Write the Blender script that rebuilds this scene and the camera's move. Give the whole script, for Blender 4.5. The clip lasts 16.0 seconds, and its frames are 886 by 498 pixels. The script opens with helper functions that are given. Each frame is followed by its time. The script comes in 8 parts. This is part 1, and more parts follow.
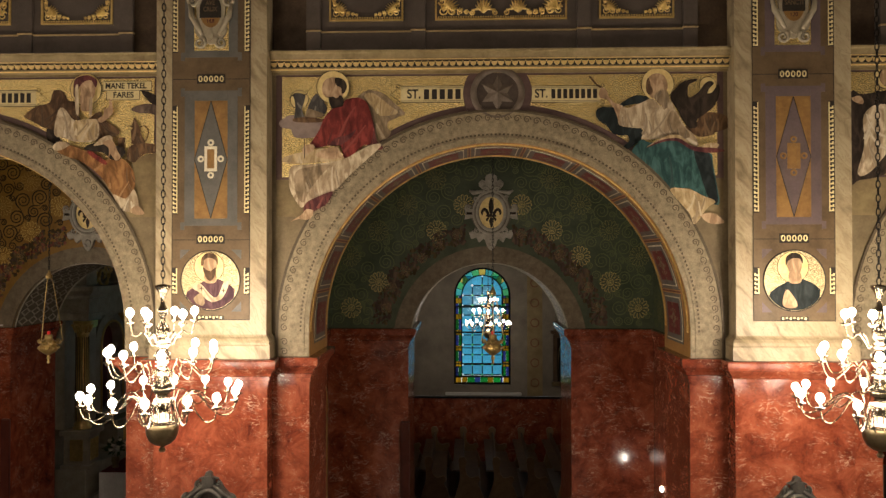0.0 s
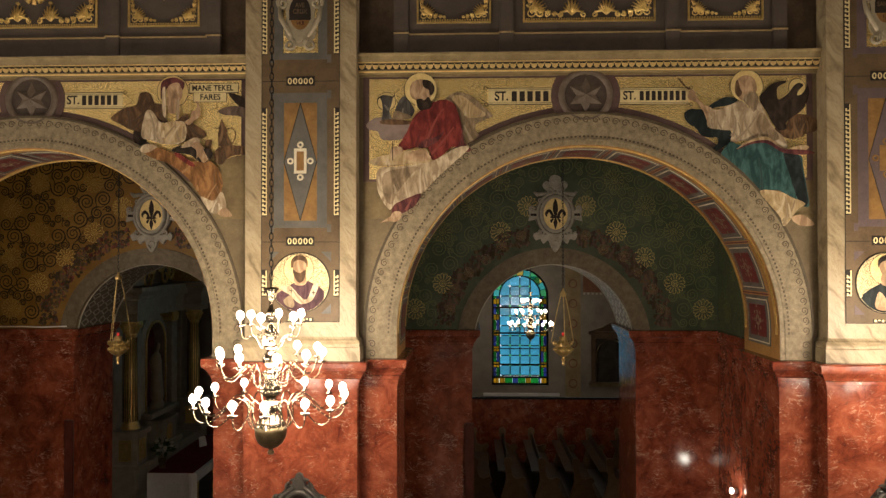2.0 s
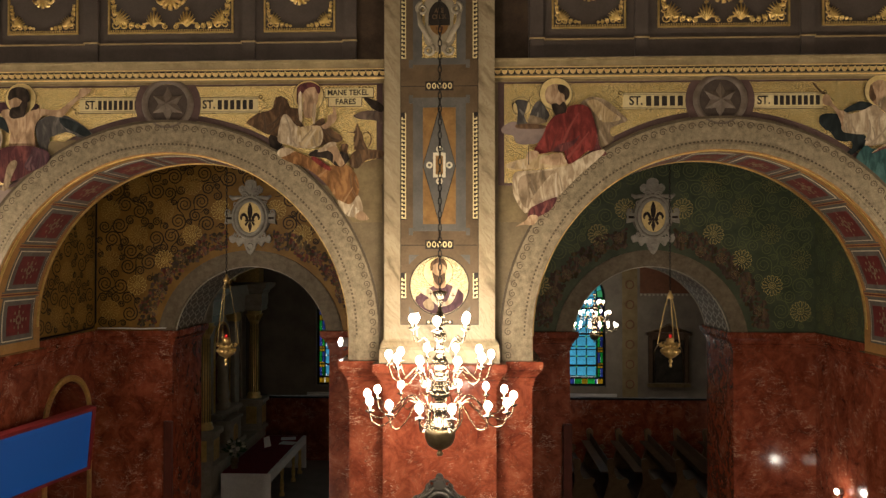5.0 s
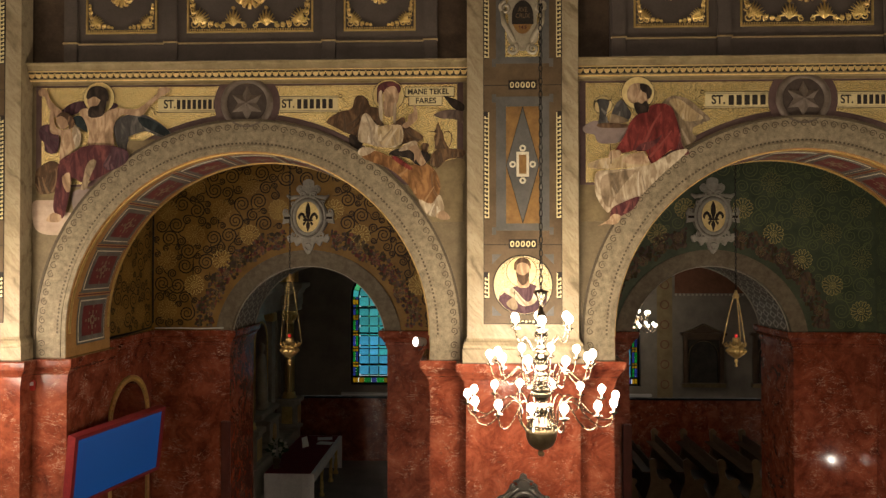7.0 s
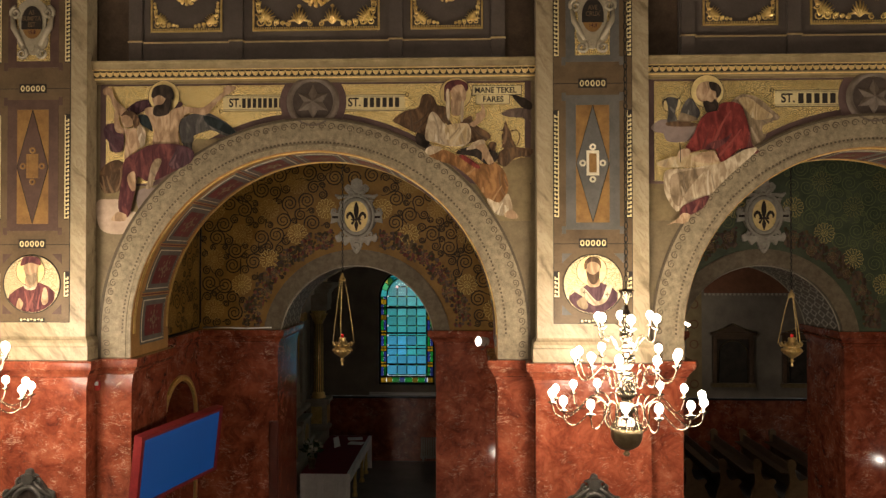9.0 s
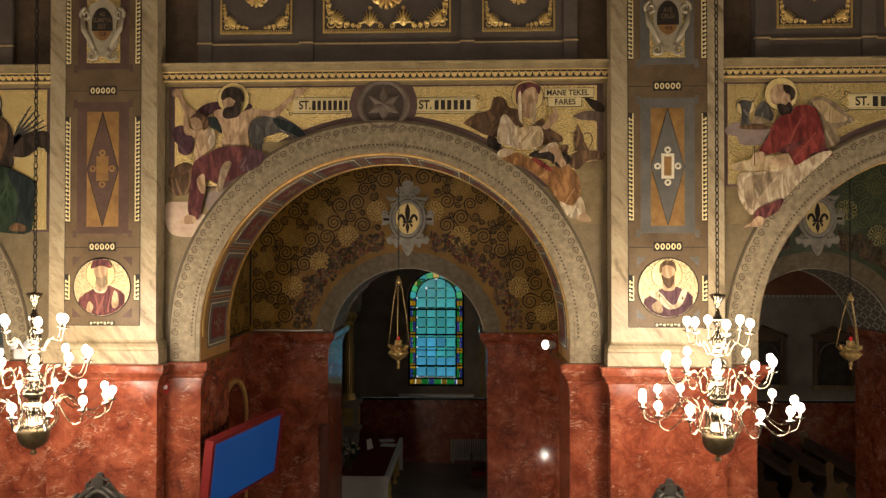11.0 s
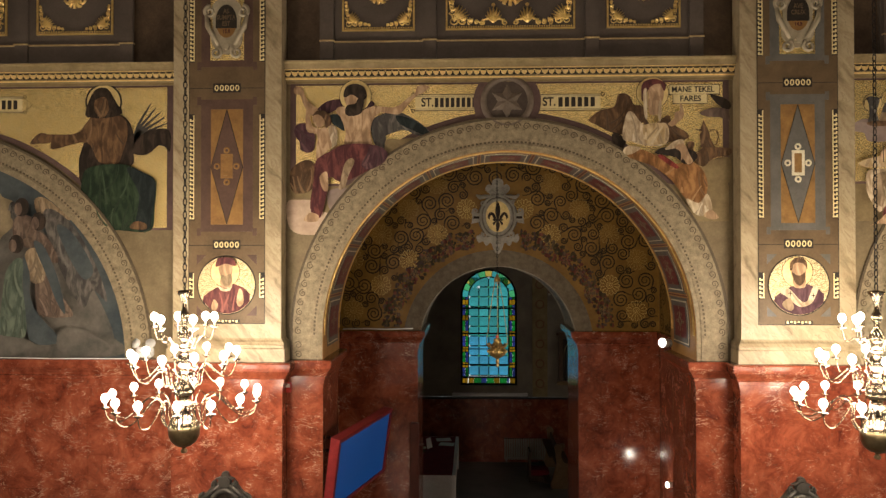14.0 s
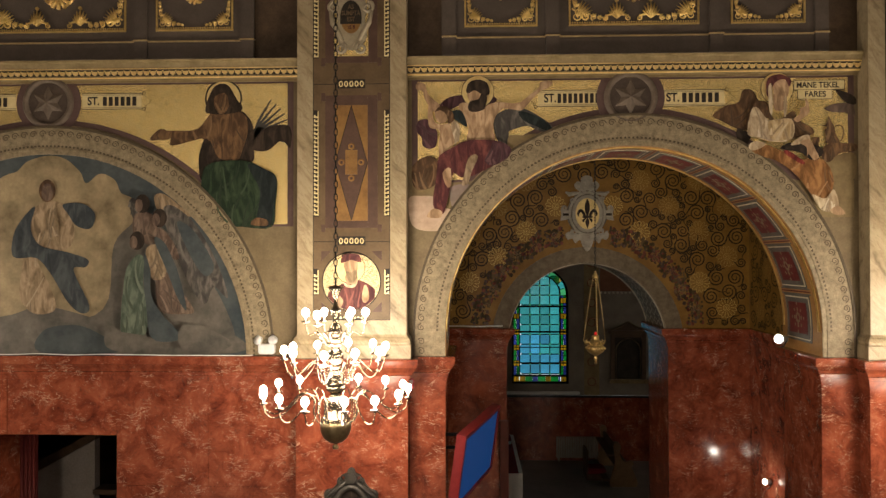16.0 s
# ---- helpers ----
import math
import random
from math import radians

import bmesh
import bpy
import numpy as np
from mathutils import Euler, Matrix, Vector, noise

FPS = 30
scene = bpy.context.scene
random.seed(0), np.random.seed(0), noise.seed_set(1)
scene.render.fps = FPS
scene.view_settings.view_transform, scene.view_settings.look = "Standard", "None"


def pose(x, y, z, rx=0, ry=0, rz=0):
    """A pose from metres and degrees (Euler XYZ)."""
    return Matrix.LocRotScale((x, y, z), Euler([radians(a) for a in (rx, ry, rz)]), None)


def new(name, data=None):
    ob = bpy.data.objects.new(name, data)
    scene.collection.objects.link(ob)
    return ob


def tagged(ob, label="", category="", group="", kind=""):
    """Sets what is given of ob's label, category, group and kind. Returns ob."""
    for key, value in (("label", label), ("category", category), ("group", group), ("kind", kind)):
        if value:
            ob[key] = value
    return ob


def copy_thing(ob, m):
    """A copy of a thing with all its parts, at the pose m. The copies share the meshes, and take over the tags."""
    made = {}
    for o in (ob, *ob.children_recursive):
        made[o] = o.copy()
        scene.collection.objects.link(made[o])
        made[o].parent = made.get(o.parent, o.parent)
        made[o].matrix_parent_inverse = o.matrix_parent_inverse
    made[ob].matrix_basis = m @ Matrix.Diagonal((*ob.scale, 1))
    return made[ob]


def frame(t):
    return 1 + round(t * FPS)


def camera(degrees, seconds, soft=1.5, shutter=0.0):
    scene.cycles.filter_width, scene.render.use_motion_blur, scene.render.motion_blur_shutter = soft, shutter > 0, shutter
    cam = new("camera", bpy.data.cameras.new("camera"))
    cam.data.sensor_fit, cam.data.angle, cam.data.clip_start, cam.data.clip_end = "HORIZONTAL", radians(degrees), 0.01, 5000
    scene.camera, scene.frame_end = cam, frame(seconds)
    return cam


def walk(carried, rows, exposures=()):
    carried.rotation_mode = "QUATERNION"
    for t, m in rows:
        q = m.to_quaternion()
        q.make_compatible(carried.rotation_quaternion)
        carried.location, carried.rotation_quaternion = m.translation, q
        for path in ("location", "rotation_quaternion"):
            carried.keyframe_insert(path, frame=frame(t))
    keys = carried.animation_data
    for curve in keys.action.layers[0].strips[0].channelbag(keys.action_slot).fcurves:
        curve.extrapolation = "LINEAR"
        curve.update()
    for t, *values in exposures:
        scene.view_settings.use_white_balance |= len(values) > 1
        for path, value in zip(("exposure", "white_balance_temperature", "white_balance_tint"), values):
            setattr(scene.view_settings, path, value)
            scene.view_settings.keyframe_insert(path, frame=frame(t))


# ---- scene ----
cam = camera(61.5, 16.0, soft=1.4)
METRES, EYE, TILT, LEAN, TURN = 8.5, 5.9, 0.0, 0.0, 1.9
ROWS = [
    (0.0, 0.0, 0.0, 0.0, 0.0, 0.77, 0.04),
    (0.5, -0.0282, 0.0007, 0.0009, 0.06, 0.74, 0.04),
    (1.0, -0.0603, 0.0008, 0.0018, 0.11, 0.74, 0.04),
    (1.5, -0.0899, 0.0008, 0.0026, 0.14, 0.73, 0.03),
    (2.0, -0.1225, -0.0003, 0.0036, 0.18, 0.74, 0.03),
    (2.5, -0.1533, -0.0018, 0.0045, 0.18, 0.74, 0.04),
    (3.0, -0.187, -0.0042, 0.006, 0.2, 0.72, 0.04),
    (3.5, -0.2185, -0.0065, 0.0072, 0.21, 0.73, 0.04),
    (4.0, -0.2521, -0.0088, 0.0081, 0.23, 0.73, 0.02),
    (6.5, -0.407, -0.0098, 0.0083, 0.25, 0.74, 0.05),
    (7.0, -0.4352, -0.0085, 0.0072, 0.25, 0.75, 0.03),
    (7.5, -0.4615, -0.0072, 0.0068, 0.26, 0.74, 0.05),
    (8.0, -0.4881, -0.0059, 0.006, 0.27, 0.75, 0.06),
    (10.5, -0.6069, -0.001, 0.0082, 0.22, 0.75, -0.0),
    (11.0, -0.6386, 0.0006, 0.0107, 0.21, 0.76, -0.01),
    (11.5, -0.6666, 0.0019, 0.0123, 0.22, 0.75, -0.01),
    (12.0, -0.6952, 0.0029, 0.0132, 0.23, 0.74, -0.0),
    (12.5, -0.7206, 0.003, 0.0126, 0.26, 0.75, 0.01),
    (13.0, -0.7498, 0.0034, 0.0113, 0.29, 0.74, 0.03),
    (13.5, -0.7806, 0.0038, 0.0098, 0.3, 0.74, 0.04),
    (14.0, -0.8175, 0.0043, 0.008, 0.31, 0.73, 0.06),
    (14.5, -0.8546, 0.0044, 0.0065, 0.33, 0.73, 0.08),
    (15.0, -0.9006, 0.0046, 0.0055, 0.31, 0.72, 0.09),
    (15.5, -0.9475, 0.0046, 0.0042, 0.27, 0.73, 0.11),
    (16.0, -0.9987, 0.0059, 0.0029, 0.24, 0.72, 0.12),
]
walk(cam, [(t, pose(0, 0, EYE, TILT, LEAN, TURN) @ pose(METRES * x, METRES * y, METRES * z, 90 + pitch, roll, yaw)) for t, x, y, z, yaw, pitch, roll in ROWS])

# ---- world, lights, exposure ----
world = bpy.data.worlds.new("world")
scene.world = world
world.use_nodes = True
wnt = world.node_tree
sky = wnt.nodes.new("ShaderNodeTexSky")
sky.sky_type = 'NISHITA'
sky.sun_disc = False
sky.sun_elevation = radians(35)
sky.sun_rotation = radians(20)
wnt.links.new(sky.outputs[0], wnt.nodes["Background"].inputs[0])
wnt.nodes["Background"].inputs[1].default_value = 0.06
scene.view_settings.exposure = 0.0

PITCH = 6.87                      # spacing of the bays
BAY_GREEN, BAY_BROWN, BAY_BLIND, BAY_EAST = 0.365, -6.505, -13.86, 7.235
PIERS = [-9.94, -3.07, 3.80]      # pier axes that carry a chandelier
WALL, PIL, BACK, INNER, DEEP, FAR = 9.06, 8.81, 10.15, 12.6, 14.0, 21.8
CHANDELIERS = [(-9.85, 7.24), (-3.0, 7.24), (3.92, 7.24)]
BEYOND = [(-17.1, 7.24), (10.8, 7.24)]          # unseen, added: the row carried on past both ends
# mirrored row behind the camera, unseen, added to light the painted wall
OPPOSITE_FILL = [(-17.1, -7.24), (-9.85, -7.24), (-3.0, -7.24), (3.92, -7.24), (10.8, -7.24)]
LAMP_WATTS = 178.0
NEAR_SHARE = 1.75
FAR_FILL_SHARES = (6.0, 6.2, 2.3, 2.2, 1.2)            # fill from the added far row, powers tuned unevenly to brighten the left
WARM = (1.0, 0.82, 0.64)


def point_lamp(name, loc, watts, radius, colour=WARM):
    d = bpy.data.lights.new(name, 'POINT')
    d.energy, d.shadow_soft_size, d.color = watts, radius, colour
    ob = new(name, d)
    ob.location = loc
    return ob


# seen chandeliers first, then the lamps of the added rows
for (cx, cy), share_of in zip(CHANDELIERS + BEYOND + OPPOSITE_FILL, (NEAR_SHARE,) * 5 + FAR_FILL_SHARES):
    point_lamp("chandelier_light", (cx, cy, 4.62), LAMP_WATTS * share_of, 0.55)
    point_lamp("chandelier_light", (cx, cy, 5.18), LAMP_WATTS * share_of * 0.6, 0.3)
for cx in (BAY_GREEN, BAY_BROWN):
    d = bpy.data.lights.new("window_light", 'AREA')
    d.shape, d.size, d.size_y, d.energy, d.color = 'RECTANGLE', 1.5, 3.2, 0.45, (0.62, 0.82, 1.0)
    ob = new("window_light", d)
    ob.matrix_world = pose(cx + 0.04, FAR + 0.02, 3.95, -90, 0, 0)

# ---- materials ----


def material(name, rough=0.6, metal=0.0, spec=0.5):
    m = bpy.data.materials.new(name)
    m.use_nodes = True
    b = m.node_tree.nodes["Principled BSDF"]
    b.inputs["Roughness"].default_value = rough
    b.inputs["Metallic"].default_value = metal
    b.inputs["Specular IOR Level"].default_value = spec
    return m, m.node_tree, b


def node(nt, kind, **sets):
    n = nt.nodes.new(kind)
    for k, v in sets.items():
        n.inputs[k].default_value = v
    return n


def coords(nt, scale=(1, 1, 1), turn=(0, 0, 0)):
    tc = nt.nodes.new("ShaderNodeTexCoord")
    mp = nt.nodes.new("ShaderNodeMapping")
    mp.inputs["Scale"].default_value = scale
    mp.inputs["Rotation"].default_value = [radians(a) for a in turn]
    nt.links.new(tc.outputs["Object"], mp.inputs["Vector"])
    return mp.outputs["Vector"]


def ramp(nt, fac, stops):
    r = nt.nodes.new("ShaderNodeValToRGB")
    while len(r.color_ramp.elements) < len(stops):
        r.color_ramp.elements.new(0.5)
    for e, (p, c) in zip(r.color_ramp.elements, stops):
        e.position, e.color = p, (*c, 1)
    nt.links.new(fac, r.inputs[0])
    return r.outputs[0]


def mix(nt, fac, a, b, blend='MIX'):
    m = nt.nodes.new("ShaderNodeMix")
    m.data_type, m.blend_type = 'RGBA', blend
    for sock, v in ((m.inputs[0], fac), (m.inputs[6], a), (m.inputs[7], b)):
        if isinstance(v, (int, float)):
            sock.default_value = v
        elif isinstance(v, tuple):
            sock.default_value = (*v, 1)
        else:
            nt.links.new(v, sock)
    return m.outputs[2]


def noise_tex(nt, vec, scale, detail=6.0, rough=0.6, distort=0.0):
    n = node(nt, "ShaderNodeTexNoise", Scale=scale, Detail=detail, Roughness=rough, Distortion=distort)
    nt.links.new(vec, n.inputs["Vector"])
    return n.outputs["Fac"]


def bump(nt, b, height, strength=0.2, dist=0.01):
    n = node(nt, "ShaderNodeBump", Strength=strength, Distance=dist)
    nt.links.new(height, n.inputs["Height"])
    nt.links.new(n.outputs[0], b.inputs["Normal"])


def math_node(nt, op, a, b=None):
    n = nt.nodes.new("ShaderNodeMath")
    n.operation = op
    for i, v in enumerate((a, b)):
        if v is None:
            continue
        if isinstance(v, (int, float)):
            n.inputs[i].default_value = v
        else:
            nt.links.new(v, n.inputs[i])
    return n.outputs[0]


def mottled(name, dark, light, scale=3.0, rough=0.6, metal=0.0, fine=40.0, bumps=0.15, spec=0.22, per_object=0.0):
    """A plain surface with cloudy variation, fine grain and slight relief."""
    m, nt, b = material(name, rough, metal, spec)
    v = coords(nt)
    f = noise_tex(nt, v, scale, 8.0, 0.65)
    c = ramp(nt, f, [(0.3, dark), (0.7, light)])
    g = noise_tex(nt, v, fine, 3.0)
    c = mix(nt, 0.25, c, ramp(nt, g, [(0.3, (0.35, 0.35, 0.35)), (0.7, (1, 1, 1))]), 'MULTIPLY')
    if per_object:
        oi = nt.nodes.new("ShaderNodeObjectInfo")
        k = math_node(nt, 'ADD', math_node(nt, 'MULTIPLY', oi.outputs["Random"], per_object), 1 - per_object / 2)
        hv = nt.nodes.new("ShaderNodeHueSaturation")
        nt.links.new(k, hv.inputs["Value"])
        nt.links.new(c, hv.inputs["Color"])
        c = hv.outputs[0]
    nt.links.new(c, b.inputs["Base Color"])
    bump(nt, b, g, bumps, 0.004)
    return m


def red_marble():
    m, nt, b = material("red_marble", 0.12)
    v = coords(nt)
    cloud = noise_tex(nt, v, 3.4, 12.0, 0.74, 0.5)
    c = ramp(nt, cloud, [(0.30, (0.060, 0.012, 0.008)), (0.44, (0.165, 0.036, 0.018)), (0.56, (0.255, 0.066, 0.032)), (0.72, (0.34, 0.125, 0.068))])
    big = noise_tex(nt, v, 0.9, 4.0, 0.6)
    c = mix(nt, 0.55, c, ramp(nt, big, [(0.3, (0.45, 0.40, 0.38)), (0.7, (1.1, 1.05, 1.0))]), 'MULTIPLY')
    fleck = noise_tex(nt, v, 16.0, 9.0, 0.75, 0.8)
    c = mix(nt, ramp(nt, fleck, [(0.56, (0, 0, 0)), (0.70, (0.8, 0.8, 0.8))]), c, (0.085, 0.040, 0.028))
    st = node(nt, "ShaderNodeMapping")
    st.inputs["Rotation"].default_value = (0.3, radians(40), 0.2)
    st.inputs["Scale"].default_value = (1.0, 1.0, 2.6)
    nt.links.new(v, st.inputs["Vector"])
    streak = noise_tex(nt, st.outputs[0], 4.6, 8.0, 0.64, 1.3)
    edge = ramp(nt, streak, [(0.482, (0, 0, 0)), (0.5, (1, 1, 1)), (0.516, (0, 0, 0))])
    patch = ramp(nt, noise_tex(nt, v, 3.2, 5.0, 0.7), [(0.50, (0, 0, 0)), (0.63, (0.95, 0.95, 0.95))])
    vein = mix(nt, 1.0, edge, patch, 'MULTIPLY')
    c = mix(nt, vein, c, (0.60, 0.42, 0.29))
    spark = ramp(nt, noise_tex(nt, v, 26.0, 3.0, 0.6), [(0.67, (0, 0, 0)), (0.73, (0.5, 0.5, 0.5))])
    c = mix(nt, spark, c, (0.48, 0.27, 0.17))
    nt.links.new(c, b.inputs["Base Color"])
    nt.links.new(ramp(nt, noise_tex(nt, v, 6.0, 6.0), [(0.3, (0.09, 0.09, 0.09)), (0.75, (0.27, 0.27, 0.27))]), b.inputs["Roughness"])
    return m


def cream_marble():
    """Painted cream marbling with slanting grey-brown veins."""
    m, nt, b = material("cream_marbling", 0.42, 0.0, 0.3)
    v = coords(nt, (1, 1, 1), (0, 38, 0))
    warp = node(nt, "ShaderNodeTexNoise", Scale=3.0, Detail=5.0)
    nt.links.new(v, warp.inputs["Vector"])
    bent = mix(nt, 0.16, v, warp.outputs["Color"], 'ADD')
    st = node(nt, "ShaderNodeMapping")
    st.inputs["Scale"].default_value = (5.0, 5.0, 1.1)
    nt.links.new(bent, st.inputs["Vector"])
    f = noise_tex(nt, st.outputs[0], 1.7, 7.0, 0.6, 0.5)
    c = ramp(nt, f, [(0.33, (0.150, 0.112, 0.060)), (0.44, (0.262, 0.205, 0.120)), (0.6, (0.330, 0.270, 0.168)), (0.75, (0.27, 0.214, 0.125))])
    vein = ramp(nt, noise_tex(nt, st.outputs[0], 3.2, 5.0, 0.55, 0.8), [(0.47, (0, 0, 0)), (0.5, (0.65, 0.65, 0.65)), (0.53, (0, 0, 0))])
    c = mix(nt, vein, c, (0.20, 0.15, 0.09))
    nt.links.new(c, b.inputs["Base Color"])
    bump(nt, b, noise_tex(nt, v, 60.0, 2.0), 0.06, 0.003)
    return m


def gold_mosaic(name, metal, dark, light):
    """Gold tesserae laid in small overlapping fans."""
    m, nt, b = material(name, 0.41, metal)
    tc = nt.nodes.new("ShaderNodeTexCoord")
    sep = nt.nodes.new("ShaderNodeSeparateXYZ")
    nt.links.new(tc.outputs["Object"], sep.inputs[0])
    wob = noise_tex(nt, tc.outputs["Object"], 7.0, 2.0)
    x = math_node(nt, 'MULTIPLY', math_node(nt, 'ADD', sep.outputs["X"], math_node(nt, 'MULTIPLY', wob, 0.03)), 8.0)
    z = math_node(nt, 'MULTIPLY', sep.outputs["Z"], 14.0)
    row = math_node(nt, 'FLOOR', z)
    u = math_node(nt, 'SUBTRACT', math_node(nt, 'FRACT', math_node(nt, 'ADD', x, math_node(nt, 'MULTIPLY', row, 0.5))), 0.5)
    w = math_node(nt, 'FRACT', z)
    r = math_node(nt, 'SQRT', math_node(nt, 'ADD', math_node(nt, 'MULTIPLY', math_node(nt, 'MULTIPLY', u, u), 2.2),
                                         math_node(nt, 'MULTIPLY', math_node(nt, 'MULTIPLY', w, w), 0.75)))
    arcs = math_node(nt, 'FRACT', math_node(nt, 'MULTIPLY', r, 3.6))
    joint = ramp(nt, arcs, [(0.0, (1, 1, 1)), (0.17, (0.9, 0.9, 0.9)), (0.27, (0, 0, 0))])
    vor = nt.nodes.new("ShaderNodeTexVoronoi")
    vor.feature = 'DISTANCE_TO_EDGE'
    vor.inputs["Scale"].default_value = 30.0
    nt.links.new(tc.outputs["Object"], vor.inputs["Vector"])
    crack = ramp(nt, vor.outputs["Distance"], [(0.0, (0.8, 0.8, 0.8)), (0.09, (0, 0, 0))])
    lines = mix(nt, 1.0, joint, crack, 'LIGHTEN')
    tone = ramp(nt, noise_tex(nt, tc.outputs["Object"], 24.0, 3.0), [(0.3, dark), (0.7, light)])
    c = mix(nt, lines, tone, (0.075, 0.042, 0.010))
    nt.links.new(c, b.inputs["Base Color"])
    bump(nt, b, noise_tex(nt, tc.outputs["Object"], 45.0, 2.0), 0.6, 0.012)
    return m


RED = red_marble()
CREAM = cream_marble()
MOSAIC = gold_mosaic("gold_mosaic", 0.85, (0.90, 0.66, 0.24), (1.0, 0.83, 0.40))
# medallion gold made paler: washed-out lamp light put into the colour
OVERLITMOSAIC = gold_mosaic("overlit_gold_mosaic", 0.35, (0.52, 0.41, 0.21), (0.70, 0.58, 0.33))
OLIVE = mottled("olive_painted_plaster", (0.109, 0.082, 0.044), (0.218, 0.168, 0.094), 2.2, 0.6)
OCHRE = mottled("ochre_painted_panel", (0.077, 0.049, 0.024), (0.138, 0.096, 0.051), 3.0, 0.5)
STONE = mottled("grey_gold_archivolt_stone", (0.14, 0.11, 0.066), (0.30, 0.245, 0.155), 15.0, 0.6, 0.0, 60.0, 0.4)
DULLSTONE = mottled("brown_grey_archivolt_stone", (0.105, 0.082, 0.052), (0.20, 0.162, 0.105), 10.0, 0.6, 0.0, 60.0, 0.3)
# own brown of the upper wall; on closing walls its darkness cuts bounce
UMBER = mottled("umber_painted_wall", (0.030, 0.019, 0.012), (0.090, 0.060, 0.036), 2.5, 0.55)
PARAPET = mottled("taupe_painted_parapet", (0.066, 0.053, 0.043), (0.105, 0.086, 0.071), 2.0, 0.4)
PURPLE = mottled("purple_brown_paint", (0.075, 0.045, 0.040), (0.12, 0.075, 0.065), 4.0, 0.55)
BROWNPAPER = mottled("brown_gold_wallpaper", (0.166, 0.086, 0.014), (0.289, 0.161, 0.032), 3.0, 0.42)
GREENPAPER = mottled("dark_green_wallpaper", (0.044, 0.057, 0.034), (0.094, 0.116, 0.069), 3.0, 0.5)
CHAPEL = mottled("grey_brown_chapel_plaster", (0.138, 0.121, 0.098), (0.241, 0.213, 0.172), 1.6, 0.7)
CEILING = mottled("dark_vault_paint", (0.09, 0.075, 0.06), (0.15, 0.125, 0.10), 1.2, 0.8)
FLOORMAT = mottled("worn_grey_stone_floor", (0.10, 0.095, 0.085), (0.20, 0.185, 0.165), 1.4, 0.35)
POSTWOOD = mottled("dark_red_brown_wood", (0.055, 0.014, 0.010), (0.10, 0.028, 0.018), 4.0, 0.3)
GILT = mottled("gilding", (0.58, 0.40, 0.12), (0.92, 0.69, 0.29), 12.0, 0.34, 0.75, 50.0, 0.2)
BRASS = mottled("polished_brass", (0.25, 0.205, 0.145), (0.40, 0.335, 0.245), 6.0, 0.22, 1.0, 40.0, 0.05)
LAMPBRASS = mottled("gilt_lamp_brass", (0.42, 0.29, 0.10), (0.76, 0.57, 0.25), 14.0, 0.34, 0.85, 60.0, 0.3)
OLDBRASS = mottled("tarnished_brass", (0.16, 0.125, 0.07), (0.30, 0.235, 0.13), 8.0, 0.33, 0.9, 40.0, 0.1)
BLACKIRON = mottled("blackened_iron", (0.012, 0.011, 0.010), (0.03, 0.028, 0.025), 8.0, 0.5, 0.6)
WHITE = mottled("white_cloth", (0.70, 0.69, 0.67), (0.84, 0.83, 0.80), 4.0, 0.85)


def glow(name, colour, strength):
    m = bpy.data.materials.new(name)
    m.use_nodes = True
    b = m.node_tree.nodes["Principled BSDF"]
    b.inputs["Base Color"].default_value = (*colour, 1)
    b.inputs["Emission Color"].default_value = (*colour, 1)
    b.inputs["Emission Strength"].default_value = strength
    return m


BULB = glow("lit_bulb_glass", (1.0, 0.90, 0.74), 30.0)
LED = glow("lit_white_lamp", (1.0, 0.93, 0.82), 18.0)
DAY = glow("daylight_backdrop", (0.86, 0.95, 1.0), 0.72)

# ---- mesh helpers ----


def part(name, bm, mat, parent=None, label="", smooth=False):
    """Links a bmesh as one mesh object, under a thing or part when given."""
    me = bpy.data.meshes.new(name)
    bmesh.ops.recalc_face_normals(bm, faces=bm.faces)
    if smooth:
        for f in bm.faces:
            f.smooth = True
    bm.to_mesh(me)
    bm.free()
    for mm in (mat if isinstance(mat, (list, tuple)) else [mat]):
        me.materials.append(mm)
    ob = new(name, me)
    if parent is not None:
        ob.parent = parent
    if label:
        tagged(ob, label)
    return ob


def share(name, src, parent, m=None):
    """Another object on the same mesh."""
    ob = new(name, src.data)
    ob.parent = parent
    if m is not None:
        ob.matrix_local = m
    return ob


def thing(name, loc, label, category, group="", kind=""):
    ob = new(name)
    ob.location = loc
    ob.empty_display_size = 0.1
    return tagged(ob, label, category, group, kind)


def box(bm, x0, x1, y0, y1, z0, z1, bev=0.0, mat=0):
    vs = [bm.verts.new((x, y, z)) for x in (x0, x1) for y in (y0, y1) for z in (z0, z1)]
    fs = [bm.faces.new([vs[i] for i in q]) for q in ((0, 1, 3, 2), (4, 6, 7, 5), (0, 4, 5, 1), (2, 3, 7, 6), (0, 2, 6, 4), (1, 5, 7, 3))]
    for f in fs:
        f.material_index = mat
    if bev > 0:
        es = list({e for f in fs for e in f.edges})
        bmesh.ops.bevel(bm, geom=es, offset=bev, segments=2, affect='EDGES', clamp_overlap=True)


def boxes(*specs, bev=0.0):
    bm = bmesh.new()
    for s in specs:
        box(bm, *s, bev=bev)
    return bm


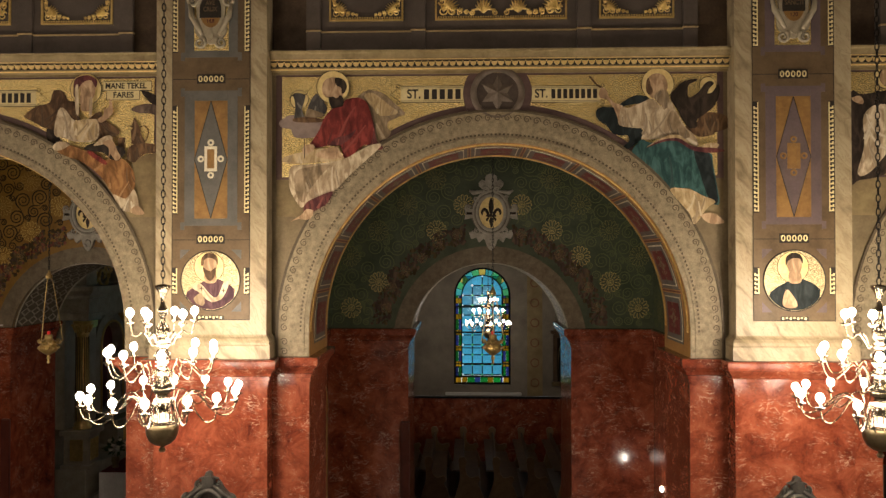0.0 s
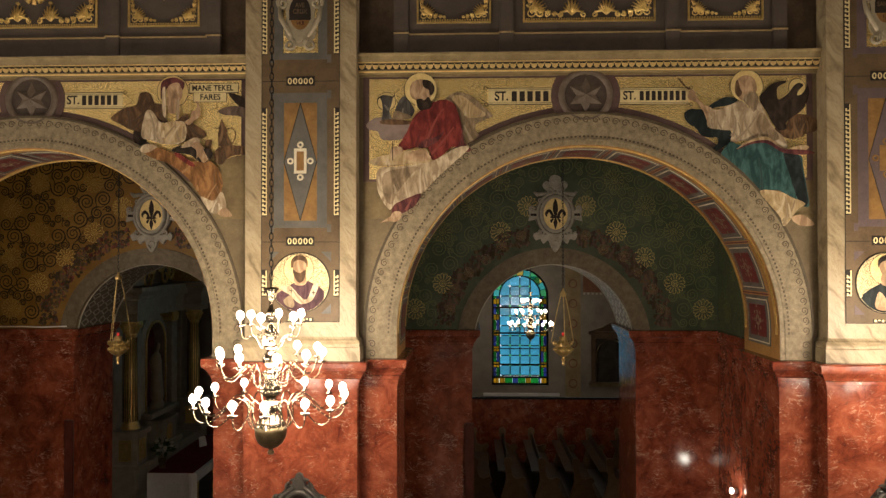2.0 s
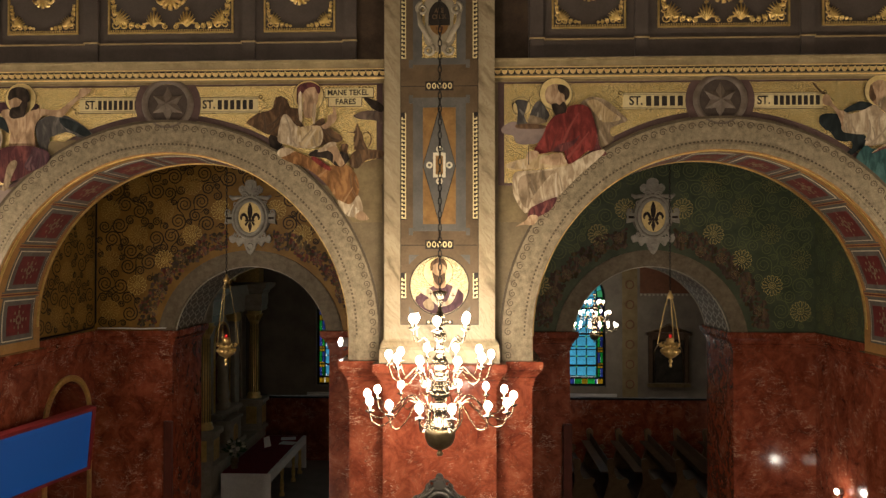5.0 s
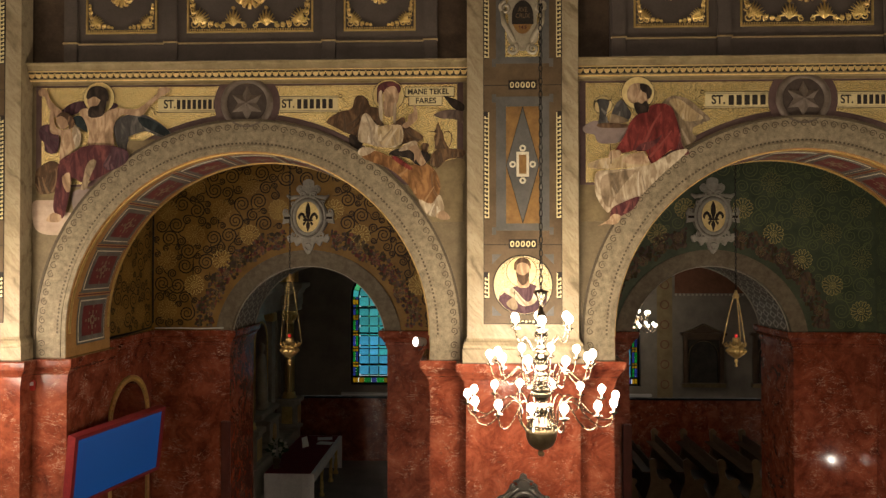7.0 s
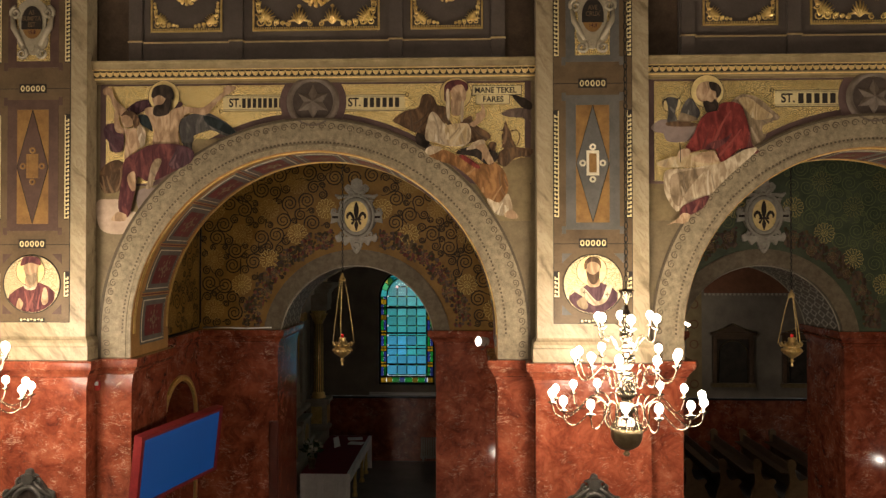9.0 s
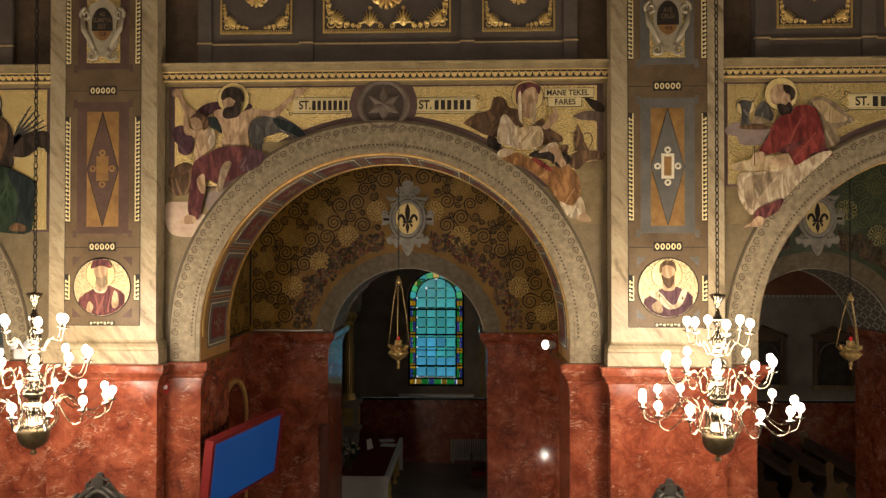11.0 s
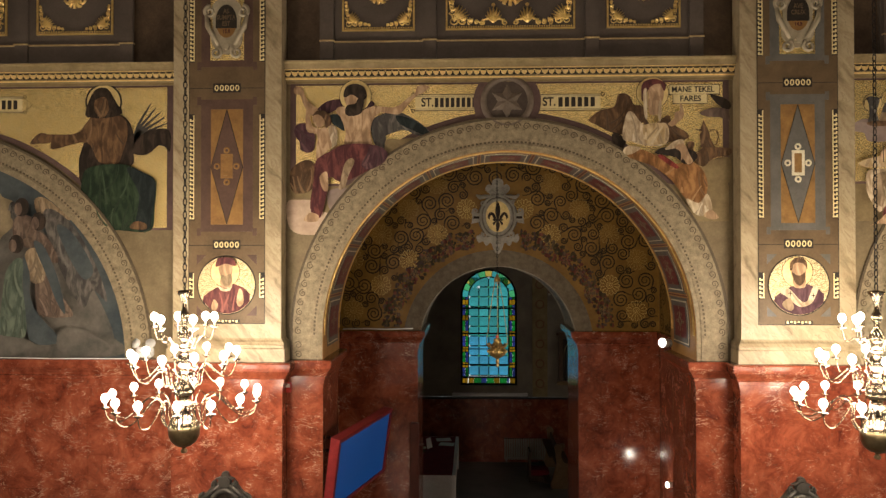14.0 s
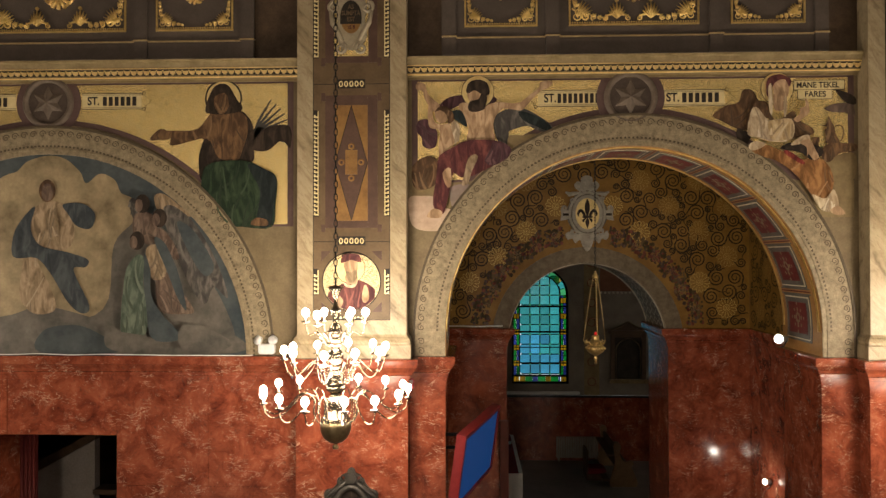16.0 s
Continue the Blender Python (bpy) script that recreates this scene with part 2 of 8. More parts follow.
def lathe(bm, profile, n=24, cx=0.0, cy=0.0, mat=0):
    rings = []
    for r, z in profile:
        rings.append([bm.verts.new((cx + r * math.cos(2 * math.pi * i / n), cy + r * math.sin(2 * math.pi * i / n), z)) for i in range(n)])
    for a, b in zip(rings, rings[1:]):
        for i in range(n):
            f = bm.faces.new((a[i], a[(i + 1) % n], b[(i + 1) % n], b[i]))
            f.material_index = mat
            f.smooth = True
    for ring in (rings[0], rings[-1]):
        f = bm.faces.new(ring)
        f.material_index = mat


def tube(bm, pts, r, n=8, mat=0, closed=False):
    """A round bar along points; r may be a number or one per point."""
    pts = [Vector(p) for p in pts]
    k = len(pts)
    rings = []
    up = Vector((0.13, 0.31, 0.94)).normalized()
    for i, p in enumerate(pts):
        a = pts[(i - 1) % k] if (closed or i > 0) else p
        c = pts[(i + 1) % k] if (closed or i < k - 1) else p
        d = (c - a).normalized()
        s = d.cross(up)
        if s.length < 1e-3:
            s = d.cross(Vector((1, 0, 0)))
        s.normalize()
        t = s.cross(d)
        rad = r[i] if isinstance(r, (list, tuple)) else r
        rings.append([bm.verts.new(p + rad * (math.cos(2 * math.pi * j / n) * s + math.sin(2 * math.pi * j / n) * t)) for j in range(n)])
    for i in range(k if closed else k - 1):
        a, b = rings[i], rings[(i + 1) % k]
        for j in range(n):
            f = bm.faces.new((a[j], a[(j + 1) % n], b[(j + 1) % n], b[j]))
            f.smooth = True
            f.material_index = mat
    if not closed:
        for ring in (rings[0], rings[-1]):
            bm.faces.new(ring).material_index = mat


def sweep(bm, path, profile, mat=0):
    """A moulding: (out, z) profile along a plan polyline, mitred, outwards to the right of the way."""
    path = [Vector((p[0], p[1])) for p in path]
    rows = []
    for i, p in enumerate(path):
        d0 = (p - path[i - 1]).normalized() if i > 0 else None
        d1 = (path[i + 1] - p).normalized() if i < len(path) - 1 else None
        n0 = Vector((d0.y, -d0.x)) if d0 else None
        n1 = Vector((d1.y, -d1.x)) if d1 else None
        if n0 and n1:
            nn = (n0 + n1).normalized()
            nn = nn / max(0.3, nn.dot(n0))
        else:
            nn = n0 or n1
        rows.append([bm.verts.new((p.x + nn.x * o, p.y + nn.y * o, z)) for o, z in profile])
    for a, b in zip(rows, rows[1:]):
        for j in range(len(profile) - 1):
            bm.faces.new((a[j], b[j], b[j + 1], a[j + 1])).material_index = mat
    for row in (rows[0], rows[-1]):
        bm.faces.new(row).material_index = mat


def arch_points(half, base, centre, radius, n=40):
    """Outline of an opening: up one jamb, over, down the other, as (u, z)."""
    a0 = math.acos(max(-1, min(1, half / radius)))
    if centre < base:
        a0 = math.asin(max(-1, min(1, (base - centre) / radius)))
        pts = [(radius * math.cos(a), centre + radius * math.sin(a)) for a in [math.pi - a0 - (math.pi - 2 * a0) * i / n for i in range(n + 1)]]
    else:
        pts = [(radius * math.cos(a), centre + radius * math.sin(a)) for a in [math.pi - math.pi * i / n for i in range(n + 1)]]
        if centre > base + 1e-4:
            pts = [(-half, base)] + pts + [(half, base)]
    return pts


def arch_wall(bm, u0, u1, d0, d1, z0, z1, pts, to=lambda u, d, z: (u, d, z)):
    """A wall slab with an opening under the outline pts, which starts and ends at z0 or on a sill."""
    def quad(a, b, c, d):
        bm.faces.new([bm.verts.new(to(*q)) for q in (a, b, c, d)])
    us = [u0] + [p[0] for p in pts] + [u1]
    for d in (d0, d1):
        quad((u0, d, z0), (pts[0][0], d, z0), (pts[0][0], d, z1), (u0, d, z1))
        quad((pts[-1][0], d, z0), (u1, d, z0), (u1, d, z1), (pts[-1][0], d, z1))
        for p, q in zip(pts, pts[1:]):
            if abs(p[0] - q[0]) > 1e-5:
                quad((p[0], d, p[1]), (q[0], d, q[1]), (q[0], d, z1), (p[0], d, z1))
    for p, q in zip(pts, pts[1:]):
        quad((p[0], d0, p[1]), (q[0], d0, q[1]), (q[0], d1, q[1]), (p[0], d1, p[1]))
    for u in (u0, u1):
        quad((u, d0, z0), (u, d1, z0), (u, d1, z1), (u, d0, z1))
    for p in (pts[0], pts[-1]):
        if p[1] > z0 + 1e-4:
            quad((p[0], d0, z0), (p[0], d1, z0), (p[0], d1, p[1]), (p[0], d0, p[1]))
    quad((u0, d0, z1), (u1, d0, z1), (u1, d1, z1), (u0, d1, z1))
    bmesh.ops.remove_doubles(bm, verts=bm.verts, dist=1e-5)


def arch_band(bm, cx, inner, outer, d0, d1, mat=0):
    """A band between two outlines of equal length, from depth d0 (front) to d1."""
    rows = []
    for p, q in zip(inner, outer):
        rows.append([bm.verts.new((cx + u, d, z)) for (u, z), d in ((p, d1), (p, d0), (q, d0), (q, d1))])
    for a, b in zip(rows, rows[1:]):
        for j in range(3):
            bm.faces.new((a[j], b[j], b[j + 1], a[j + 1])).material_index = mat
    for row in (rows[0], rows[-1]):
        bm.faces.new(row).material_index = mat


# ---- structure ----
CAP = [(0.0, 4.40), (0.015, 4.40), (0.015, 4.455), (0.03, 4.46), (0.03, 4.50), (0.05, 4.51), (0.06, 4.545), (0.095, 4.59), (0.10, 4.60), (0.115, 4.605),
       (0.12, 4.64), (0.125, 4.69), (0.115, 4.71), (0.0, 4.715)]
ARCH_Z, ARCH_R = 5.01, 2.30


def structure(ob, label="", category=""):
    return tagged(ob, label, category, kind="structure")


def at_outline(half_in, half_out, base, n=48):
    return arch_points(half_in, base, ARCH_Z, half_in, n), arch_points(half_out, base, ARCH_Z, half_out, n)


structure(part("floor", boxes((-24, 14, -12, 24, -0.2, 0.0)), FLOORMAT), "worn grey stone church floor", "floor")
# unseen enclosure added round the nave, walls kept dark to limit bounced light
structure(part("ceiling", boxes((-24, 14, -10.2, 9.6, 14.0, 14.3)), CEILING), "unseen dark ceiling closing the nave", "ceiling")
structure(part("wall_south", boxes((-24, 14, -9.6, -9.06, 0, 14)), UMBER), "unseen closing nave wall, dark against bounce", "wall")
structure(part("wall_west", boxes((-24.3, -24, -9.6, 22.3, 0, 14)), UMBER), "unseen closing end wall, dark against bounce", "wall")
structure(part("wall_east", boxes((14, 14.3, -9.6, 22.3, 0, 14)), UMBER), "unseen closing end wall, dark against bounce", "wall")

for bay in (BAY_GREEN, BAY_BROWN, BAY_EAST):
    bm = bmesh.new()
    pts = arch_points(ARCH_R, 4.70, ARCH_Z, ARCH_R, 48)
    lo = bay - PITCH / 2
    arch_wall(bm, lo, lo + PITCH, WALL, BACK, 4.70, 8.45, [(bay + u, z) for u, z in pts])
    structure(part("nave_wall", bm, OLIVE), "arched nave wall of olive painted plaster", "wall")
bm = bmesh.new()
box(bm, -24, BAY_BROWN - PITCH / 2, WALL, BACK, 4.70, 8.45)
structure(part("nave_wall", bm, OLIVE), "closed nave wall bay of olive painted plaster", "wall")
structure(part("upper_wall", boxes((-24, 14, WALL + 0.03, BACK, 8.45, 14.0)), UMBER), "umber painted upper nave wall", "wall")

# piers of red marble
for px in PIERS:
    bm = bmesh.new()
    left = -1.135 if px > -9 else -0.67
    box(bm, px + left, px + 1.135, WALL, BACK, 0, 4.42)
    box(bm, px - 0.685, px + 0.685, PIL, WALL, 0, 4.42)
    pier = structure(part("pier", bm, RED), "polished red marble pier", "pier")
    bm = bmesh.new()
    path = [(px - 1.135, BACK), (px - 1.135, WALL), (px - 0.685, WALL), (px - 0.685, PIL), (px + 0.685, PIL), (px + 0.685, WALL), (px + 1.135, WALL), (px + 1.135, BACK)]
    if px < -9:
        path = path[2:]
    sweep(bm, path, CAP)
    part("capital", bm, RED, pier)

# aisle: cross walls with a low arched passage, inner wall, ceiling
for px in PIERS:
    pts = [(u + 11.72, z) for u, z in arch_points(0.62, 0.0, 3.35, 0.62, 24)]
    bm = bmesh.new()
    arch_wall(bm, BACK, INNER, px - 0.30, px + 0.695, 0, 4.42, pts, lambda u, d, z: (d, u, z))
    box(bm, px - 0.695, px - 0.301, BACK, INNER, 0, 4.42)
    structure(part("aisle_cross_wall", bm, RED), "red marble wall between the aisle bays with an arched niche", "wall")
    bm = boxes((px - 0.695, px, BACK, INNER, 4.42, 8.40))
    structure(part("aisle_wall", bm, GREENPAPER if px > 0 else BROWNPAPER), "patterned painted aisle wall", "wall")
    bm = bmesh.new()
    sweep(bm, [(px + 0.695, BACK), (px + 0.695, INNER)], [(o * 0.6, z + 0.02) for o, z in CAP])
    structure(part("aisle_moulding", bm, RED), "red marble moulding along the aisle cross wall", "trim")
    bm = bmesh.new()
    sweep(bm, [(px - 0.695, INNER), (px - 0.695, BACK)], [(o * 0.6, z + 0.02) for o, z in CAP])
    structure(part("aisle_moulding", bm, RED), "red marble moulding along the aisle cross wall", "trim")
    bm = boxes((px, px + 0.695, BACK, INNER, 4.42, 8.40))
    structure(part("aisle_wall", bm, BROWNPAPER if px < -9 else GREENPAPER if px > -4 else BROWNPAPER), "patterned painted aisle wall", "wall")

INNER_HALF, INNER_R, INNER_C = 1.335, 1.354, 4.49
for bay, paper in ((BAY_GREEN, GREENPAPER), (BAY_BROWN, BROWNPAPER), (BAY_EAST, GREENPAPER)):
    lo, hi = bay - PITCH / 2, bay + PITCH / 2
    bm = boxes((lo, bay - 1.37, INNER, DEEP, 0, 4.44), (bay + 1.37, hi, INNER, DEEP, 0, 4.44))
    w = structure(part("inner_pier", bm, RED), "dark red polished marble inner pier", "pier")
    bm = bmesh.new()
    small = [(o * 1.1, z + 0.02) for o, z in CAP]
    sweep(bm, [(bay - 2.74, INNER), (bay - 1.37, INNER), (bay - 1.37, DEEP)], small)
    part("capital", bm, RED, w)
    bm = bmesh.new()
    sweep(bm, [(bay + 1.37, DEEP), (bay + 1.37, INNER), (bay + 2.74, INNER)], small)
    part("capital", bm, RED, w)
    for x0, x1 in ((bay - 2.735, bay - 1.372), (bay + 1.372, bay + 2.735)):
        for z0, z1 in ((1.30, 3.045), (3.055, 4.40)):
            part("marble_slab", boxes((x0, x1, INNER - 0.012, INNER - 0.001, z0, z1), bev=0.003), RED, w)
    part("jamb_post", boxes((bay - 1.50, bay - 1.345, INNER - 0.07, INNER - 0.013, 0.0, 3.16), bev=0.012), POSTWOOD, w)
    pts = arch_points(INNER_HALF, 4.735, INNER_C, INNER_R, 36)
    bm = bmesh.new()
    arch_wall(bm, lo, hi, INNER, DEEP, 4.735, 8.40, [(bay + u, z) for u, z in pts])
    structure(part("inner_wall", bm, paper), "painted aisle wall with scroll pattern over an inner arch", "wall")
    out = arch_points(INNER_HALF + 0.28, 4.735, INNER_C, INNER_R + 0.27, 36)
    bm = bmesh.new()
    arch_band(bm, bay, pts, out, INNER - 0.035, INNER)
    structure(part("inner_archivolt", bm, DULLSTONE), "plain grey stone band round the inner arch", "trim")
structure(part("aisle_ceiling", boxes((-12, 11, BACK - 0.2, DEEP, 8.40, 8.6)), CEILING), "dark aisle ceiling", "ceiling")

# outer aisle beyond the inner wall
structure(part("chapel_ceiling", boxes((-12, 14, DEEP, FAR + 0.5, 7.2, 7.4)), CEILING), "dark chapel ceiling", "ceiling")
structure(part("chapel_wall_west", boxes((-10.2, -9.5, DEEP, FAR, 0, 7.2)), CHAPEL), "grey-brown chapel side wall", "wall")
WIN_HALF, WIN_SILL, WIN_SPRING = 0.83, 2.22, 4.82
for bay, lo, hi in ((BAY_GREEN, -3.07, 14.0), (BAY_BROWN, -10.2, -3.07)):
    c = bay + 0.06
    bm = bmesh.new()
    pts = [(c + u, z) for u, z in arch_points(WIN_HALF, WIN_SILL, WIN_SPRING, WIN_HALF, 24)]
    arch_wall(bm, lo, hi, FAR, FAR + 0.5, WIN_SILL, 7.3, pts)
    box(bm, lo, hi, FAR, FAR + 0.5, 1.9, WIN_SILL)
    structure(part("chapel_wall_north", bm, CHAPEL), "grey-brown plaster outer wall with an arched window", "wall")
    bm = boxes((lo, hi, FAR - 0.03, FAR + 0.5, 0, 1.84))
    structure(part("dado", bm, RED), "dark red marble dado", "wall")
    bm = boxes((lo, hi, FAR - 0.07, FAR, 1.84, 1.9), bev=0.012)
    structure(part("dado_rail", bm, BLACKIRON), "dark rail along the dado", "trim")
    bm = boxes((c - 3, c + 3, FAR + 1.0, FAR + 1.05, 0.0, 8.0))
    structure(part("backdrop", bm, DAY), "pale daylight outside the window", "backdrop")

# ---- nave wall dressing: archivolts, pilasters, cornice, parapet ----


def ring_points(radius, base, n):
    return arch_points(radius, base, ARCH_Z, radius, n)


def spiral(bm, cx, cz, y, r, turns, start, width, side=1, n=22, mat=0):
    """A flat painted spiral ribbon on a wall that faces -y."""
    prev = None
    for i in range(n + 1):
        k = i / n
        a = start + side * turns * 2 * math.pi * k
        rad = r * (1 - 0.86 * k)
        w = width * (1 - 0.45 * k)
        c, s = math.cos(a), math.sin(a)
        cur = (bm.verts.new((cx + (rad - w / 2) * c, y, cz + (rad - w / 2) * s)), bm.verts.new((cx + (rad + w / 2) * c, y, cz + (rad + w / 2) * s)))
        if prev:
            bm.faces.new((prev[0], prev[1], cur[1], cur[0])).material_index = mat
        prev = cur


SCROLLPAINT = mottled("brown_scroll_paint", (0.065, 0.048, 0.028), (0.10, 0.076, 0.045), 8.0, 0.6)
SOFFIT_ORANGE = mottled("orange_soffit_paint", (0.30, 0.155, 0.045), (0.40, 0.22, 0.075), 5.0, 0.5)
SOFFIT_GREY = mottled("grey_blue_soffit_paint", (0.085, 0.08, 0.07), (0.15, 0.142, 0.125), 5.0, 0.5)
SOFFIT_RED = mottled("dark_red_soffit_paint", (0.095, 0.016, 0.015), (0.155, 0.032, 0.028), 5.0, 0.5)
SOFFIT_LEAF = mottled("dull_green_leaf_paint", (0.14, 0.12, 0.075), (0.24, 0.20, 0.13), 8.0, 0.5)
PALE = mottled("pale_cream_paint", (0.52, 0.47, 0.33), (0.68, 0.62, 0.46), 8.0, 0.5)
BLUEGREY = mottled("blue_grey_paint", (0.077, 0.074, 0.066), (0.121, 0.116, 0.101), 4.0, 0.5)
INK = mottled("black_outline_paint", (0.016, 0.012, 0.009), (0.03, 0.024, 0.018), 9.0, 0.6)


def arc_patch(bm, cx, r, a0, a1, y0, y1, n=6, thick=0.006, mat=0):
    """A thin curved plate on the underside of the main arch."""
    rows = []
    for i in range(n + 1):
        a = a0 + (a1 - a0) * i / n
        c, s = math.cos(a), math.sin(a)
        rows.append([bm.verts.new((cx + q * c, y, ARCH_Z + q * s)) for q, y in ((r + thick, y0), (r, y0), (r, y1), (r + thick, y1))])
    for a, b in zip(rows, rows[1:]):
        for j in range(3):
            bm.faces.new((a[j], b[j], b[j + 1], a[j + 1])).material_index = mat
    for row in (rows[0], rows[-1]):
        bm.faces.new(row).material_index = mat


def archivolt(bay, outer, inner, base, soffit):
    inn, out = (arch_points(inner, base, ARCH_Z if soffit else 4.70, inner, 64), arch_points(outer, base, ARCH_Z if soffit else 4.70, outer, 64))
    cz = ARCH_Z if soffit else 4.70
    bm = bmesh.new()
    arch_band(bm, bay, inn, out, WALL - 0.045, WALL)
    band = structure(part("archivolt", bm, STONE), "grey-gold stone arch band with a painted running scroll", "trim")
    # raised outer and inner fillets
    for r0, r1, m in ((outer - 0.012, outer + 0.018, SCROLLPAINT), (inner + 0.055, inner + 0.075, STONE)):
        bm = bmesh.new()
        arch_band(bm, bay, arch_points(r0, base, cz, r0, 64), arch_points(r1, base, cz, r1, 64), WALL - 0.055, WALL - 0.04)
        part("fillet", bm, m, band)
    bm = bmesh.new()
    rs = outer - 0.085
    count = int(math.pi * rs / 0.118)
    for i in range(count):
        a = math.pi * (i + 0.5) / count
        spiral(bm, bay + rs * math.cos(a), cz + rs * math.sin(a), WALL - 0.049, 0.047, 1.5, a - math.pi / 2, 0.014, 1, 16)
    for sx in (-1, 1):
        z = base + 0.06
        while z < cz - 0.03 and soffit:
            spiral(bm, bay + sx * rs, z, WALL - 0.049, 0.047, 1.5, 0.5 if sx > 0 else 2.6, 0.014, sx, 16)
            z += 0.118
    tagged(part("scroll_border", bm, SCROLLPAINT, band), kind="stuff")
    bm = bmesh.new()
    rd = inner + 0.10
    count = int(math.pi * rd / 0.05)
    for i in range(count):
        a = math.pi * (i + 0.5) / count
        c, s = math.cos(a), math.sin(a)
        vs = [bm.verts.new((bay + (rd + dr) * c - dt * s, WALL - 0.049, cz + (rd + dr) * s + dt * c)) for dr, dt in ((-0.011, -0.013), (0.011, -0.013), (0.011, 0.013), (-0.011, 0.013))]
        bm.faces.new(vs)
    tagged(part("bead_border", bm, SCROLLPAINT, band), kind="stuff")
    if not soffit:
        return
    lining = bmesh.new()
    arc_patch(lining, bay, ARCH_R - 0.008, 0, math.pi, WALL - 0.03, BACK + 0.01, 64, 0.02)
    for sx in (-1, 1):
        box(lining, bay + sx * ARCH_R - 0.008 if sx > 0 else bay - ARCH_R - 0.002, bay + sx * ARCH_R + 0.002 if sx > 0 else bay - ARCH_R + 0.008, WALL - 0.03, BACK + 0.01, 4.71, ARCH_Z)
    lin = structure(part("soffit_lining", lining, SOFFIT_ORANGE), "orange painted arch soffit with framed red panels", "trim")
    n = 11
    low_a = -0.09
    step = (math.pi - 2 * low_a) / n
    y0, y1 = WALL + 0.2, BACK - 0.16
    for i in range(n):
        a = low_a + step * (i + 0.5)
        half = step * 0.44
        bm = bmesh.new()
        arc_patch(bm, bay, ARCH_R - 0.014, a - half, a + half, y0, y1, 6)
        frame_ob = part("soffit_frame", bm, SOFFIT_GREY, lin)
        bm = bmesh.new()
        arc_patch(bm, bay, ARCH_R - 0.018, a - half * 0.91, a + half * 0.91, y0 + 0.025, y1 - 0.025, 6)
        part("soffit_line", bm, PALE, frame_ob)
        bm = bmesh.new()
        arc_patch(bm, bay, ARCH_R - 0.022, a - half * 0.86, a + half * 0.86, y0 + 0.04, y1 - 0.04, 6)
        part("soffit_band", bm, SOFFIT_GREY, frame_ob)
        bm = bmesh.new()
        arc_patch(bm, bay, ARCH_R - 0.026, a - half * 0.66, a + half * 0.66, y0 + 0.11, y1 - 0.11, 6)
        part("soffit_panel", bm, SOFFIT_RED, frame_ob)
        # ornament of small lobes in the panel
        bm = bmesh.new()
        ym = (y0 + y1) / 2
        for j in range(8):
            b = 2 * math.pi * j / 8
            for rr, sz in ((0.05, 0.020), (0.095 + 0.03 * (j % 2), 0.024 - 0.006 * (j % 2)), (0.165, 0.0 if j % 2 else 0.018)):
                if sz == 0.0:
                    continue
                dy, da = rr * math.cos(b) * 1.0, rr * math.sin(b) * 1.1 / ARCH_R
                arc_patch(bm, bay, ARCH_R - 0.030, a + da - sz / ARCH_R, a + da + sz / ARCH_R, ym + dy - sz * 0.6, ym + dy + sz * 0.6, 1)
        tagged(part("soffit_ornament", bm, SOFFIT_LEAF, frame_ob), kind="stuff")
        # striped bar between panels
        if i < n - 1:
            b = low_a + step * (i + 1)
            for off, m in ((-0.05, SOFFIT_GREY), (0.0, SOFFIT_RED), (0.05, SOFFIT_GREY)):
                bm = bmesh.new()
                arc_patch(bm, bay, ARCH_R - 0.016, b + off * step - 0.012 * step, b + off * step + 0.012 * step, y0 - 0.05, y1 + 0.05, 1)
                part("soffit_stripe", bm, m, lin)
    for yy in (WALL + 0.03, BACK - 0.05):
        bm = bmesh.new()
        arc_patch(bm, bay, ARCH_R - 0.02, 0.0, math.pi, yy - 0.022, yy + 0.022, 64, 0.012)
        part("soffit_edge", bm, GILT, lin)


for bay in (BAY_GREEN, BAY_BROWN, BAY_EAST):
    archivolt(bay, 2.685, ARCH_R, 4.715, True)
archivolt(BAY_BLIND, 2.90, 2.56, 4.72, False)

# pilasters above the capitals
BASE = [(0.0, 4.715), (0.055, 4.715), (0.055, 4.87), (0.045, 4.885), (0.045, 4.905), (0.05, 4.92), (0.035, 4.955), (0.012, 4.975), (0.0, 5.0)]


def key_strip(parent, x, y, z0, z1, side):
    """A meander strip: black backing with a cream crenellated line."""
    part("key_backing", boxes((x - 0.034, x + 0.034, y - 0.004, y, z0, z1)), INK, parent)
    bm = bmesh.new()
    pitch, w = 0.052, 0.017
    box(bm, x - side * 0.026 - 0.006, x - side * 0.026 + 0.006, y - 0.008, y - 0.004, z0 + 0.01, z1 - 0.01)
    n = int((z1 - z0 - 0.02) / pitch)
    for i in range(n):
        z = z0 + 0.012 + i * pitch
        box(bm, min(x - side * 0.026, x + side * 0.024), max(x - side * 0.026, x + side * 0.024), y - 0.0085, y - 0.004, z, z + w)
        box(bm, min(x + side * 0.006, x + side * 0.024), max(x + side * 0.006, x + side * 0.024), y - 0.0078, y - 0.004, z + w * 0.5, z + w * 2.0)
    part("key_line", bm, PALEGOLD, parent)


PALEGOLD = mottled("pale_gold_paint", (0.62, 0.50, 0.24), (0.80, 0.68, 0.38), 9.0, 0.45, 0.15)
AMBER = mottled("amber_marbling", (0.160, 0.084, 0.026), (0.272, 0.156, 0.050), 7.0, 0.45)


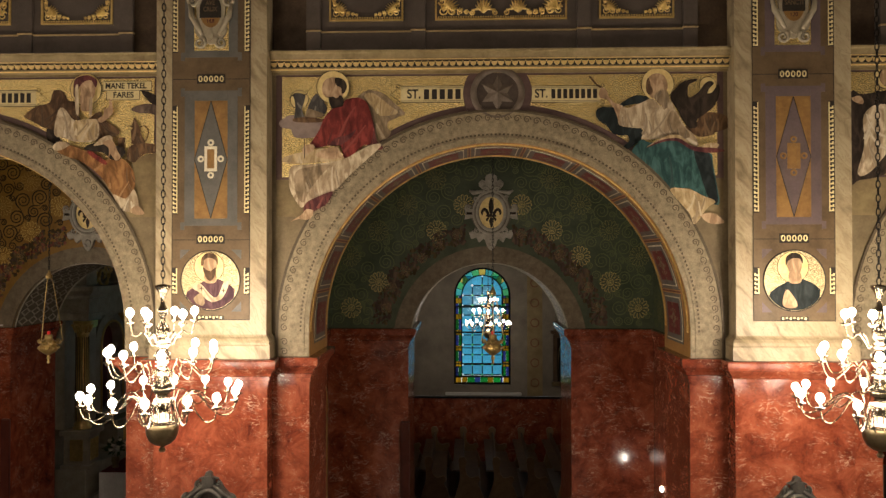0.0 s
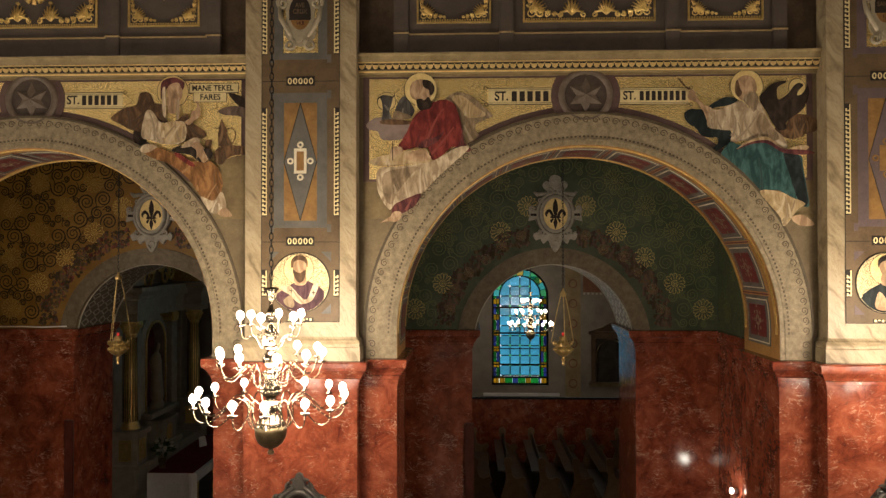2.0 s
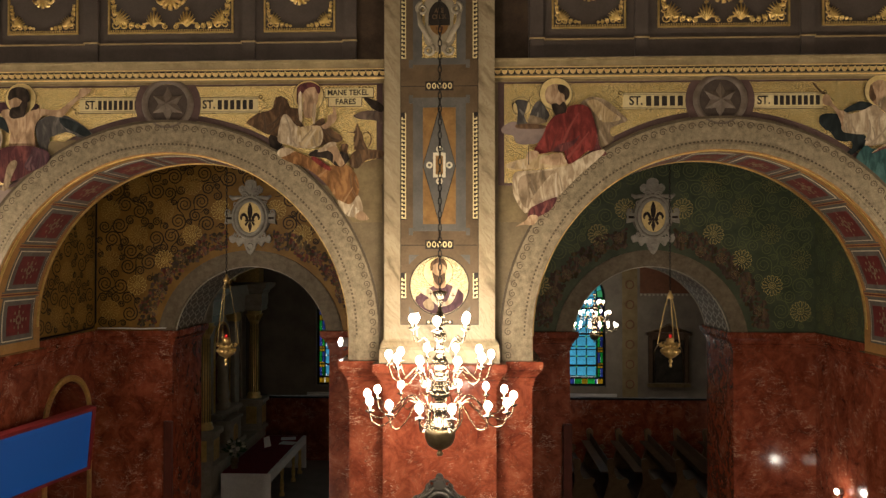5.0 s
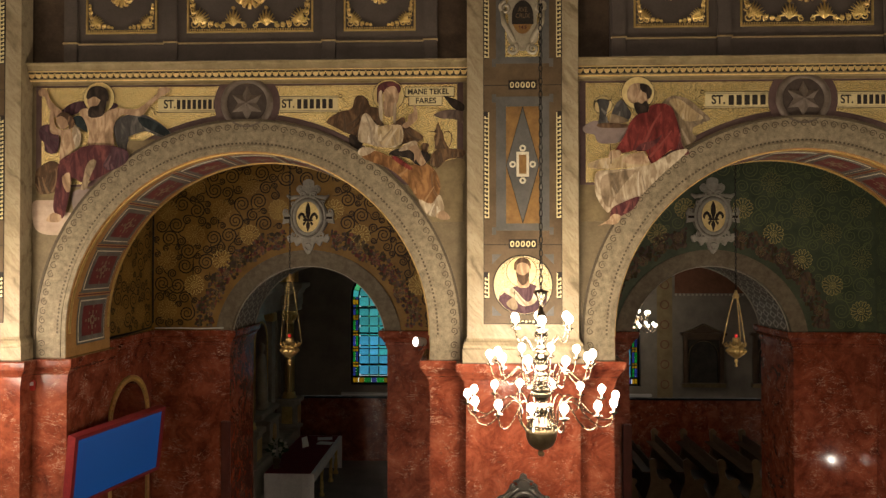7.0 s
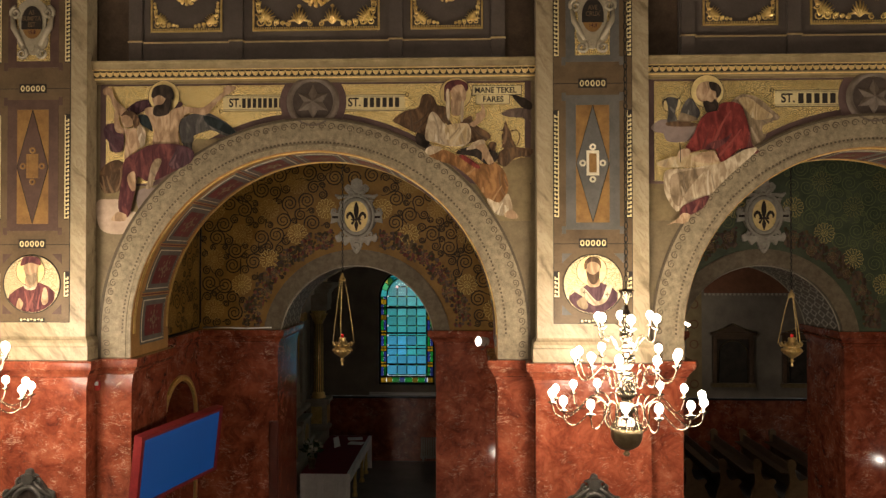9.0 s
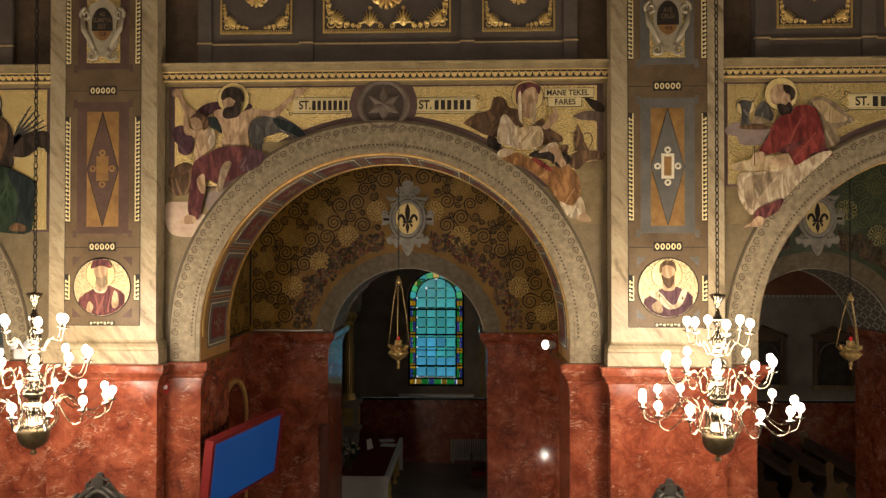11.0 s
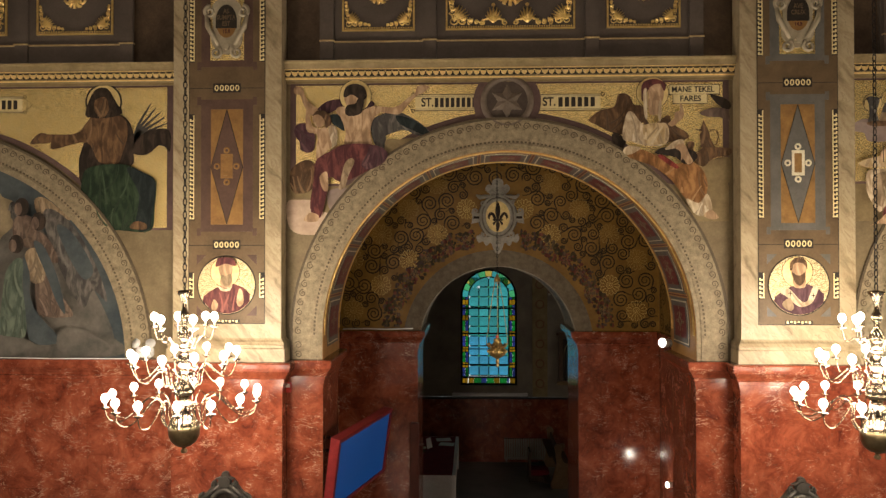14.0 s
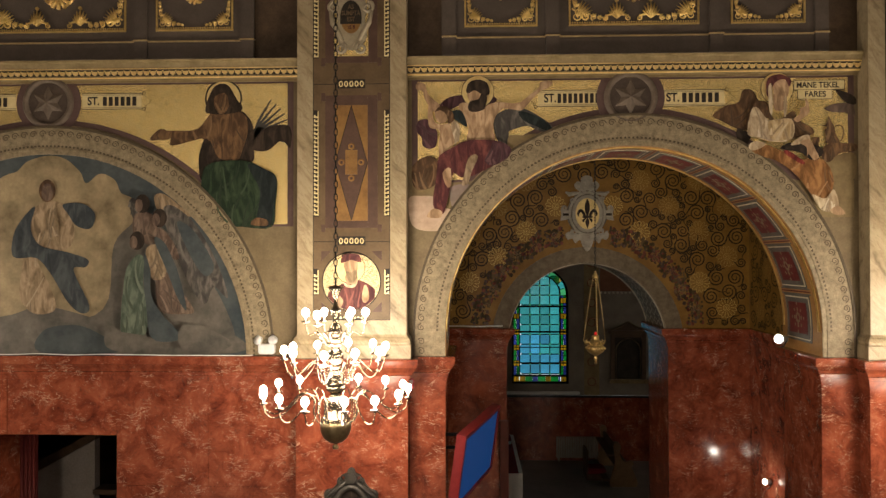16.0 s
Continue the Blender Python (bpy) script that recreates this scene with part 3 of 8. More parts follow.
def oval_ring(bm, cx, cz, y0, y1, rx, rz, w, n=32, mat=0):
    rows = []
    for i in range(n):
        a = 2 * math.pi * i / n
        c, s = math.cos(a), math.sin(a)
        rows.append([bm.verts.new((cx + (rx + o) * c, y, cz + (rz + o) * s)) for o, y in ((0, y1), (0, y0 + w * 0.2), (w * 0.5, y0), (w, y0 + w * 0.2), (w, y1))])
    for i in range(n):
        a, b = rows[i], rows[(i + 1) % n]
        for j in range(4):
            f = bm.faces.new((a[j], b[j], b[j + 1], a[j + 1]))
            f.material_index = mat
            f.smooth = True


def oval_disc(bm, cx, cz, y0, y1, rx, rz, n=32, mat=0):
    lo = [bm.verts.new((cx + rx * math.cos(2 * math.pi * i / n), y0, cz + rz * math.sin(2 * math.pi * i / n))) for i in range(n)]
    hi = [bm.verts.new((v.co.x, y1, v.co.z)) for v in lo]
    bm.faces.new(lo).material_index = mat
    for i in range(n):
        bm.faces.new((lo[i], lo[(i + 1) % n], hi[(i + 1) % n], hi[i])).material_index = mat


def flat(bm, pts, y0, y1, mat=0):
    """A thin plate with the outline pts (x, z), front at y0."""
    lo = [bm.verts.new((x, y0, z)) for x, z in pts]
    hi = [bm.verts.new((x, y1, z)) for x, z in pts]
    f = bm.faces.new(lo)
    f.material_index = mat
    for i in range(len(pts)):
        bm.faces.new((lo[i], lo[(i + 1) % len(pts)], hi[(i + 1) % len(pts)], hi[i])).material_index = mat
    return f


def link_band(parent, x, y, z):
    part("link_backing", boxes((x - 0.17, x + 0.17, y - 0.005, y, z - 0.055, z + 0.055)), INK, parent)
    for i in range(5):
        bm = bmesh.new()
        oval_ring(bm, x - 0.128 + i * 0.064, z, y - 0.010, y - 0.004, 0.012, 0.024, 0.014, 12)
        part("link", bm, PALEGOLD, parent)


def pilaster(px, frame_paint):
    p = structure(part("pilaster", boxes((px - 0.67, px + 0.67, PIL, WALL, 4.72, 14.0)), CREAM), "cream marbled pilaster with painted panels", "pilaster")
    bm = bmesh.new()
    sweep(bm, [(px - 0.67, WALL), (px - 0.67, PIL), (px + 0.67, PIL), (px + 0.67, WALL)], BASE)
    part("pilaster_base", bm, CREAM, p)
    y = PIL
    part("panel", boxes((px - 0.47, px + 0.47, y - 0.006, y, 5.175, 9.8)), OCHRE, p)
    y -= 0.006
    bm = bmesh.new()
    for x in (px - 0.473, px + 0.467):
        box(bm, x, x + 0.006, y - 0.003, y, 5.175, 9.8)
    for z in (5.172, 6.127, 8.055):
        box(bm, px - 0.47, px + 0.47, y - 0.0025, y, z, z + 0.007)
    part("outline", bm, INK, p)
    for sx in (-1, 1):
        for z0, z1 in ((5.48, 5.80), (6.44, 7.74), (8.38, 9.6)):
            key_strip(p, px + sx * 0.436, y - 0.001, z0, z1, sx)
    for z in (6.14, 8.06):
        link_band(p, px, y - 0.003, z)
    bm = bmesh.new()
    box(bm, px - 0.16, px + 0.16, y - 0.004, y, 5.18, 5.225)
    part("key_backing", bm, INK, p)
    bm = bmesh.new()
    for i in range(7):
        box(bm, px - 0.145 + i * 0.043, px - 0.120 + i * 0.043, y - 0.007, y - 0.004, 5.19 + 0.012 * (i % 2), 5.218)
    part("key_line", bm, PALEGOLD, p)
    # tall frame with a lozenge
    bm = bmesh.new()
    for x0, x1, z0, z1 in ((-0.32, -0.20, 6.30, 7.92), (0.20, 0.32, 6.30, 7.92), (-0.199, 0.199, 6.30, 6.385), (-0.199, 0.199, 7.80, 7.92),
                           (-0.37, -0.321, 6.25, 6.34), (0.321, 0.37, 6.25, 6.34), (-0.37, -0.321, 7.85, 7.95), (0.321, 0.37, 7.85, 7.95)):
        box(bm, px + x0, px + x1, y - 0.004, y, z0, z1)
    part("tall_frame", bm, frame_paint, p)
    part("amber_field", boxes((px - 0.199, px + 0.199, y - 0.004, y, 6.386, 7.799)), AMBER, p)
    bm = bmesh.new()
    flat(bm, [(px, 6.39), (px + 0.197, 7.09), (px, 7.795), (px - 0.197, 7.09)], y - 0.008, y - 0.003)
    loz = part("lozenge", bm, frame_paint, p)
    bm = bmesh.new()
    for a, b in (((0, 6.39), (0.197, 7.09)), ((0.197, 7.09), (0, 7.795)), ((0, 7.795), (-0.197, 7.09)), ((-0.197, 7.09), (0, 6.39))):
        tube(bm, [(px + a[0], y - 0.008, a[1]), (px + b[0], y - 0.008, b[1])], 0.004, 4)
    part("lozenge_line", bm, INK, loz)
    bm = bmesh.new()
    for x0, x1, z0, z1 in ((-0.075, -0.045, 6.95, 7.25), (0.045, 0.075, 6.95, 7.25), (-0.0449, 0.0449, 6.95, 6.985), (-0.0449, 0.0449, 7.215, 7.25)):
        box(bm, px + x0, px + x1, y - 0.014, y - 0.007, z0, z1)
    part("centre_frame", bm, PALE if frame_paint is BLUEGREY else AMBER, loz)
    part("centre_plate", boxes((px - 0.044, px + 0.044, y - 0.011, y - 0.007, 6.986, 7.214)), AMBER, loz)
    for dx, dz in ((0, 0.195), (0, -0.195), (0.12, 0), (-0.12, 0)):
        bm = bmesh.new()
        oval_ring(bm, px + dx, 7.10 + dz, y - 0.014, y - 0.007, 0.017, 0.017, 0.024, 16)
        part("roundel", bm, PALE if frame_paint is BLUEGREY else AMBER, loz)
    # upper frame behind the cartouche
    bm = bmesh.new()
    for x0, x1, z0, z1 in ((-0.32, -0.21, 8.32, 9.8), (0.21, 0.32, 8.32, 9.8), (-0.209, 0.209, 8.32, 8.40), (-0.37, -0.321, 8.28, 8.38), (0.321, 0.37, 8.28, 8.38)):
        box(bm, px + x0, px + x1, y - 0.004, y, z0, z1)
    part("upper_frame", bm, frame_paint, p)
    part("upper_mosaic", boxes((px - 0.208, px + 0.208, y - 0.0035, y, 8.401, 9.8)), MOSAIC, p)
    # corner triangles round the medallion
    for sx in (-1, 1):
        for sz in (-1, 1):
            bm = bmesh.new()
            flat(bm, [(px + sx * 0.37, 5.645 + sz * 0.37), (px + sx * 0.25, 5.645 + sz * 0.37), (px + sx * 0.37, 5.645 + sz * 0.25)], y - 0.004, y)
            part("corner_triangle", bm, frame_paint, p)
    return p


def scroll_tube(bm, cx, cz, y, r, turns, start, side, rad=0.02, n=20):
    pts = []
    for i in range(n + 1):
        k = i / n
        a = start + side * turns * 2 * math.pi * k
        q = r * (1 - 0.8 * k)
        pts.append((cx + q * math.cos(a), y, cz + q * math.sin(a)))
    tube(bm, pts, [rad * (1 - 0.5 * i / n) for i in range(n + 1)], 6)


PALEPLASTER = mottled("cream_stucco", (0.272, 0.231, 0.156), (0.374, 0.326, 0.231), 7.0, 0.55)
VIOLET = mottled("violet_grey_paint", (0.087, 0.064, 0.067), (0.128, 0.094, 0.091), 4.0, 0.5)
RUST = mottled("purple_rust_paint", (0.064, 0.036, 0.027), (0.101, 0.059, 0.043), 4.0, 0.5)
for px, paint in zip(PIERS, (RUST, BLUEGREY, VIOLET)):
    pilaster(px, paint)

# cornice with a gilded bead course, and the parapet above it
CORNICE = [(0.0, 8.16), (0.02, 8.16), (0.02, 8.19), (0.045, 8.195), (0.05, 8.215), (0.07, 8.225), (0.075, 8.31), (0.10, 8.315), (0.11, 8.33), (0.13, 8.385), (0.15, 8.40), (0.155, 8.42), (0.0, 8.432)]
BRIGHTGILT = mottled("bright_gilding", (0.72, 0.52, 0.20), (0.95, 0.74, 0.36), 12.0, 0.4, 0.5, 50.0, 0.2)
SPANS = [(PIERS[0] + 0.67, PIERS[1] - 0.67), (PIERS[1] + 0.67, PIERS[2] - 0.67), (-18.0, PIERS[0] - 0.67), (PIERS[2] + 0.67, 10.6)]
CORNICEPAINT = mottled("gilded_stone_cornice", (0.172, 0.129, 0.062), (0.281, 0.218, 0.113), 5.0, 0.42, 0.15)
for x0, x1 in SPANS:
    bm = bmesh.new()
    sweep(bm, [(x0, WALL), (x1, WALL)], CORNICE)
    cor = structure(part("cornice", bm, CORNICEPAINT), "stone cornice with a gilded course of beads", "cornice")
    part("bead_ground", boxes((x0, x1, WALL - 0.078, WALL - 0.07, 8.235, 8.308)), INK, cor)
    bm = bmesh.new()
    n = int((x1 - x0) / 0.083)
    for i in range(n):
        c = x0 + (x1 - x0) * (i + 0.5) / n
        flat(bm, [(c + 0.037 * math.cos(math.pi + math.pi * j / 7), 8.288 + 0.050 * math.sin(math.pi + math.pi * j / 7)) for j in range(8)], WALL - 0.096, WALL - 0.077)
        oval_disc(bm, c + 0.0415, 8.296, WALL - 0.092, WALL - 0.077, 0.008, 0.008, 6)
    tagged(part("bead_course", bm, BRIGHTGILT, cor), kind="stuff")
    part("upper_fillet", boxes((x0, x1, WALL - 0.112, WALL - 0.10, 8.312, 8.322), bev=0.003), BRIGHTGILT, cor)
    part("gilt_fillet", boxes((x0, x1, WALL - 0.066, WALL - 0.05, 8.203, 8.222), bev=0.004), BRIGHTGILT, cor)


RAILGILT = mottled("worn_gilt_rail", (0.34, 0.25, 0.12), (0.62, 0.48, 0.25), 9.0, 0.35, 0.5)


def leaf_scroll(bm, x, z, y, s, sx, sz):
    """A gilded vine corner: curls that shrink along both edges, with leaf lobes between them."""
    for along in (0, 1):
        for i, (d, r) in enumerate(((0.05, 0.045), (0.135, 0.036), (0.205, 0.028), (0.262, 0.021), (0.308, 0.015))):
            off = 0.048 if along == 0 or i else 0.12
            px, pz = (x + sx * d * s, z + sz * off * s * (1 - 0.13 * i)) if along == 0 else (x + sx * off * s * (1 - 0.13 * i), z + sz * d * s)
            scroll_tube(bm, px, pz, y, r * s, 1.3, 0.6 + i * 1.9 + along, (1 if i % 2 else -1) * sx * sz, 0.0085 * s, 12)
            for j in range(3):
                a = radians(25 + 40 * j + 17 * i)
                q = r * 1.5 * s
                tube(bm, [(px, y, pz), (px + sx * q * 0.6 * math.cos(a), y - 0.008, pz + sz * q * 0.6 * math.sin(a)), (px + sx * q * math.cos(a), y, pz + sz * q * math.sin(a))],
                     [0.005 * s, 0.0125 * s, 0.002 * s], 5)
    for i in range(5):
        a = radians(20 + 12.5 * i)
        ln = 0.155 * s
        tube(bm, [(x + sx * 0.05 * s, y, z + sz * 0.05 * s), (x + sx * (0.05 * s + ln * 0.55 * math.cos(a)), y - 0.010, z + sz * (0.05 * s + ln * 0.55 * math.sin(a))),
                  (x + sx * (0.05 * s + ln * math.cos(a)), y, z + sz * (0.05 * s + ln * math.sin(a)))], [0.007 * s, 0.013 * s, 0.002 * s], 5)


def acanthus(bm, x, z, y, s):
    """A small upright leaf with two curled feet."""
    for q in (-1, 1):
        scroll_tube(bm, x + q * 0.13 * s, z + 0.035 * s, y, 0.034 * s, 1.3, math.pi / 2, q, 0.011 * s, 12)
        tube(bm, [(x + q * 0.12 * s, y, z + 0.065 * s), (x + q * 0.07 * s, y - 0.01, z + 0.07 * s), (x + q * 0.02 * s, y, z + 0.12 * s)], [0.008 * s, 0.015 * s, 0.006 * s], 6)
    for k in range(7):
        a = radians(-54 + 18 * k)
        ln = (0.20 - 0.016 * abs(k - 3)) * s
        bx, bz = x, z + 0.03 * s
        tube(bm, [(bx, y, bz), (bx + 0.5 * ln * math.sin(a), y - 0.012, bz + 0.6 * ln * math.cos(a)), (bx + 0.75 * ln * math.sin(a), y, bz + ln * math.cos(a))], [0.006 * s, 0.015 * s, 0.003 * s], 5)
    oval_disc(bm, x, z + 0.235 * s, y - 0.012, y + 0.01, 0.022 * s, 0.018 * s, 10)


def parapet(c, w=1.0):
    py = WALL - 0.03
    p = structure(part("parapet", boxes((c - 2.34 * w, c + 2.36 * w, py, WALL + 0.04, 8.452, 11.0)), PARAPET), "taupe gallery parapet with gilded panel frames", "parapet")
    posts = [-2.24, -0.96, 1.04, 2.31]
    for q in posts:
        part("post", boxes((c + q * w - 0.085, c + q * w + 0.085, py - 0.045, py, 8.453, 10.9), bev=0.006), PARAPET, p)
        part("post_cap", boxes((c + q * w - 0.095, c + q * w + 0.095, py - 0.06, py, 8.672, 8.692), bev=0.006), RAILGILT, p)
    for a, b in zip(posts, posts[1:]):
        x0, x1 = c + a * w + 0.086, c + b * w - 0.086
        part("rail", boxes((x0, x1, py - 0.030, py, 8.664, 8.682), bev=0.004), RAILGILT, p)
        part("plinth_board", boxes((x0, x1, py - 0.018, py, 8.453, 8.66), bev=0.004), PARAPET, p)
        m = 0.10 if b - a < 1.5 else 0.115
        fx0, fx1, fz0 = x0 + m, x1 - m, 8.805
        bm = bmesh.new()
        for r in ((fx0, fx1, py - 0.02, py, fz0, fz0 + 0.022), (fx0, fx0 + 0.022, py - 0.02, py, fz0 + 0.022, 10.4), (fx1 - 0.022, fx1, py - 0.02, py, fz0 + 0.022, 10.4), (fx0, fx1, py - 0.02, py, 10.4, 10.422)):
            box(bm, *r)
        n = int((fx1 - fx0) / 0.03)
        for i in range(n):
            xx = fx0 + (fx1 - fx0) * (i + 0.5) / n
            box(bm, xx - 0.009, xx + 0.009, py - 0.026, py - 0.018, fz0 + 0.026, fz0 + 0.044)
        panel = part("gilt_frame", bm, GILT, p)
        s = 1.0 if b - a < 1.5 else 1.35
        for sx, xx in ((1, fx0 + 0.03), (-1, fx1 - 0.03)):
            bm = bmesh.new()
            leaf_scroll(bm, xx, fz0 + 0.05, py - 0.015, s * 1.0, sx, 1)
            if s > 1:
                acanthus(bm, xx + sx * 0.56, fz0 + 0.05, py - 0.015, 1.1)
            part("gilt_corner", bm, GILT, panel)
        bm = bmesh.new()
        mid = (fx0 + fx1) / 2
        for sx in (-1, 1):
            scroll_tube(bm, mid + sx * 0.07 * s, 9.27, py - 0.012, 0.075 * s, 1.2, -1.2, sx, 0.017 * s)
            scroll_tube(bm, mid + sx * 0.05 * s, 9.20, py - 0.012, 0.045 * s, 1.0, -0.6, -sx, 0.013 * s)
        for i in range(5):
            a = radians(-150 + 30 * i)
            tube(bm, [(mid, py - 0.012, 9.26), (mid + 0.12 * s * math.cos(a), py - 0.02, 9.26 + 0.12 * s * math.sin(a))], [0.012 * s, 0.02 * s], 6)
        part("gilt_rosette", bm, GILT, panel)


for c, w in ((BAY_GREEN, 1.0), (BAY_BROWN, 1.0), (BAY_EAST, 1.0), (BAY_BLIND + 0.1, 1.07)):
    parapet(c, w)

# blind bay: marble wall below, moulding, door opening
DOOR_R, DOOR_L, DOOR_TOP = -12.97, -14.75, 3.695
lo, hi = -20.0, PIERS[0] - 0.67
blind = structure(part("marble_wall", boxes((lo, DOOR_L, WALL, BACK, 0, 4.42), (DOOR_R, hi, WALL, BACK, 0, 4.42), (DOOR_L, DOOR_R, WALL, BACK, DOOR_TOP, 4.42)), RED),
                  "red marble wall with a dark doorway", "wall")
bm = bmesh.new()
sweep(bm, [(lo, WALL), (PIERS[0] - 0.80, WALL)], CAP)
part("moulding", bm, RED, blind)
slabs = [(-17.0, -14.385, 3.70, 4.395), (-14.375, -12.965, 3.70, 4.395), (-12.96, -11.79, 3.075, 4.395), (-11.78, -10.66, 3.075, 4.395), (-12.96, -11.05, 1.6, 3.065), (-11.04, -10.66, 1.6, 3.065)]
for x0, x1, z0, z1 in slabs:
    part("marble_slab", boxes((x0, x1, WALL - 0.012, WALL - 0.001, z0, z1), bev=0.003), RED, blind)

# ---- chandeliers ----


def lamp_arm(ctrl):
    """A smooth S-shaped arm through a few (radius, height) points."""
    out = []
    n = len(ctrl)
    for i in range(n - 1):
        p0, p1, p2, p3 = (Vector(ctrl[max(0, min(n - 1, i + k))]) for k in (-1, 0, 1, 2))
        for j in range(4):
            t = j / 4
            out.append(0.5 * (2 * p1 + (p2 - p0) * t + (2 * p0 - 5 * p1 + 4 * p2 - p3) * t * t + (3 * p1 - p0 - 3 * p2 + p3) * t ** 3))
    out.append(Vector(ctrl[-1]))
    return [(v.x, v.y) for v in out]


def chandelier(cx, cy):
    c = thing("chandelier", (cx, cy, 4.03), "brass three-tier chandelier with lit round bulbs, hanging on a chain", "chandelier", "nave chandeliers")
    z = 0.0
    bm = bmesh.new()
    lathe(bm, [(0.0, -0.025), (0.022, -0.02), (0.034, 0.0), (0.028, 0.012), (0.018, 0.02), (0.022, 0.04), (0.07, 0.055), (0.12, 0.095), (0.148, 0.155), (0.155, 0.22), (0.15, 0.26)], 32)
    part("bowl", bm, OLDBRASS, c, "dark tarnished brass bowl with a finial")
    bm = bmesh.new()
    lathe(bm, [(r * 0.84 if z > 0.31 else r, z) for r, z in [(0.15, 0.26), (0.152, 0.27), (0.14, 0.30), (0.10, 0.345), (0.072, 0.375), (0.07, 0.40), (0.09, 0.41), (0.122, 0.43), (0.125, 0.455), (0.115, 0.48), (0.075, 0.50), (0.06, 0.53),
               (0.075, 0.55), (0.118, 0.575), (0.122, 0.60), (0.108, 0.65), (0.07, 0.69), (0.05, 0.72), (0.055, 0.745), (0.095, 0.755), (0.10, 0.785), (0.06, 0.80), (0.045, 0.83),
               (0.075, 0.86), (0.098, 0.90), (0.085, 0.95), (0.05, 0.985), (0.04, 1.01), (0.075, 1.02), (0.08, 1.05), (0.045, 1.065), (0.035, 1.09), (0.06, 1.12), (0.083, 1.165),
               (0.07, 1.21), (0.035, 1.25), (0.028, 1.29), (0.05, 1.33), (0.055, 1.38), (0.03, 1.42), (0.022, 1.47), (0.035, 1.51), (0.05, 1.55), (0.09, 1.60), (0.09, 1.612), (0.02, 1.625)]], 32)
    part("stem", bm, BRASS, c, "polished turned brass stem")
    tiers = ((0.725, 0.475, 14, 0.03, ((0.10, 0.46), (0.12, 0.30), (0.17, 0.25), (0.22, 0.34), (0.22, 0.48), (0.30, 0.55), (0.38, 0.52), (0.48, 0.41), (0.60, 0.34), (0.70, 0.38), (0.729, 0.475))),
             (0.505, 0.88, 10, 0.25, ((0.08, 0.77), (0.10, 0.67), (0.16, 0.66), (0.18, 0.78), (0.23, 0.86), (0.30, 0.80), (0.38, 0.73), (0.46, 0.75), (0.509, 0.88))),
             (0.295, 1.235, 6, 0.1, ((0.06, 1.04), (0.10, 1.02), (0.14, 1.10), (0.19, 1.15), (0.23, 1.12), (0.275, 1.13), (0.299, 1.235))))
    for ti, (rad, zc, n, turn, ctrl) in enumerate(tiers):
        prof = lamp_arm(ctrl)
        arm0 = cup0 = bulb0 = None
        for i in range(n):
            m = pose(0, 0, 0, 0, 0, math.degrees(turn) + 360 * i / n + random.uniform(-2.5, 2.5))
            m = pose(0, 0, random.uniform(-0.012, 0.012)) @ m
            if arm0 is None:
                bm = bmesh.new()
                tube(bm, [(r, 0, zz) for r, zz in prof], 0.0062, 6)
                arm0 = part("arm", bm, BRASS, c)
                bm = bmesh.new()
                lathe(bm, [(0.008, zc - 0.01), (0.02, zc), (0.042, zc + 0.012), (0.045, zc + 0.018), (0.016, zc + 0.02), (0.016, zc + 0.065), (0.0, zc + 0.066)], 12, rad + 0.004)
                cup0 = part("candle_cup", bm, BRASS, arm0)
                bm = bmesh.new()
                lathe(bm, [(0.012, zc + 0.060), (0.018, zc + 0.068), (0.031, zc + 0.082), (0.037, zc + 0.102), (0.036, zc + 0.120), (0.028, zc + 0.137), (0.014, zc + 0.150), (0.0, zc + 0.152)], 14, rad + 0.004)
                bulb0 = part("bulb", bm, BULB, arm0, "lit round glass bulb")
                arm0.matrix_local = m
            else:
                arm = share("arm", arm0, c, m)
                share("candle_cup", cup0, arm)
                share("bulb", bulb0, arm)
    bm = bmesh.new()
    zz, i = 1.62, 0
    while zz < 9.9:
        pts = []
        for j in range(10):
            a = 2 * math.pi * j / 10
            u, w = 0.018 * math.cos(a), 0.042 * math.sin(a)
            pts.append((u, 0, zz + 0.036 + w) if i % 2 else (0, u, zz + 0.036 + w))
        tube(bm, pts, 0.0055, 5, closed=True)
        zz += 0.066
        i += 1
    part("chain", bm, BLACKIRON, c, "dark iron link chain")
    return c


first = chandelier(*CHANDELIERS[0])
# copies past the view and across the nave are added, unseen
for k, (cx, cy) in enumerate(CHANDELIERS[1:] + BEYOND + OPPOSITE_FILL):
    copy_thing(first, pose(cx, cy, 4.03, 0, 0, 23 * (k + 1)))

from mathutils.geometry import delaunay_2d_cdt

# ---- wall paintings, inscriptions, medallions ----


def paint(name, dark, light, folds=True):
    """Mural paint with broad brushy folds and fine grain."""
    m, nt, b = material(name, 0.6, 0.0, 0.15)
    v = coords(nt, (7.0, 1.0, 2.6), (0, 18, 0))
    f = noise_tex(nt, v, 1.6, 5.0, 0.55, 0.9)
    c = ramp(nt, f, [(0.30, tuple(0.6 * q for q in dark)), (0.46, dark), (0.66, light)])
    g = noise_tex(nt, coords(nt), 30.0, 4.0)
    c = mix(nt, 0.22, c, ramp(nt, g, [(0.3, (0.4, 0.4, 0.4)), (0.7, (1, 1, 1))]), 'MULTIPLY')
    nt.links.new(c, b.inputs["Base Color"])
    bump(nt, b, g, 0.08, 0.003)
    return m


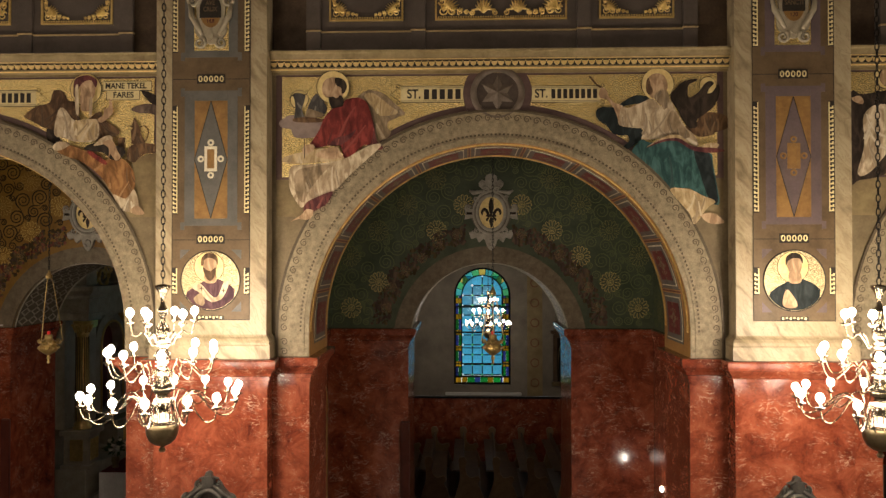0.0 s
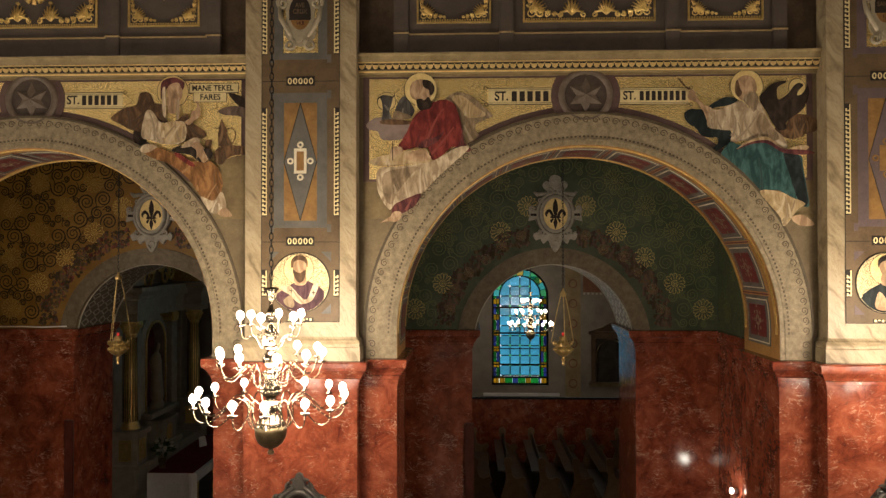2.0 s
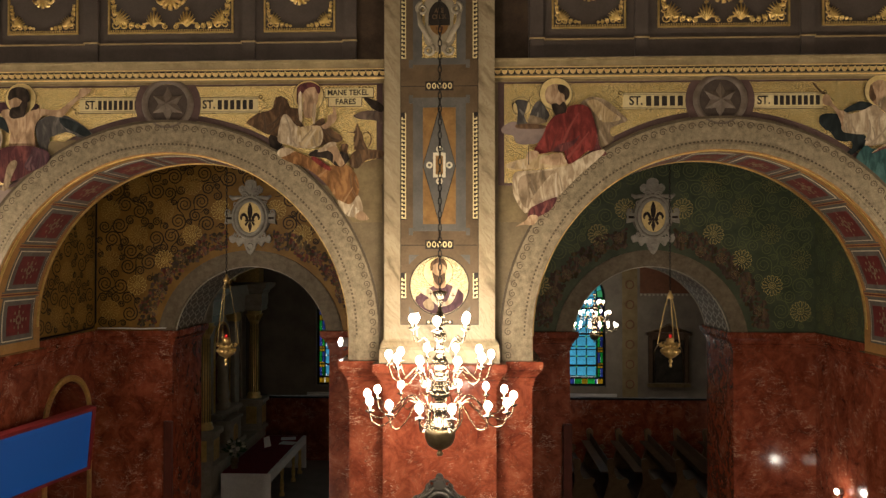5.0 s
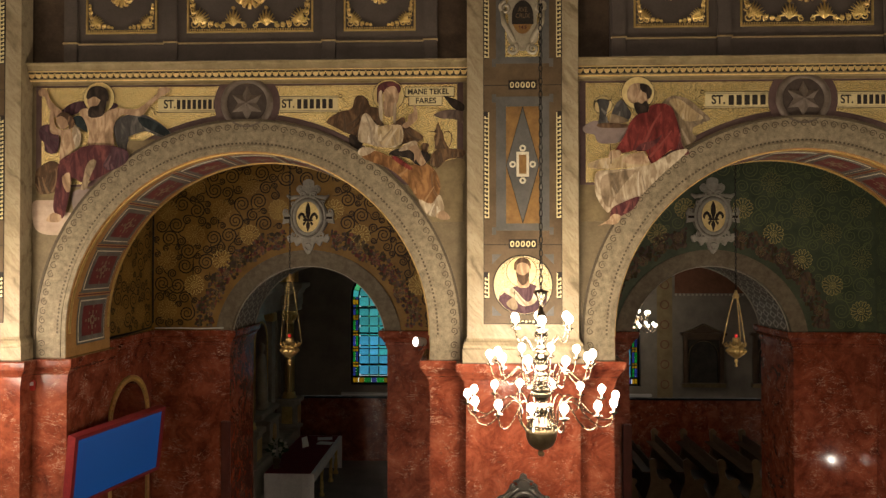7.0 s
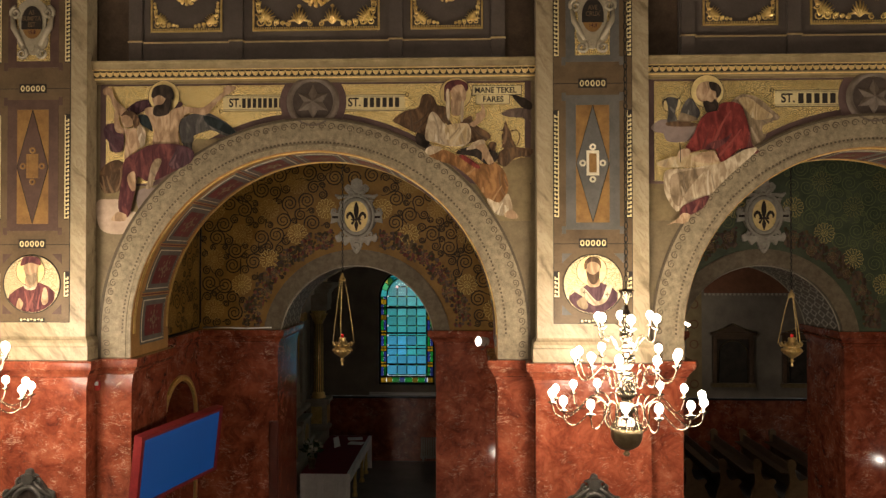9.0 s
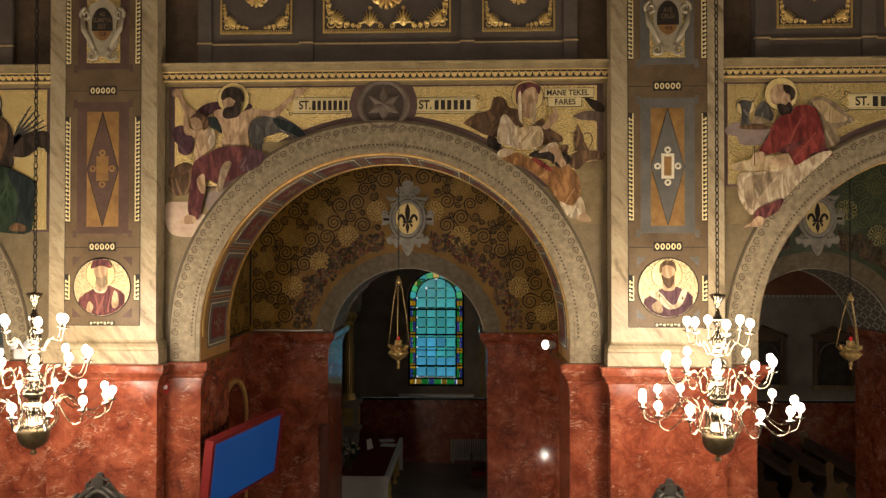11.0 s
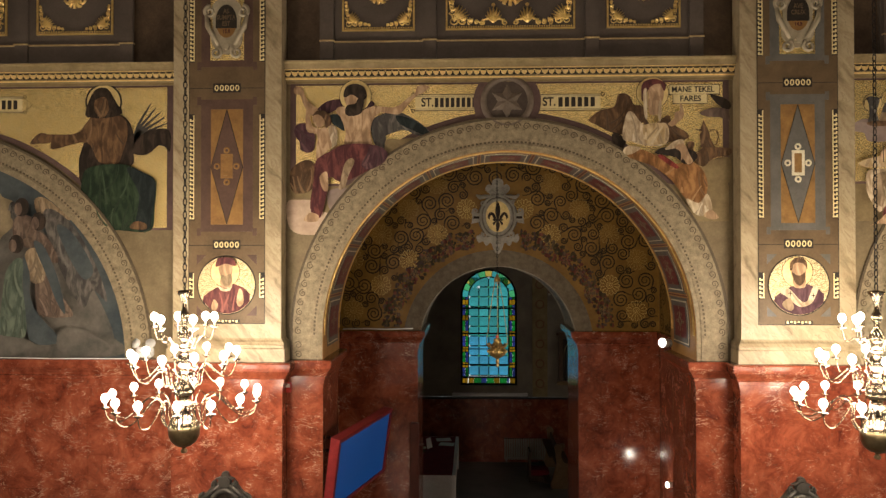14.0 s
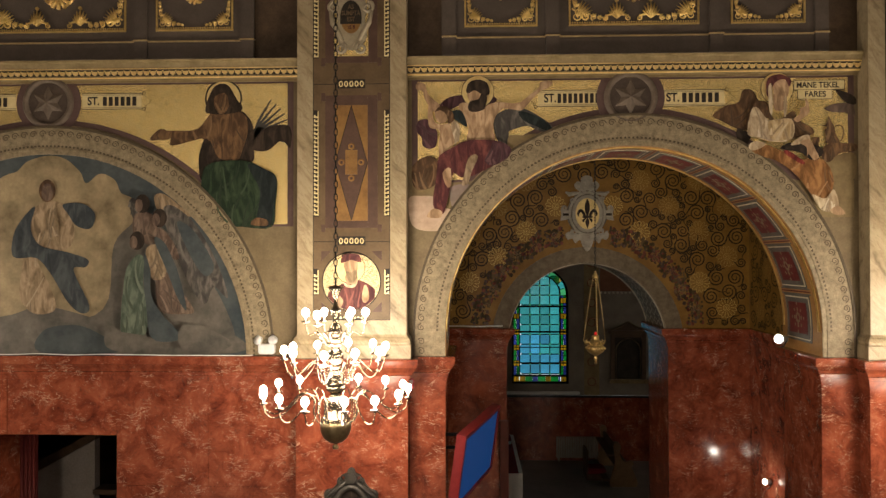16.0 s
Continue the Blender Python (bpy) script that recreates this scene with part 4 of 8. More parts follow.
CARVED = mottled("blackened_carved_wood", (0.035, 0.032, 0.028), (0.085, 0.078, 0.066), 8.0, 0.4, 0.3)
P = {
    "skin": paint("skin_tone_paint", (0.31, 0.20, 0.115), (0.54, 0.385, 0.24)),
    "dark": paint("dark_brown_paint", (0.020, 0.014, 0.010), (0.05, 0.035, 0.025)),
    "red": paint("red_robe_paint", (0.12, 0.020, 0.017), (0.25, 0.048, 0.038)),
    "wine": paint("wine_red_paint", (0.072, 0.022, 0.024), (0.165, 0.056, 0.047)),
    "white": paint("off_white_drapery_paint", (0.32, 0.24, 0.15), (0.60, 0.50, 0.345)),
    "cream": paint("cream_drapery_paint", (0.34, 0.245, 0.125), (0.55, 0.43, 0.26)),
    "tan": paint("tan_drapery_paint", (0.20, 0.145, 0.085), (0.36, 0.27, 0.175)),
    "brown": paint("brown_cloak_paint", (0.075, 0.042, 0.022), (0.18, 0.105, 0.05)),
    "orange": paint("burnt_orange_paint", (0.16, 0.075, 0.025), (0.33, 0.17, 0.065)),
    "teal": paint("teal_robe_paint", (0.020, 0.055, 0.052), (0.055, 0.125, 0.115)),
    "ink": paint("blue_black_cloak_paint", (0.010, 0.014, 0.014), (0.026, 0.034, 0.034)),
    "green": paint("deep_green_paint", (0.014, 0.026, 0.014), (0.036, 0.058, 0.030)),
    "grey": paint("grey_wing_paint", (0.06, 0.055, 0.05), (0.15, 0.135, 0.115)),
    "lilac": paint("lilac_cloud_paint", (0.17, 0.125, 0.11), (0.29, 0.225, 0.19)),
    "rose": paint("rose_cloud_paint", (0.34, 0.24, 0.17), (0.56, 0.43, 0.32)),
    "purple": paint("purple_cloth_paint", (0.055, 0.024, 0.030), (0.11, 0.055, 0.06)),
    "halo": mottled("halo_gold", (0.66, 0.50, 0.20), (0.82, 0.66, 0.32), 10.0, 0.42, 0.4),
    "earth": paint("earth_ground_paint", (0.13, 0.095, 0.045), (0.25, 0.19, 0.095)),
    "sky": paint("night_blue_sky_paint", (0.035, 0.048, 0.052), (0.075, 0.090, 0.088)),
    "glory": paint("golden_cloud_paint", (0.20, 0.150, 0.075), (0.38, 0.295, 0.16)),
    "mist": paint("grey_mist_paint", (0.085, 0.080, 0.068), (0.185, 0.170, 0.14)),
    "sage": paint("sage_robe_paint", (0.07, 0.095, 0.07), (0.14, 0.17, 0.125)),
    "dusk": paint("dusky_tunic_paint", (0.10, 0.068, 0.052), (0.20, 0.145, 0.105)),
    "slate": paint("slate_mantle_paint", (0.034, 0.042, 0.047), (0.065, 0.075, 0.078)),
    "line": INK,
}
SOFT = ("mist", "glory", "lilac", "rose", "sky", "earth")
for key in SOFT:
    rd = {"mist": ((0.052, 0.050, 0.044), (0.155, 0.14, 0.115)), "glory": ((0.13, 0.100, 0.055), (0.35, 0.275, 0.160)), "sky": ((0.028, 0.040, 0.046), (0.075, 0.088, 0.088)),
          "lilac": ((0.17, 0.125, 0.11), (0.29, 0.225, 0.19)), "rose": ((0.30, 0.21, 0.15), (0.56, 0.43, 0.32)), "earth": ((0.12, 0.085, 0.04), (0.25, 0.19, 0.095))}[key]
    P[key] = mottled(key + "_cloud_paint", rd[0], rd[1], 2.8, 0.6, 0.0, 18.0)
for key, d, l in (("red", (0.06, 0.008, 0.008), (0.30, 0.070, 0.052)), ("wine", (0.04, 0.010, 0.012), (0.30, 0.10, 0.08)), ("white", (0.20, 0.145, 0.085), (0.72, 0.62, 0.46)),
                  ("cream", (0.20, 0.14, 0.07), (0.66, 0.54, 0.36)), ("orange", (0.09, 0.04, 0.015), (0.44, 0.25, 0.11)), ("teal", (0.010, 0.026, 0.026), (0.09, 0.17, 0.155)),
                  ("green", (0.008, 0.015, 0.008), (0.052, 0.08, 0.042)), ("brown", (0.035, 0.02, 0.011), (0.25, 0.155, 0.08)), 
                  ("tan", (0.11, 0.078, 0.045), (0.46, 0.36, 0.24)), ("dusk", (0.055, 0.038, 0.03), (0.28, 0.205, 0.15)), ("purple", (0.03, 0.012, 0.016), (0.16, 0.085, 0.09)),
                  ("grey", (0.03, 0.028, 0.026), (0.22, 0.20, 0.17)), ("skin", (0.15, 0.085, 0.042), (0.66, 0.47, 0.29)), ("sage", (0.03, 0.045, 0.03), (0.20, 0.235, 0.175))):
    for tail, q in (("_d", 0.13), ("_m", 0.26), ("_h", 0.56), ("_l", 0.70)):
        tone = tuple(a + (b - a) * q for a, b in zip(d, l))
        P[key + tail] = mottled(key + tail + "_fold_paint", tuple(0.86 * c for c in tone), tuple(1.1 * c for c in tone), 9.0, 0.55)
PKEYS = list(P)
PMATS = [P[k] for k in PKEYS]


def smooth_loop(pts, sub=5):
    n = len(pts)
    out = []
    for i in range(n):
        p0, p1, p2, p3 = (Vector(pts[(i + k) % n]) for k in (-1, 0, 1, 2))
        for j in range(sub):
            t = j / sub
            out.append(0.5 * (2 * p1 + (p2 - p0) * t + (2 * p0 - 5 * p1 + 4 * p2 - p3) * t * t + (3 * p1 - p0 - 3 * p2 + p3) * t ** 3))
    return out


def inside(p, loop):
    c = False
    for a, b in zip(loop, loop[1:] + loop[:1]):
        if (a.y > p.y) != (b.y > p.y) and p.x < (b.x - a.x) * (p.y - a.y) / (b.y - a.y) + a.x:
            c = not c
    return c


class Canvas:
    """Flat painted shapes, one above another, on a wall that faces -y."""

    def __init__(self, x0, z0, unit, y, tall=1.0, skew=0.0):
        self.x0, self.z0, self.unit, self.y, self.bm, self.k = x0, z0, unit, y, bmesh.new(), 0
        self.tall, self.skew = tall, skew

    def spot(self, u, v, y):
        return self.bm.verts.new((self.x0 + u * self.unit, y, self.z0 + v * self.unit * self.tall + u * self.skew))

    def put(self, loop, colour):
        y = self.y - 0.0016 * self.k
        self.k += 1
        n = len(loop)
        res = delaunay_2d_cdt([Vector((p[0], -p[1])) for p in loop], [(i, (i + 1) % n) for i in range(n)], [], 1, 1e-4)
        vs = [self.spot(v.x, v.y, y) for v in res[0]]
        for tri in res[2]:
            self.bm.faces.new([vs[i] for i in tri]).material_index = PKEYS.index(colour)

    def ribbon(self, pts, colour, w0, w1):
        """A tapering brush stroke."""
        y = self.y - 0.0016 * self.k - 0.0006
        idx, prev, n = PKEYS.index(colour), None, len(pts)
        for i, p in enumerate(pts):
            a, b = pts[max(0, i - 1)], pts[min(n - 1, i + 1)]
            d = (b - a).normalized() if (b - a).length > 1e-6 else Vector((1, 0))
            w = (w0 + (w1 - w0) * i / (n - 1)) / 2
            q = [p + Vector((-d.y, d.x)) * s * w for s in (-1, 1)]
            cur = [self.spot(v.x, -v.y, y) for v in q]
            if prev:
                self.bm.faces.new((prev[0], prev[1], cur[1], cur[0])).material_index = idx
            prev = cur

    def shape(self, colour, *pts):
        loop = smooth_loop(pts)
        self.put(loop, colour)
        if colour in SOFT:
            return
        k = 0.0029 / self.unit
        xs, ys = [p.x for p in loop], [p.y for p in loop]
        big = (max(xs) - min(xs)) * (max(ys) - min(ys)) > 4000 * k * k
        rng = random.Random(int(xs[0] * 7 + ys[0]))
        if big and colour != "skin" and colour + "_d" in PKEYS:
            slope = rng.uniform(1.2, 1.9)
            for shades, count in ((("_m", "_d"), 9), (("_h", "_l"), 5)):
                for _ in range(count):
                    p = Vector((rng.uniform(min(xs), max(xs)), rng.uniform(min(ys), max(ys))))
                    a = slope + rng.uniform(-0.45, 0.45)
                    stroke, bend = [], rng.uniform(-0.06, 0.06)
                    for _ in range(26):
                        if not inside(p, loop):
                            break
                        stroke.append(p.copy())
                        a += bend
                        p = p + Vector((math.cos(a), math.sin(a))) * 6 * k
                    if len(stroke) > 4:
                        wide = rng.uniform(9, 17) * k
                        for step, share_w in ((0, 1.0), (1, 0.45)):
                            self.k += 0.12
                            self.ribbon(stroke, colour + shades[step], wide * share_w * 0.4, wide * share_w)
                        self.k += 0.12
            self.k += 1

    def disc(self, colour, cx, cy, rx, ry=None):
        ry = ry or rx
        self.put([(cx + rx * math.cos(2 * math.pi * i / 28), cy - ry * math.sin(2 * math.pi * i / 28)) for i in range(28)], colour)

    def halo(self, cx, cy, r):
        self.disc("line", cx, cy, r + 3)
        self.disc("halo", cx, cy, r)

    def done(self, parent, name="figure"):
        return part(name, self.bm, PMATS, parent)


def text(s, size, mat, parent, x, y, z, name="inscription", squeeze=1.0, bars=False):
    """Lettering on a wall that faces -y, centred at x; as plain letter-sized bars when asked."""
    if bars:
        w = size * 0.62 * squeeze
        for i in range(len(s)):
            cx = x + (i - (len(s) - 1) / 2) * w
            bm = bmesh.new()
            box(bm, cx - w * 0.36, cx + w * 0.30, y - 0.002, y, z - size * 0.40, z + size * 0.40)
            part("letter_bar", bm, mat, parent)
        return
    cu = bpy.data.curves.new(name, 'FONT')
    cu.body, cu.size, cu.align_x, cu.align_y, cu.extrude = s, size, 'CENTER', 'CENTER', 0.0008
    cu.offset = size * 0.026
    tmp = new(name, cu)
    me = bpy.data.meshes.new_from_object(tmp.evaluated_get(bpy.context.evaluated_depsgraph_get()))
    bpy.data.objects.remove(tmp)
    me.materials.clear()
    me.materials.append(mat)
    ob = new(name, me)
    ob.parent = parent
    ob.matrix_local = pose(x, y, z, 90, 0, 0) @ Matrix.Diagonal((squeeze, 1, 1, 1))
    return ob


def ground(parent, name, mat, bay, u_in, top, low, radius, cz, y0, y1, n=72, side=0):
    """A plate between a straight top and the curve of the arch, no lower than low."""
    bm = bmesh.new()
    prev = None
    for i in range(n + 1):
        u = -u_in + 2 * u_in * i / n
        zb = max(low, cz + math.sqrt(max(0, radius * radius - u * u)) if abs(u) < radius else low)
        if zb > top - 0.002 or side * u < 0:
            prev = None
            continue
        cur = [bm.verts.new((bay + u, y, z)) for y, z in ((y1, zb), (y0, zb), (y0, top), (y1, top))]
        if prev:
            for a, b in ((0, 1), (1, 2), (2, 3)):
                bm.faces.new((prev[a], cur[a], cur[b], prev[b]))
        prev = cur
    return part(name, bm, mat, parent)


def star_boss(parent, x, z):
    bm = bmesh.new()
    oval_disc(bm, x, z, WALL - 0.016, WALL, 0.42, 0.42, 40)
    part("boss_ground", bm, PURPLE, parent)
    bm = bmesh.new()
    oval_ring(bm, x, z, WALL - 0.05, WALL - 0.014, 0.255, 0.255, 0.075, 40)
    part("boss_ring", bm, BOSS, parent)
    bm = bmesh.new()
    oval_disc(bm, x, z, WALL - 0.02, WALL - 0.014, 0.255, 0.255, 40)
    part("boss_field", bm, BOSSDARK, parent)
    bm = bmesh.new()
    tip = bm.verts.new((x, WALL - 0.07, z))
    ring = []
    for i in range(12):
        a = math.pi * i / 6 + math.pi / 2
        r = 0.215 if i % 2 == 0 else 0.115
        ring.append(bm.verts.new((x + r * math.cos(a), WALL - 0.028, z + r * math.sin(a))))
    for i in range(12):
        bm.faces.new((tip, ring[i], ring[(i + 1) % 12]))
    for i in range(12):
        a, b = ring[i], ring[(i + 1) % 12]
        bm.faces.new((a, b, bm.verts.new((b.co.x, WALL - 0.014, b.co.z)), bm.verts.new((a.co.x, WALL - 0.014, a.co.z))))
    part("star", bm, BOSS, parent)


BOSS = mottled("bronze_grey_stone", (0.092, 0.071, 0.052), (0.160, 0.126, 0.097), 9.0, 0.5)
BOSSDARK = mottled("dark_boss_ground", (0.05, 0.036, 0.028), (0.08, 0.06, 0.046), 9.0, 0.6)
SCROLL = mottled("pale_yellow_scroll_paint", (0.52, 0.42, 0.20), (0.68, 0.57, 0.31), 6.0, 0.5)


def scroll_band(parent, x0, x1, z, h, curl):
    """A painted name band with a curled end."""
    bm = bmesh.new()
    box(bm, x0, x1, WALL - 0.0095, WALL - 0.008, z - h, z + h)
    part("name_band", bm, SCROLL, parent)
    bm = bmesh.new()
    for dz in (-h, h):
        box(bm, x0, x1, WALL - 0.0115, WALL - 0.0085, z + dz - 0.004, z + dz + 0.004)
        box(bm, x0, x1, WALL - 0.0115, WALL - 0.0085, z + dz * 0.8 - 0.002, z + dz * 0.8 + 0.002)
    xe = x1 if curl > 0 else x0
    for dz in (-1, 1):
        oval_ring(bm, xe + curl * 0.03, z + dz * h, WALL - 0.0115, WALL - 0.0085, 0.016, 0.016, 0.009, 14)
    tube(bm, [(xe + curl * 0.05, WALL - 0.009, z + h * 0.6), (xe + curl * 0.13, WALL - 0.009, z), (xe + curl * 0.05, WALL - 0.009, z - h * 0.6)], 0.005, 4)
    part("band_outline", bm, INK, parent)


def mural_field(bay, cz, radius, half, label, top=8.135, low=6.905):
    mur = thing("wall_mural", (0, 0, 0), label, "mural", "spandrel murals")
    ground(mur, "purple_border", PURPLE, bay, half + 0.075, 8.162, low - 0.03, radius + 0.02, cz, WALL - 0.004, WALL)
    for side in (-1, 1) if low > 6.5 else ():
        ground(mur, "earth_ground", P["earth"], bay, half + 0.07, low - 0.031, 6.42, radius + 0.02, cz, WALL - 0.004, WALL, side=side)
    ground(mur, "gold_ground", MOSAIC, bay, half, top, low, radius + 0.085, cz, WALL - 0.008, WALL)
    star_boss(mur, bay, 7.915)
    return mur


OUT_R = 2.70
LAYER = WALL - 0.011

# green bay: scribe in red with an ox, and an old man with an eagle
mur = mural_field(BAY_GREEN, ARCH_Z, OUT_R, 2.64, "gold mosaic spandrels, a scribe in red, an elder in teal")
scroll_band(mur, BAY_GREEN - 1.18, BAY_GREEN - 0.41, 7.91, 0.10, -1)
scroll_band(mur, BAY_GREEN + 0.41, BAY_GREEN + 1.24, 7.90, 0.10, 1)
text("ST.", 0.155, INK, mur, BAY_GREEN - 1.02, WALL - 0.010, 7.91, squeeze=0.85)
text("xxxxx", 0.155, INK, mur, BAY_GREEN - 0.67, WALL - 0.010, 7.91, bars=True)
text("ST.", 0.145, INK, mur, BAY_GREEN + 0.53, WALL - 0.010, 7.905, squeeze=0.85)
text("xxxxxxxx", 0.145, INK, mur, BAY_GREEN + 0.93, WALL - 0.010, 7.905, bars=True, squeeze=0.80)
cv = Canvas(-2.4375, 8.3455, 0.002308, LAYER, 1.0007, -0.0000143)
cv.shape("lilac", (55, 330), (110, 295), (200, 300), (290, 318), (300, 345), (260, 400), (220, 415), (140, 412), (115, 370), (70, 360))
cv.halo(162, 210, 48)
cv.shape("grey", (205, 268), (230, 205), (262, 182), (292, 220), (312, 262), (280, 302), (215, 306))
cv.shape("tan", (196, 305), (208, 262), (250, 270), (300, 295), (240, 310))
cv.shape("grey", (128, 186), (150, 176), (192, 186), (192, 215), (178, 262), (186, 300), (172, 320), (136, 322), (142, 262), (138, 215))
cv.shape("brown", (134, 312), (200, 306), (290, 316), (285, 332), (180, 334), (134, 328))
cv.ribbon([Vector(q) for q in ((140, 188), (122, 192), (114, 206), (118, 222))], "dark", 8, 3)
cv.ribbon([Vector(q) for q in ((184, 188), (202, 186), (208, 172), (202, 160))], "dark", 8, 3)
cv.shape("tan", (470, 205), (520, 166), (562, 164), (620, 185), (680, 240), (726, 286), (690, 306), (640, 330), (634, 360), (652, 385), (632, 415), (592, 435), (620, 455), (600, 466), (560, 440), (550, 320), (500, 230))
cv.shape("cream", (510, 195), (560, 180), (640, 240), (690, 284), (600, 300), (560, 260))
cv.halo(345, 148, 86)
cv.shape("skin", (290, 132), (310, 105), (350, 95), (390, 110), (410, 150), (402, 182), (380, 215), (340, 222), (320, 207), (300, 195), (288, 170))
cv.shape("dark", (358, 98), (395, 105), (418, 135), (412, 170), (394, 182), (388, 152), (366, 140), (356, 120))
cv.shape("dark", (322, 206), (345, 198), (365, 206), (386, 190), (402, 215), (396, 250), (370, 272), (345, 266), (330, 240))
cv.shape("wine", (510, 230), (540, 270), (562, 340), (577, 430), (612, 465), (590, 480), (540, 458), (518, 400), (522, 300))
cv.shape("red", (410, 217), (470, 205), (520, 225), (540, 270), (555, 330), (558, 400), (540, 450), (510, 455), (470, 490), (430, 520), (405, 525), (395, 480), (375, 455), (330, 455), (260, 470), (225, 455), (245, 420), (275, 370), (300, 310), (340, 265), (395, 250))
cv.shape("wine", (330, 455), (360, 420), (430, 400), (470, 370), (440, 420), (380, 458))
cv.shape("white", (126, 570), (114, 660), (135, 726), (180, 786), (210, 756), (255, 735), (345, 705), (450, 600), (600, 462), (545, 456), (470, 495), (400, 530), (250, 556))
cv.shape("tan", (150, 600), (240, 570), (330, 560), (280, 620), (220, 700), (190, 760), (150, 710))
cv.shape("cream", (78, 528), (150, 500), (230, 490), (300, 472), (390, 510), (402, 532), (300, 547), (150, 556), (90, 548))
cv.shape("skin", (185, 480), (200, 458), (242, 455), (252, 480), (216, 500), (190, 505))
cv.shape("skin", (255, 512), (300, 480), (370, 465), (386, 490), (400, 520), (340, 532), (290, 526))
cv.ribbon([Vector(q) for q in ((196, 425), (198, 470), (198, 528))], "dark", 4, 5)
cv.shape("wine", (255, 735), (345, 702), (316, 765), (246, 806), (195, 812), (205, 765))
cv.shape("skin", (165, 848), (126, 860), (180, 826), (208, 796), (246, 804), (226, 848))
cv.done(mur)
cv = Canvas(1.3464, 8.3073, 0.00224, LAYER, 1.0158, -0.0000138)
cv.shape("brown", (630, 332), (650, 296), (700, 276), (790, 300), (796, 360), (740, 380), (700, 402), (640, 406), (560, 362))
cv.halo(690, 135, 44)
cv.shape("dark", (490, 200), (520, 150), (560, 115), (625, 100), (630, 112), (592, 130), (582, 165), (592, 200), (640, 170), (670, 130), (700, 112), (722, 125), (696, 155), (690, 180), (715, 170), (735, 140), (742, 120), (753, 150), (746, 200), (720, 250), (670, 290), (632, 320), (630, 356), (590, 362), (555, 320), (530, 270))
cv.halo(422, 130, 86)
cv.shape("ink", (92, 300), (95, 266), (130, 250), (190, 250), (250, 215), (300, 190), (340, 188), (376, 205), (330, 230), (240, 250), (216, 330), (330, 360), (336, 420), (300, 450), (250, 480), (240, 460), (268, 430), (260, 400), (226, 403), (180, 390), (150, 350), (125, 336), (105, 320))
cv.shape("skin", (370, 100), (400, 75), (440, 75), (466, 100), (476, 140), (466, 166), (430, 186), (400, 206), (375, 186), (360, 150))
cv.shape("brown", (358, 150), (364, 106), (375, 98), (386, 138), (396, 165), (382, 186), (365, 175))
cv.shape("white", (220, 240), (260, 255), (330, 230), (385, 206), (415, 225), (440, 248), (470, 225), (490, 214), (515, 260), (540, 310), (570, 360), (610, 395), (637, 445), (615, 470), (570, 440), (520, 410), (440, 416), (370, 426), (334, 420), (346, 370), (290, 362), (215, 346), (214, 290))
cv.shape("tan", (500, 270), (540, 330), (590, 400), (560, 420), (500, 400), (470, 330))
cv.shape("tan", (400, 192), (430, 165), (466, 164), (482, 200), (476, 236), (456, 268), (440, 247), (415, 225))
cv.shape("skin", (120, 150), (145, 160), (160, 200), (190, 230), (222, 245), (215, 290), (212, 332), (190, 270), (150, 215), (115, 206), (105, 180))
cv.shape("brown", (50, 88), (65, 94), (100, 134), (120, 140), (112, 152), (80, 126))
cv.shape("teal", (285, 478), (330, 427), (380, 442), (450, 428), (540, 428), (620, 476), (700, 500), (712, 560), (736, 700), (741, 766), (690, 756), (600, 690), (560, 682), (470, 682), (400, 590), (330, 540), (288, 512))
cv.shape("ink", (610, 480), (690, 500), (712, 600), (735, 750), (690, 745), (640, 600))
cv.shape("cream", (360, 466), (440, 416), (520, 400), (570, 430), (620, 464), (690, 445), (742, 450), (720, 472), (640, 476), (540, 422), (450, 432))
cv.shape("wine", (360, 470), (440, 428), (530, 420), (600, 462), (720, 470), (772, 486), (700, 496), (600, 482), (520, 436), (440, 440))
cv.shape("cream", (480, 690), (585, 690), (650, 720), (720, 752), (676, 788), (610, 872), (580, 812))
cv.shape("skin", (645, 828), (705, 812), (766, 862), (690, 868))
cv.done(mur)

# brown bay: bare-chested man with raised arms, and a seated woman in brown
mur = mural_field(BAY_BROWN, ARCH_Z, OUT_R, 2.64, "gold mosaic spandrels, a bearded man, a seated figure in brown")
scroll_band(mur, BAY_BROWN - 1.14, BAY_BROWN - 0.41, 7.91, 0.10, -1)
scroll_band(mur, BAY_BROWN + 0.41, BAY_BROWN + 1.15, 7.90, 0.10, 1)
text("ST.", 0.15, INK, mur, BAY_BROWN - 0.99, WALL - 0.010, 7.91, squeeze=0.8)
text("xxxxxxxx", 0.15, INK, mur, BAY_BROWN - 0.64, WALL - 0.010, 7.91, bars=True, squeeze=0.72)
text("ST.", 0.15, INK, mur, BAY_BROWN + 0.52, WALL - 0.010, 7.905, squeeze=0.85)
text("xxxxxx", 0.15, INK, mur, BAY_BROWN + 0.86, WALL - 0.010, 7.905, bars=True, squeeze=0.85)
part("scroll_edge", boxes((BAY_BROWN + 1.987, BAY_BROWN + 2.608, WALL - 0.0088, WALL - 0.008, 7.978, 8.108), (BAY_BROWN + 2.032, BAY_BROWN + 2.458, WALL - 0.0086, WALL - 0.008, 7.867, 7.9775)), INK, mur)
part("small_scroll", boxes((BAY_BROWN + 1.995, BAY_BROWN + 2.60, WALL - 0.0095, WALL - 0.008, 7.99, 8.10), (BAY_BROWN + 2.04, BAY_BROWN + 2.45, WALL - 0.0095, WALL - 0.008, 7.875, 7.985)), SCROLL, mur)
text("MANE TEKEL", 0.098, INK, mur, BAY_BROWN + 2.28, WALL - 0.010, 8.043, squeeze=0.92)
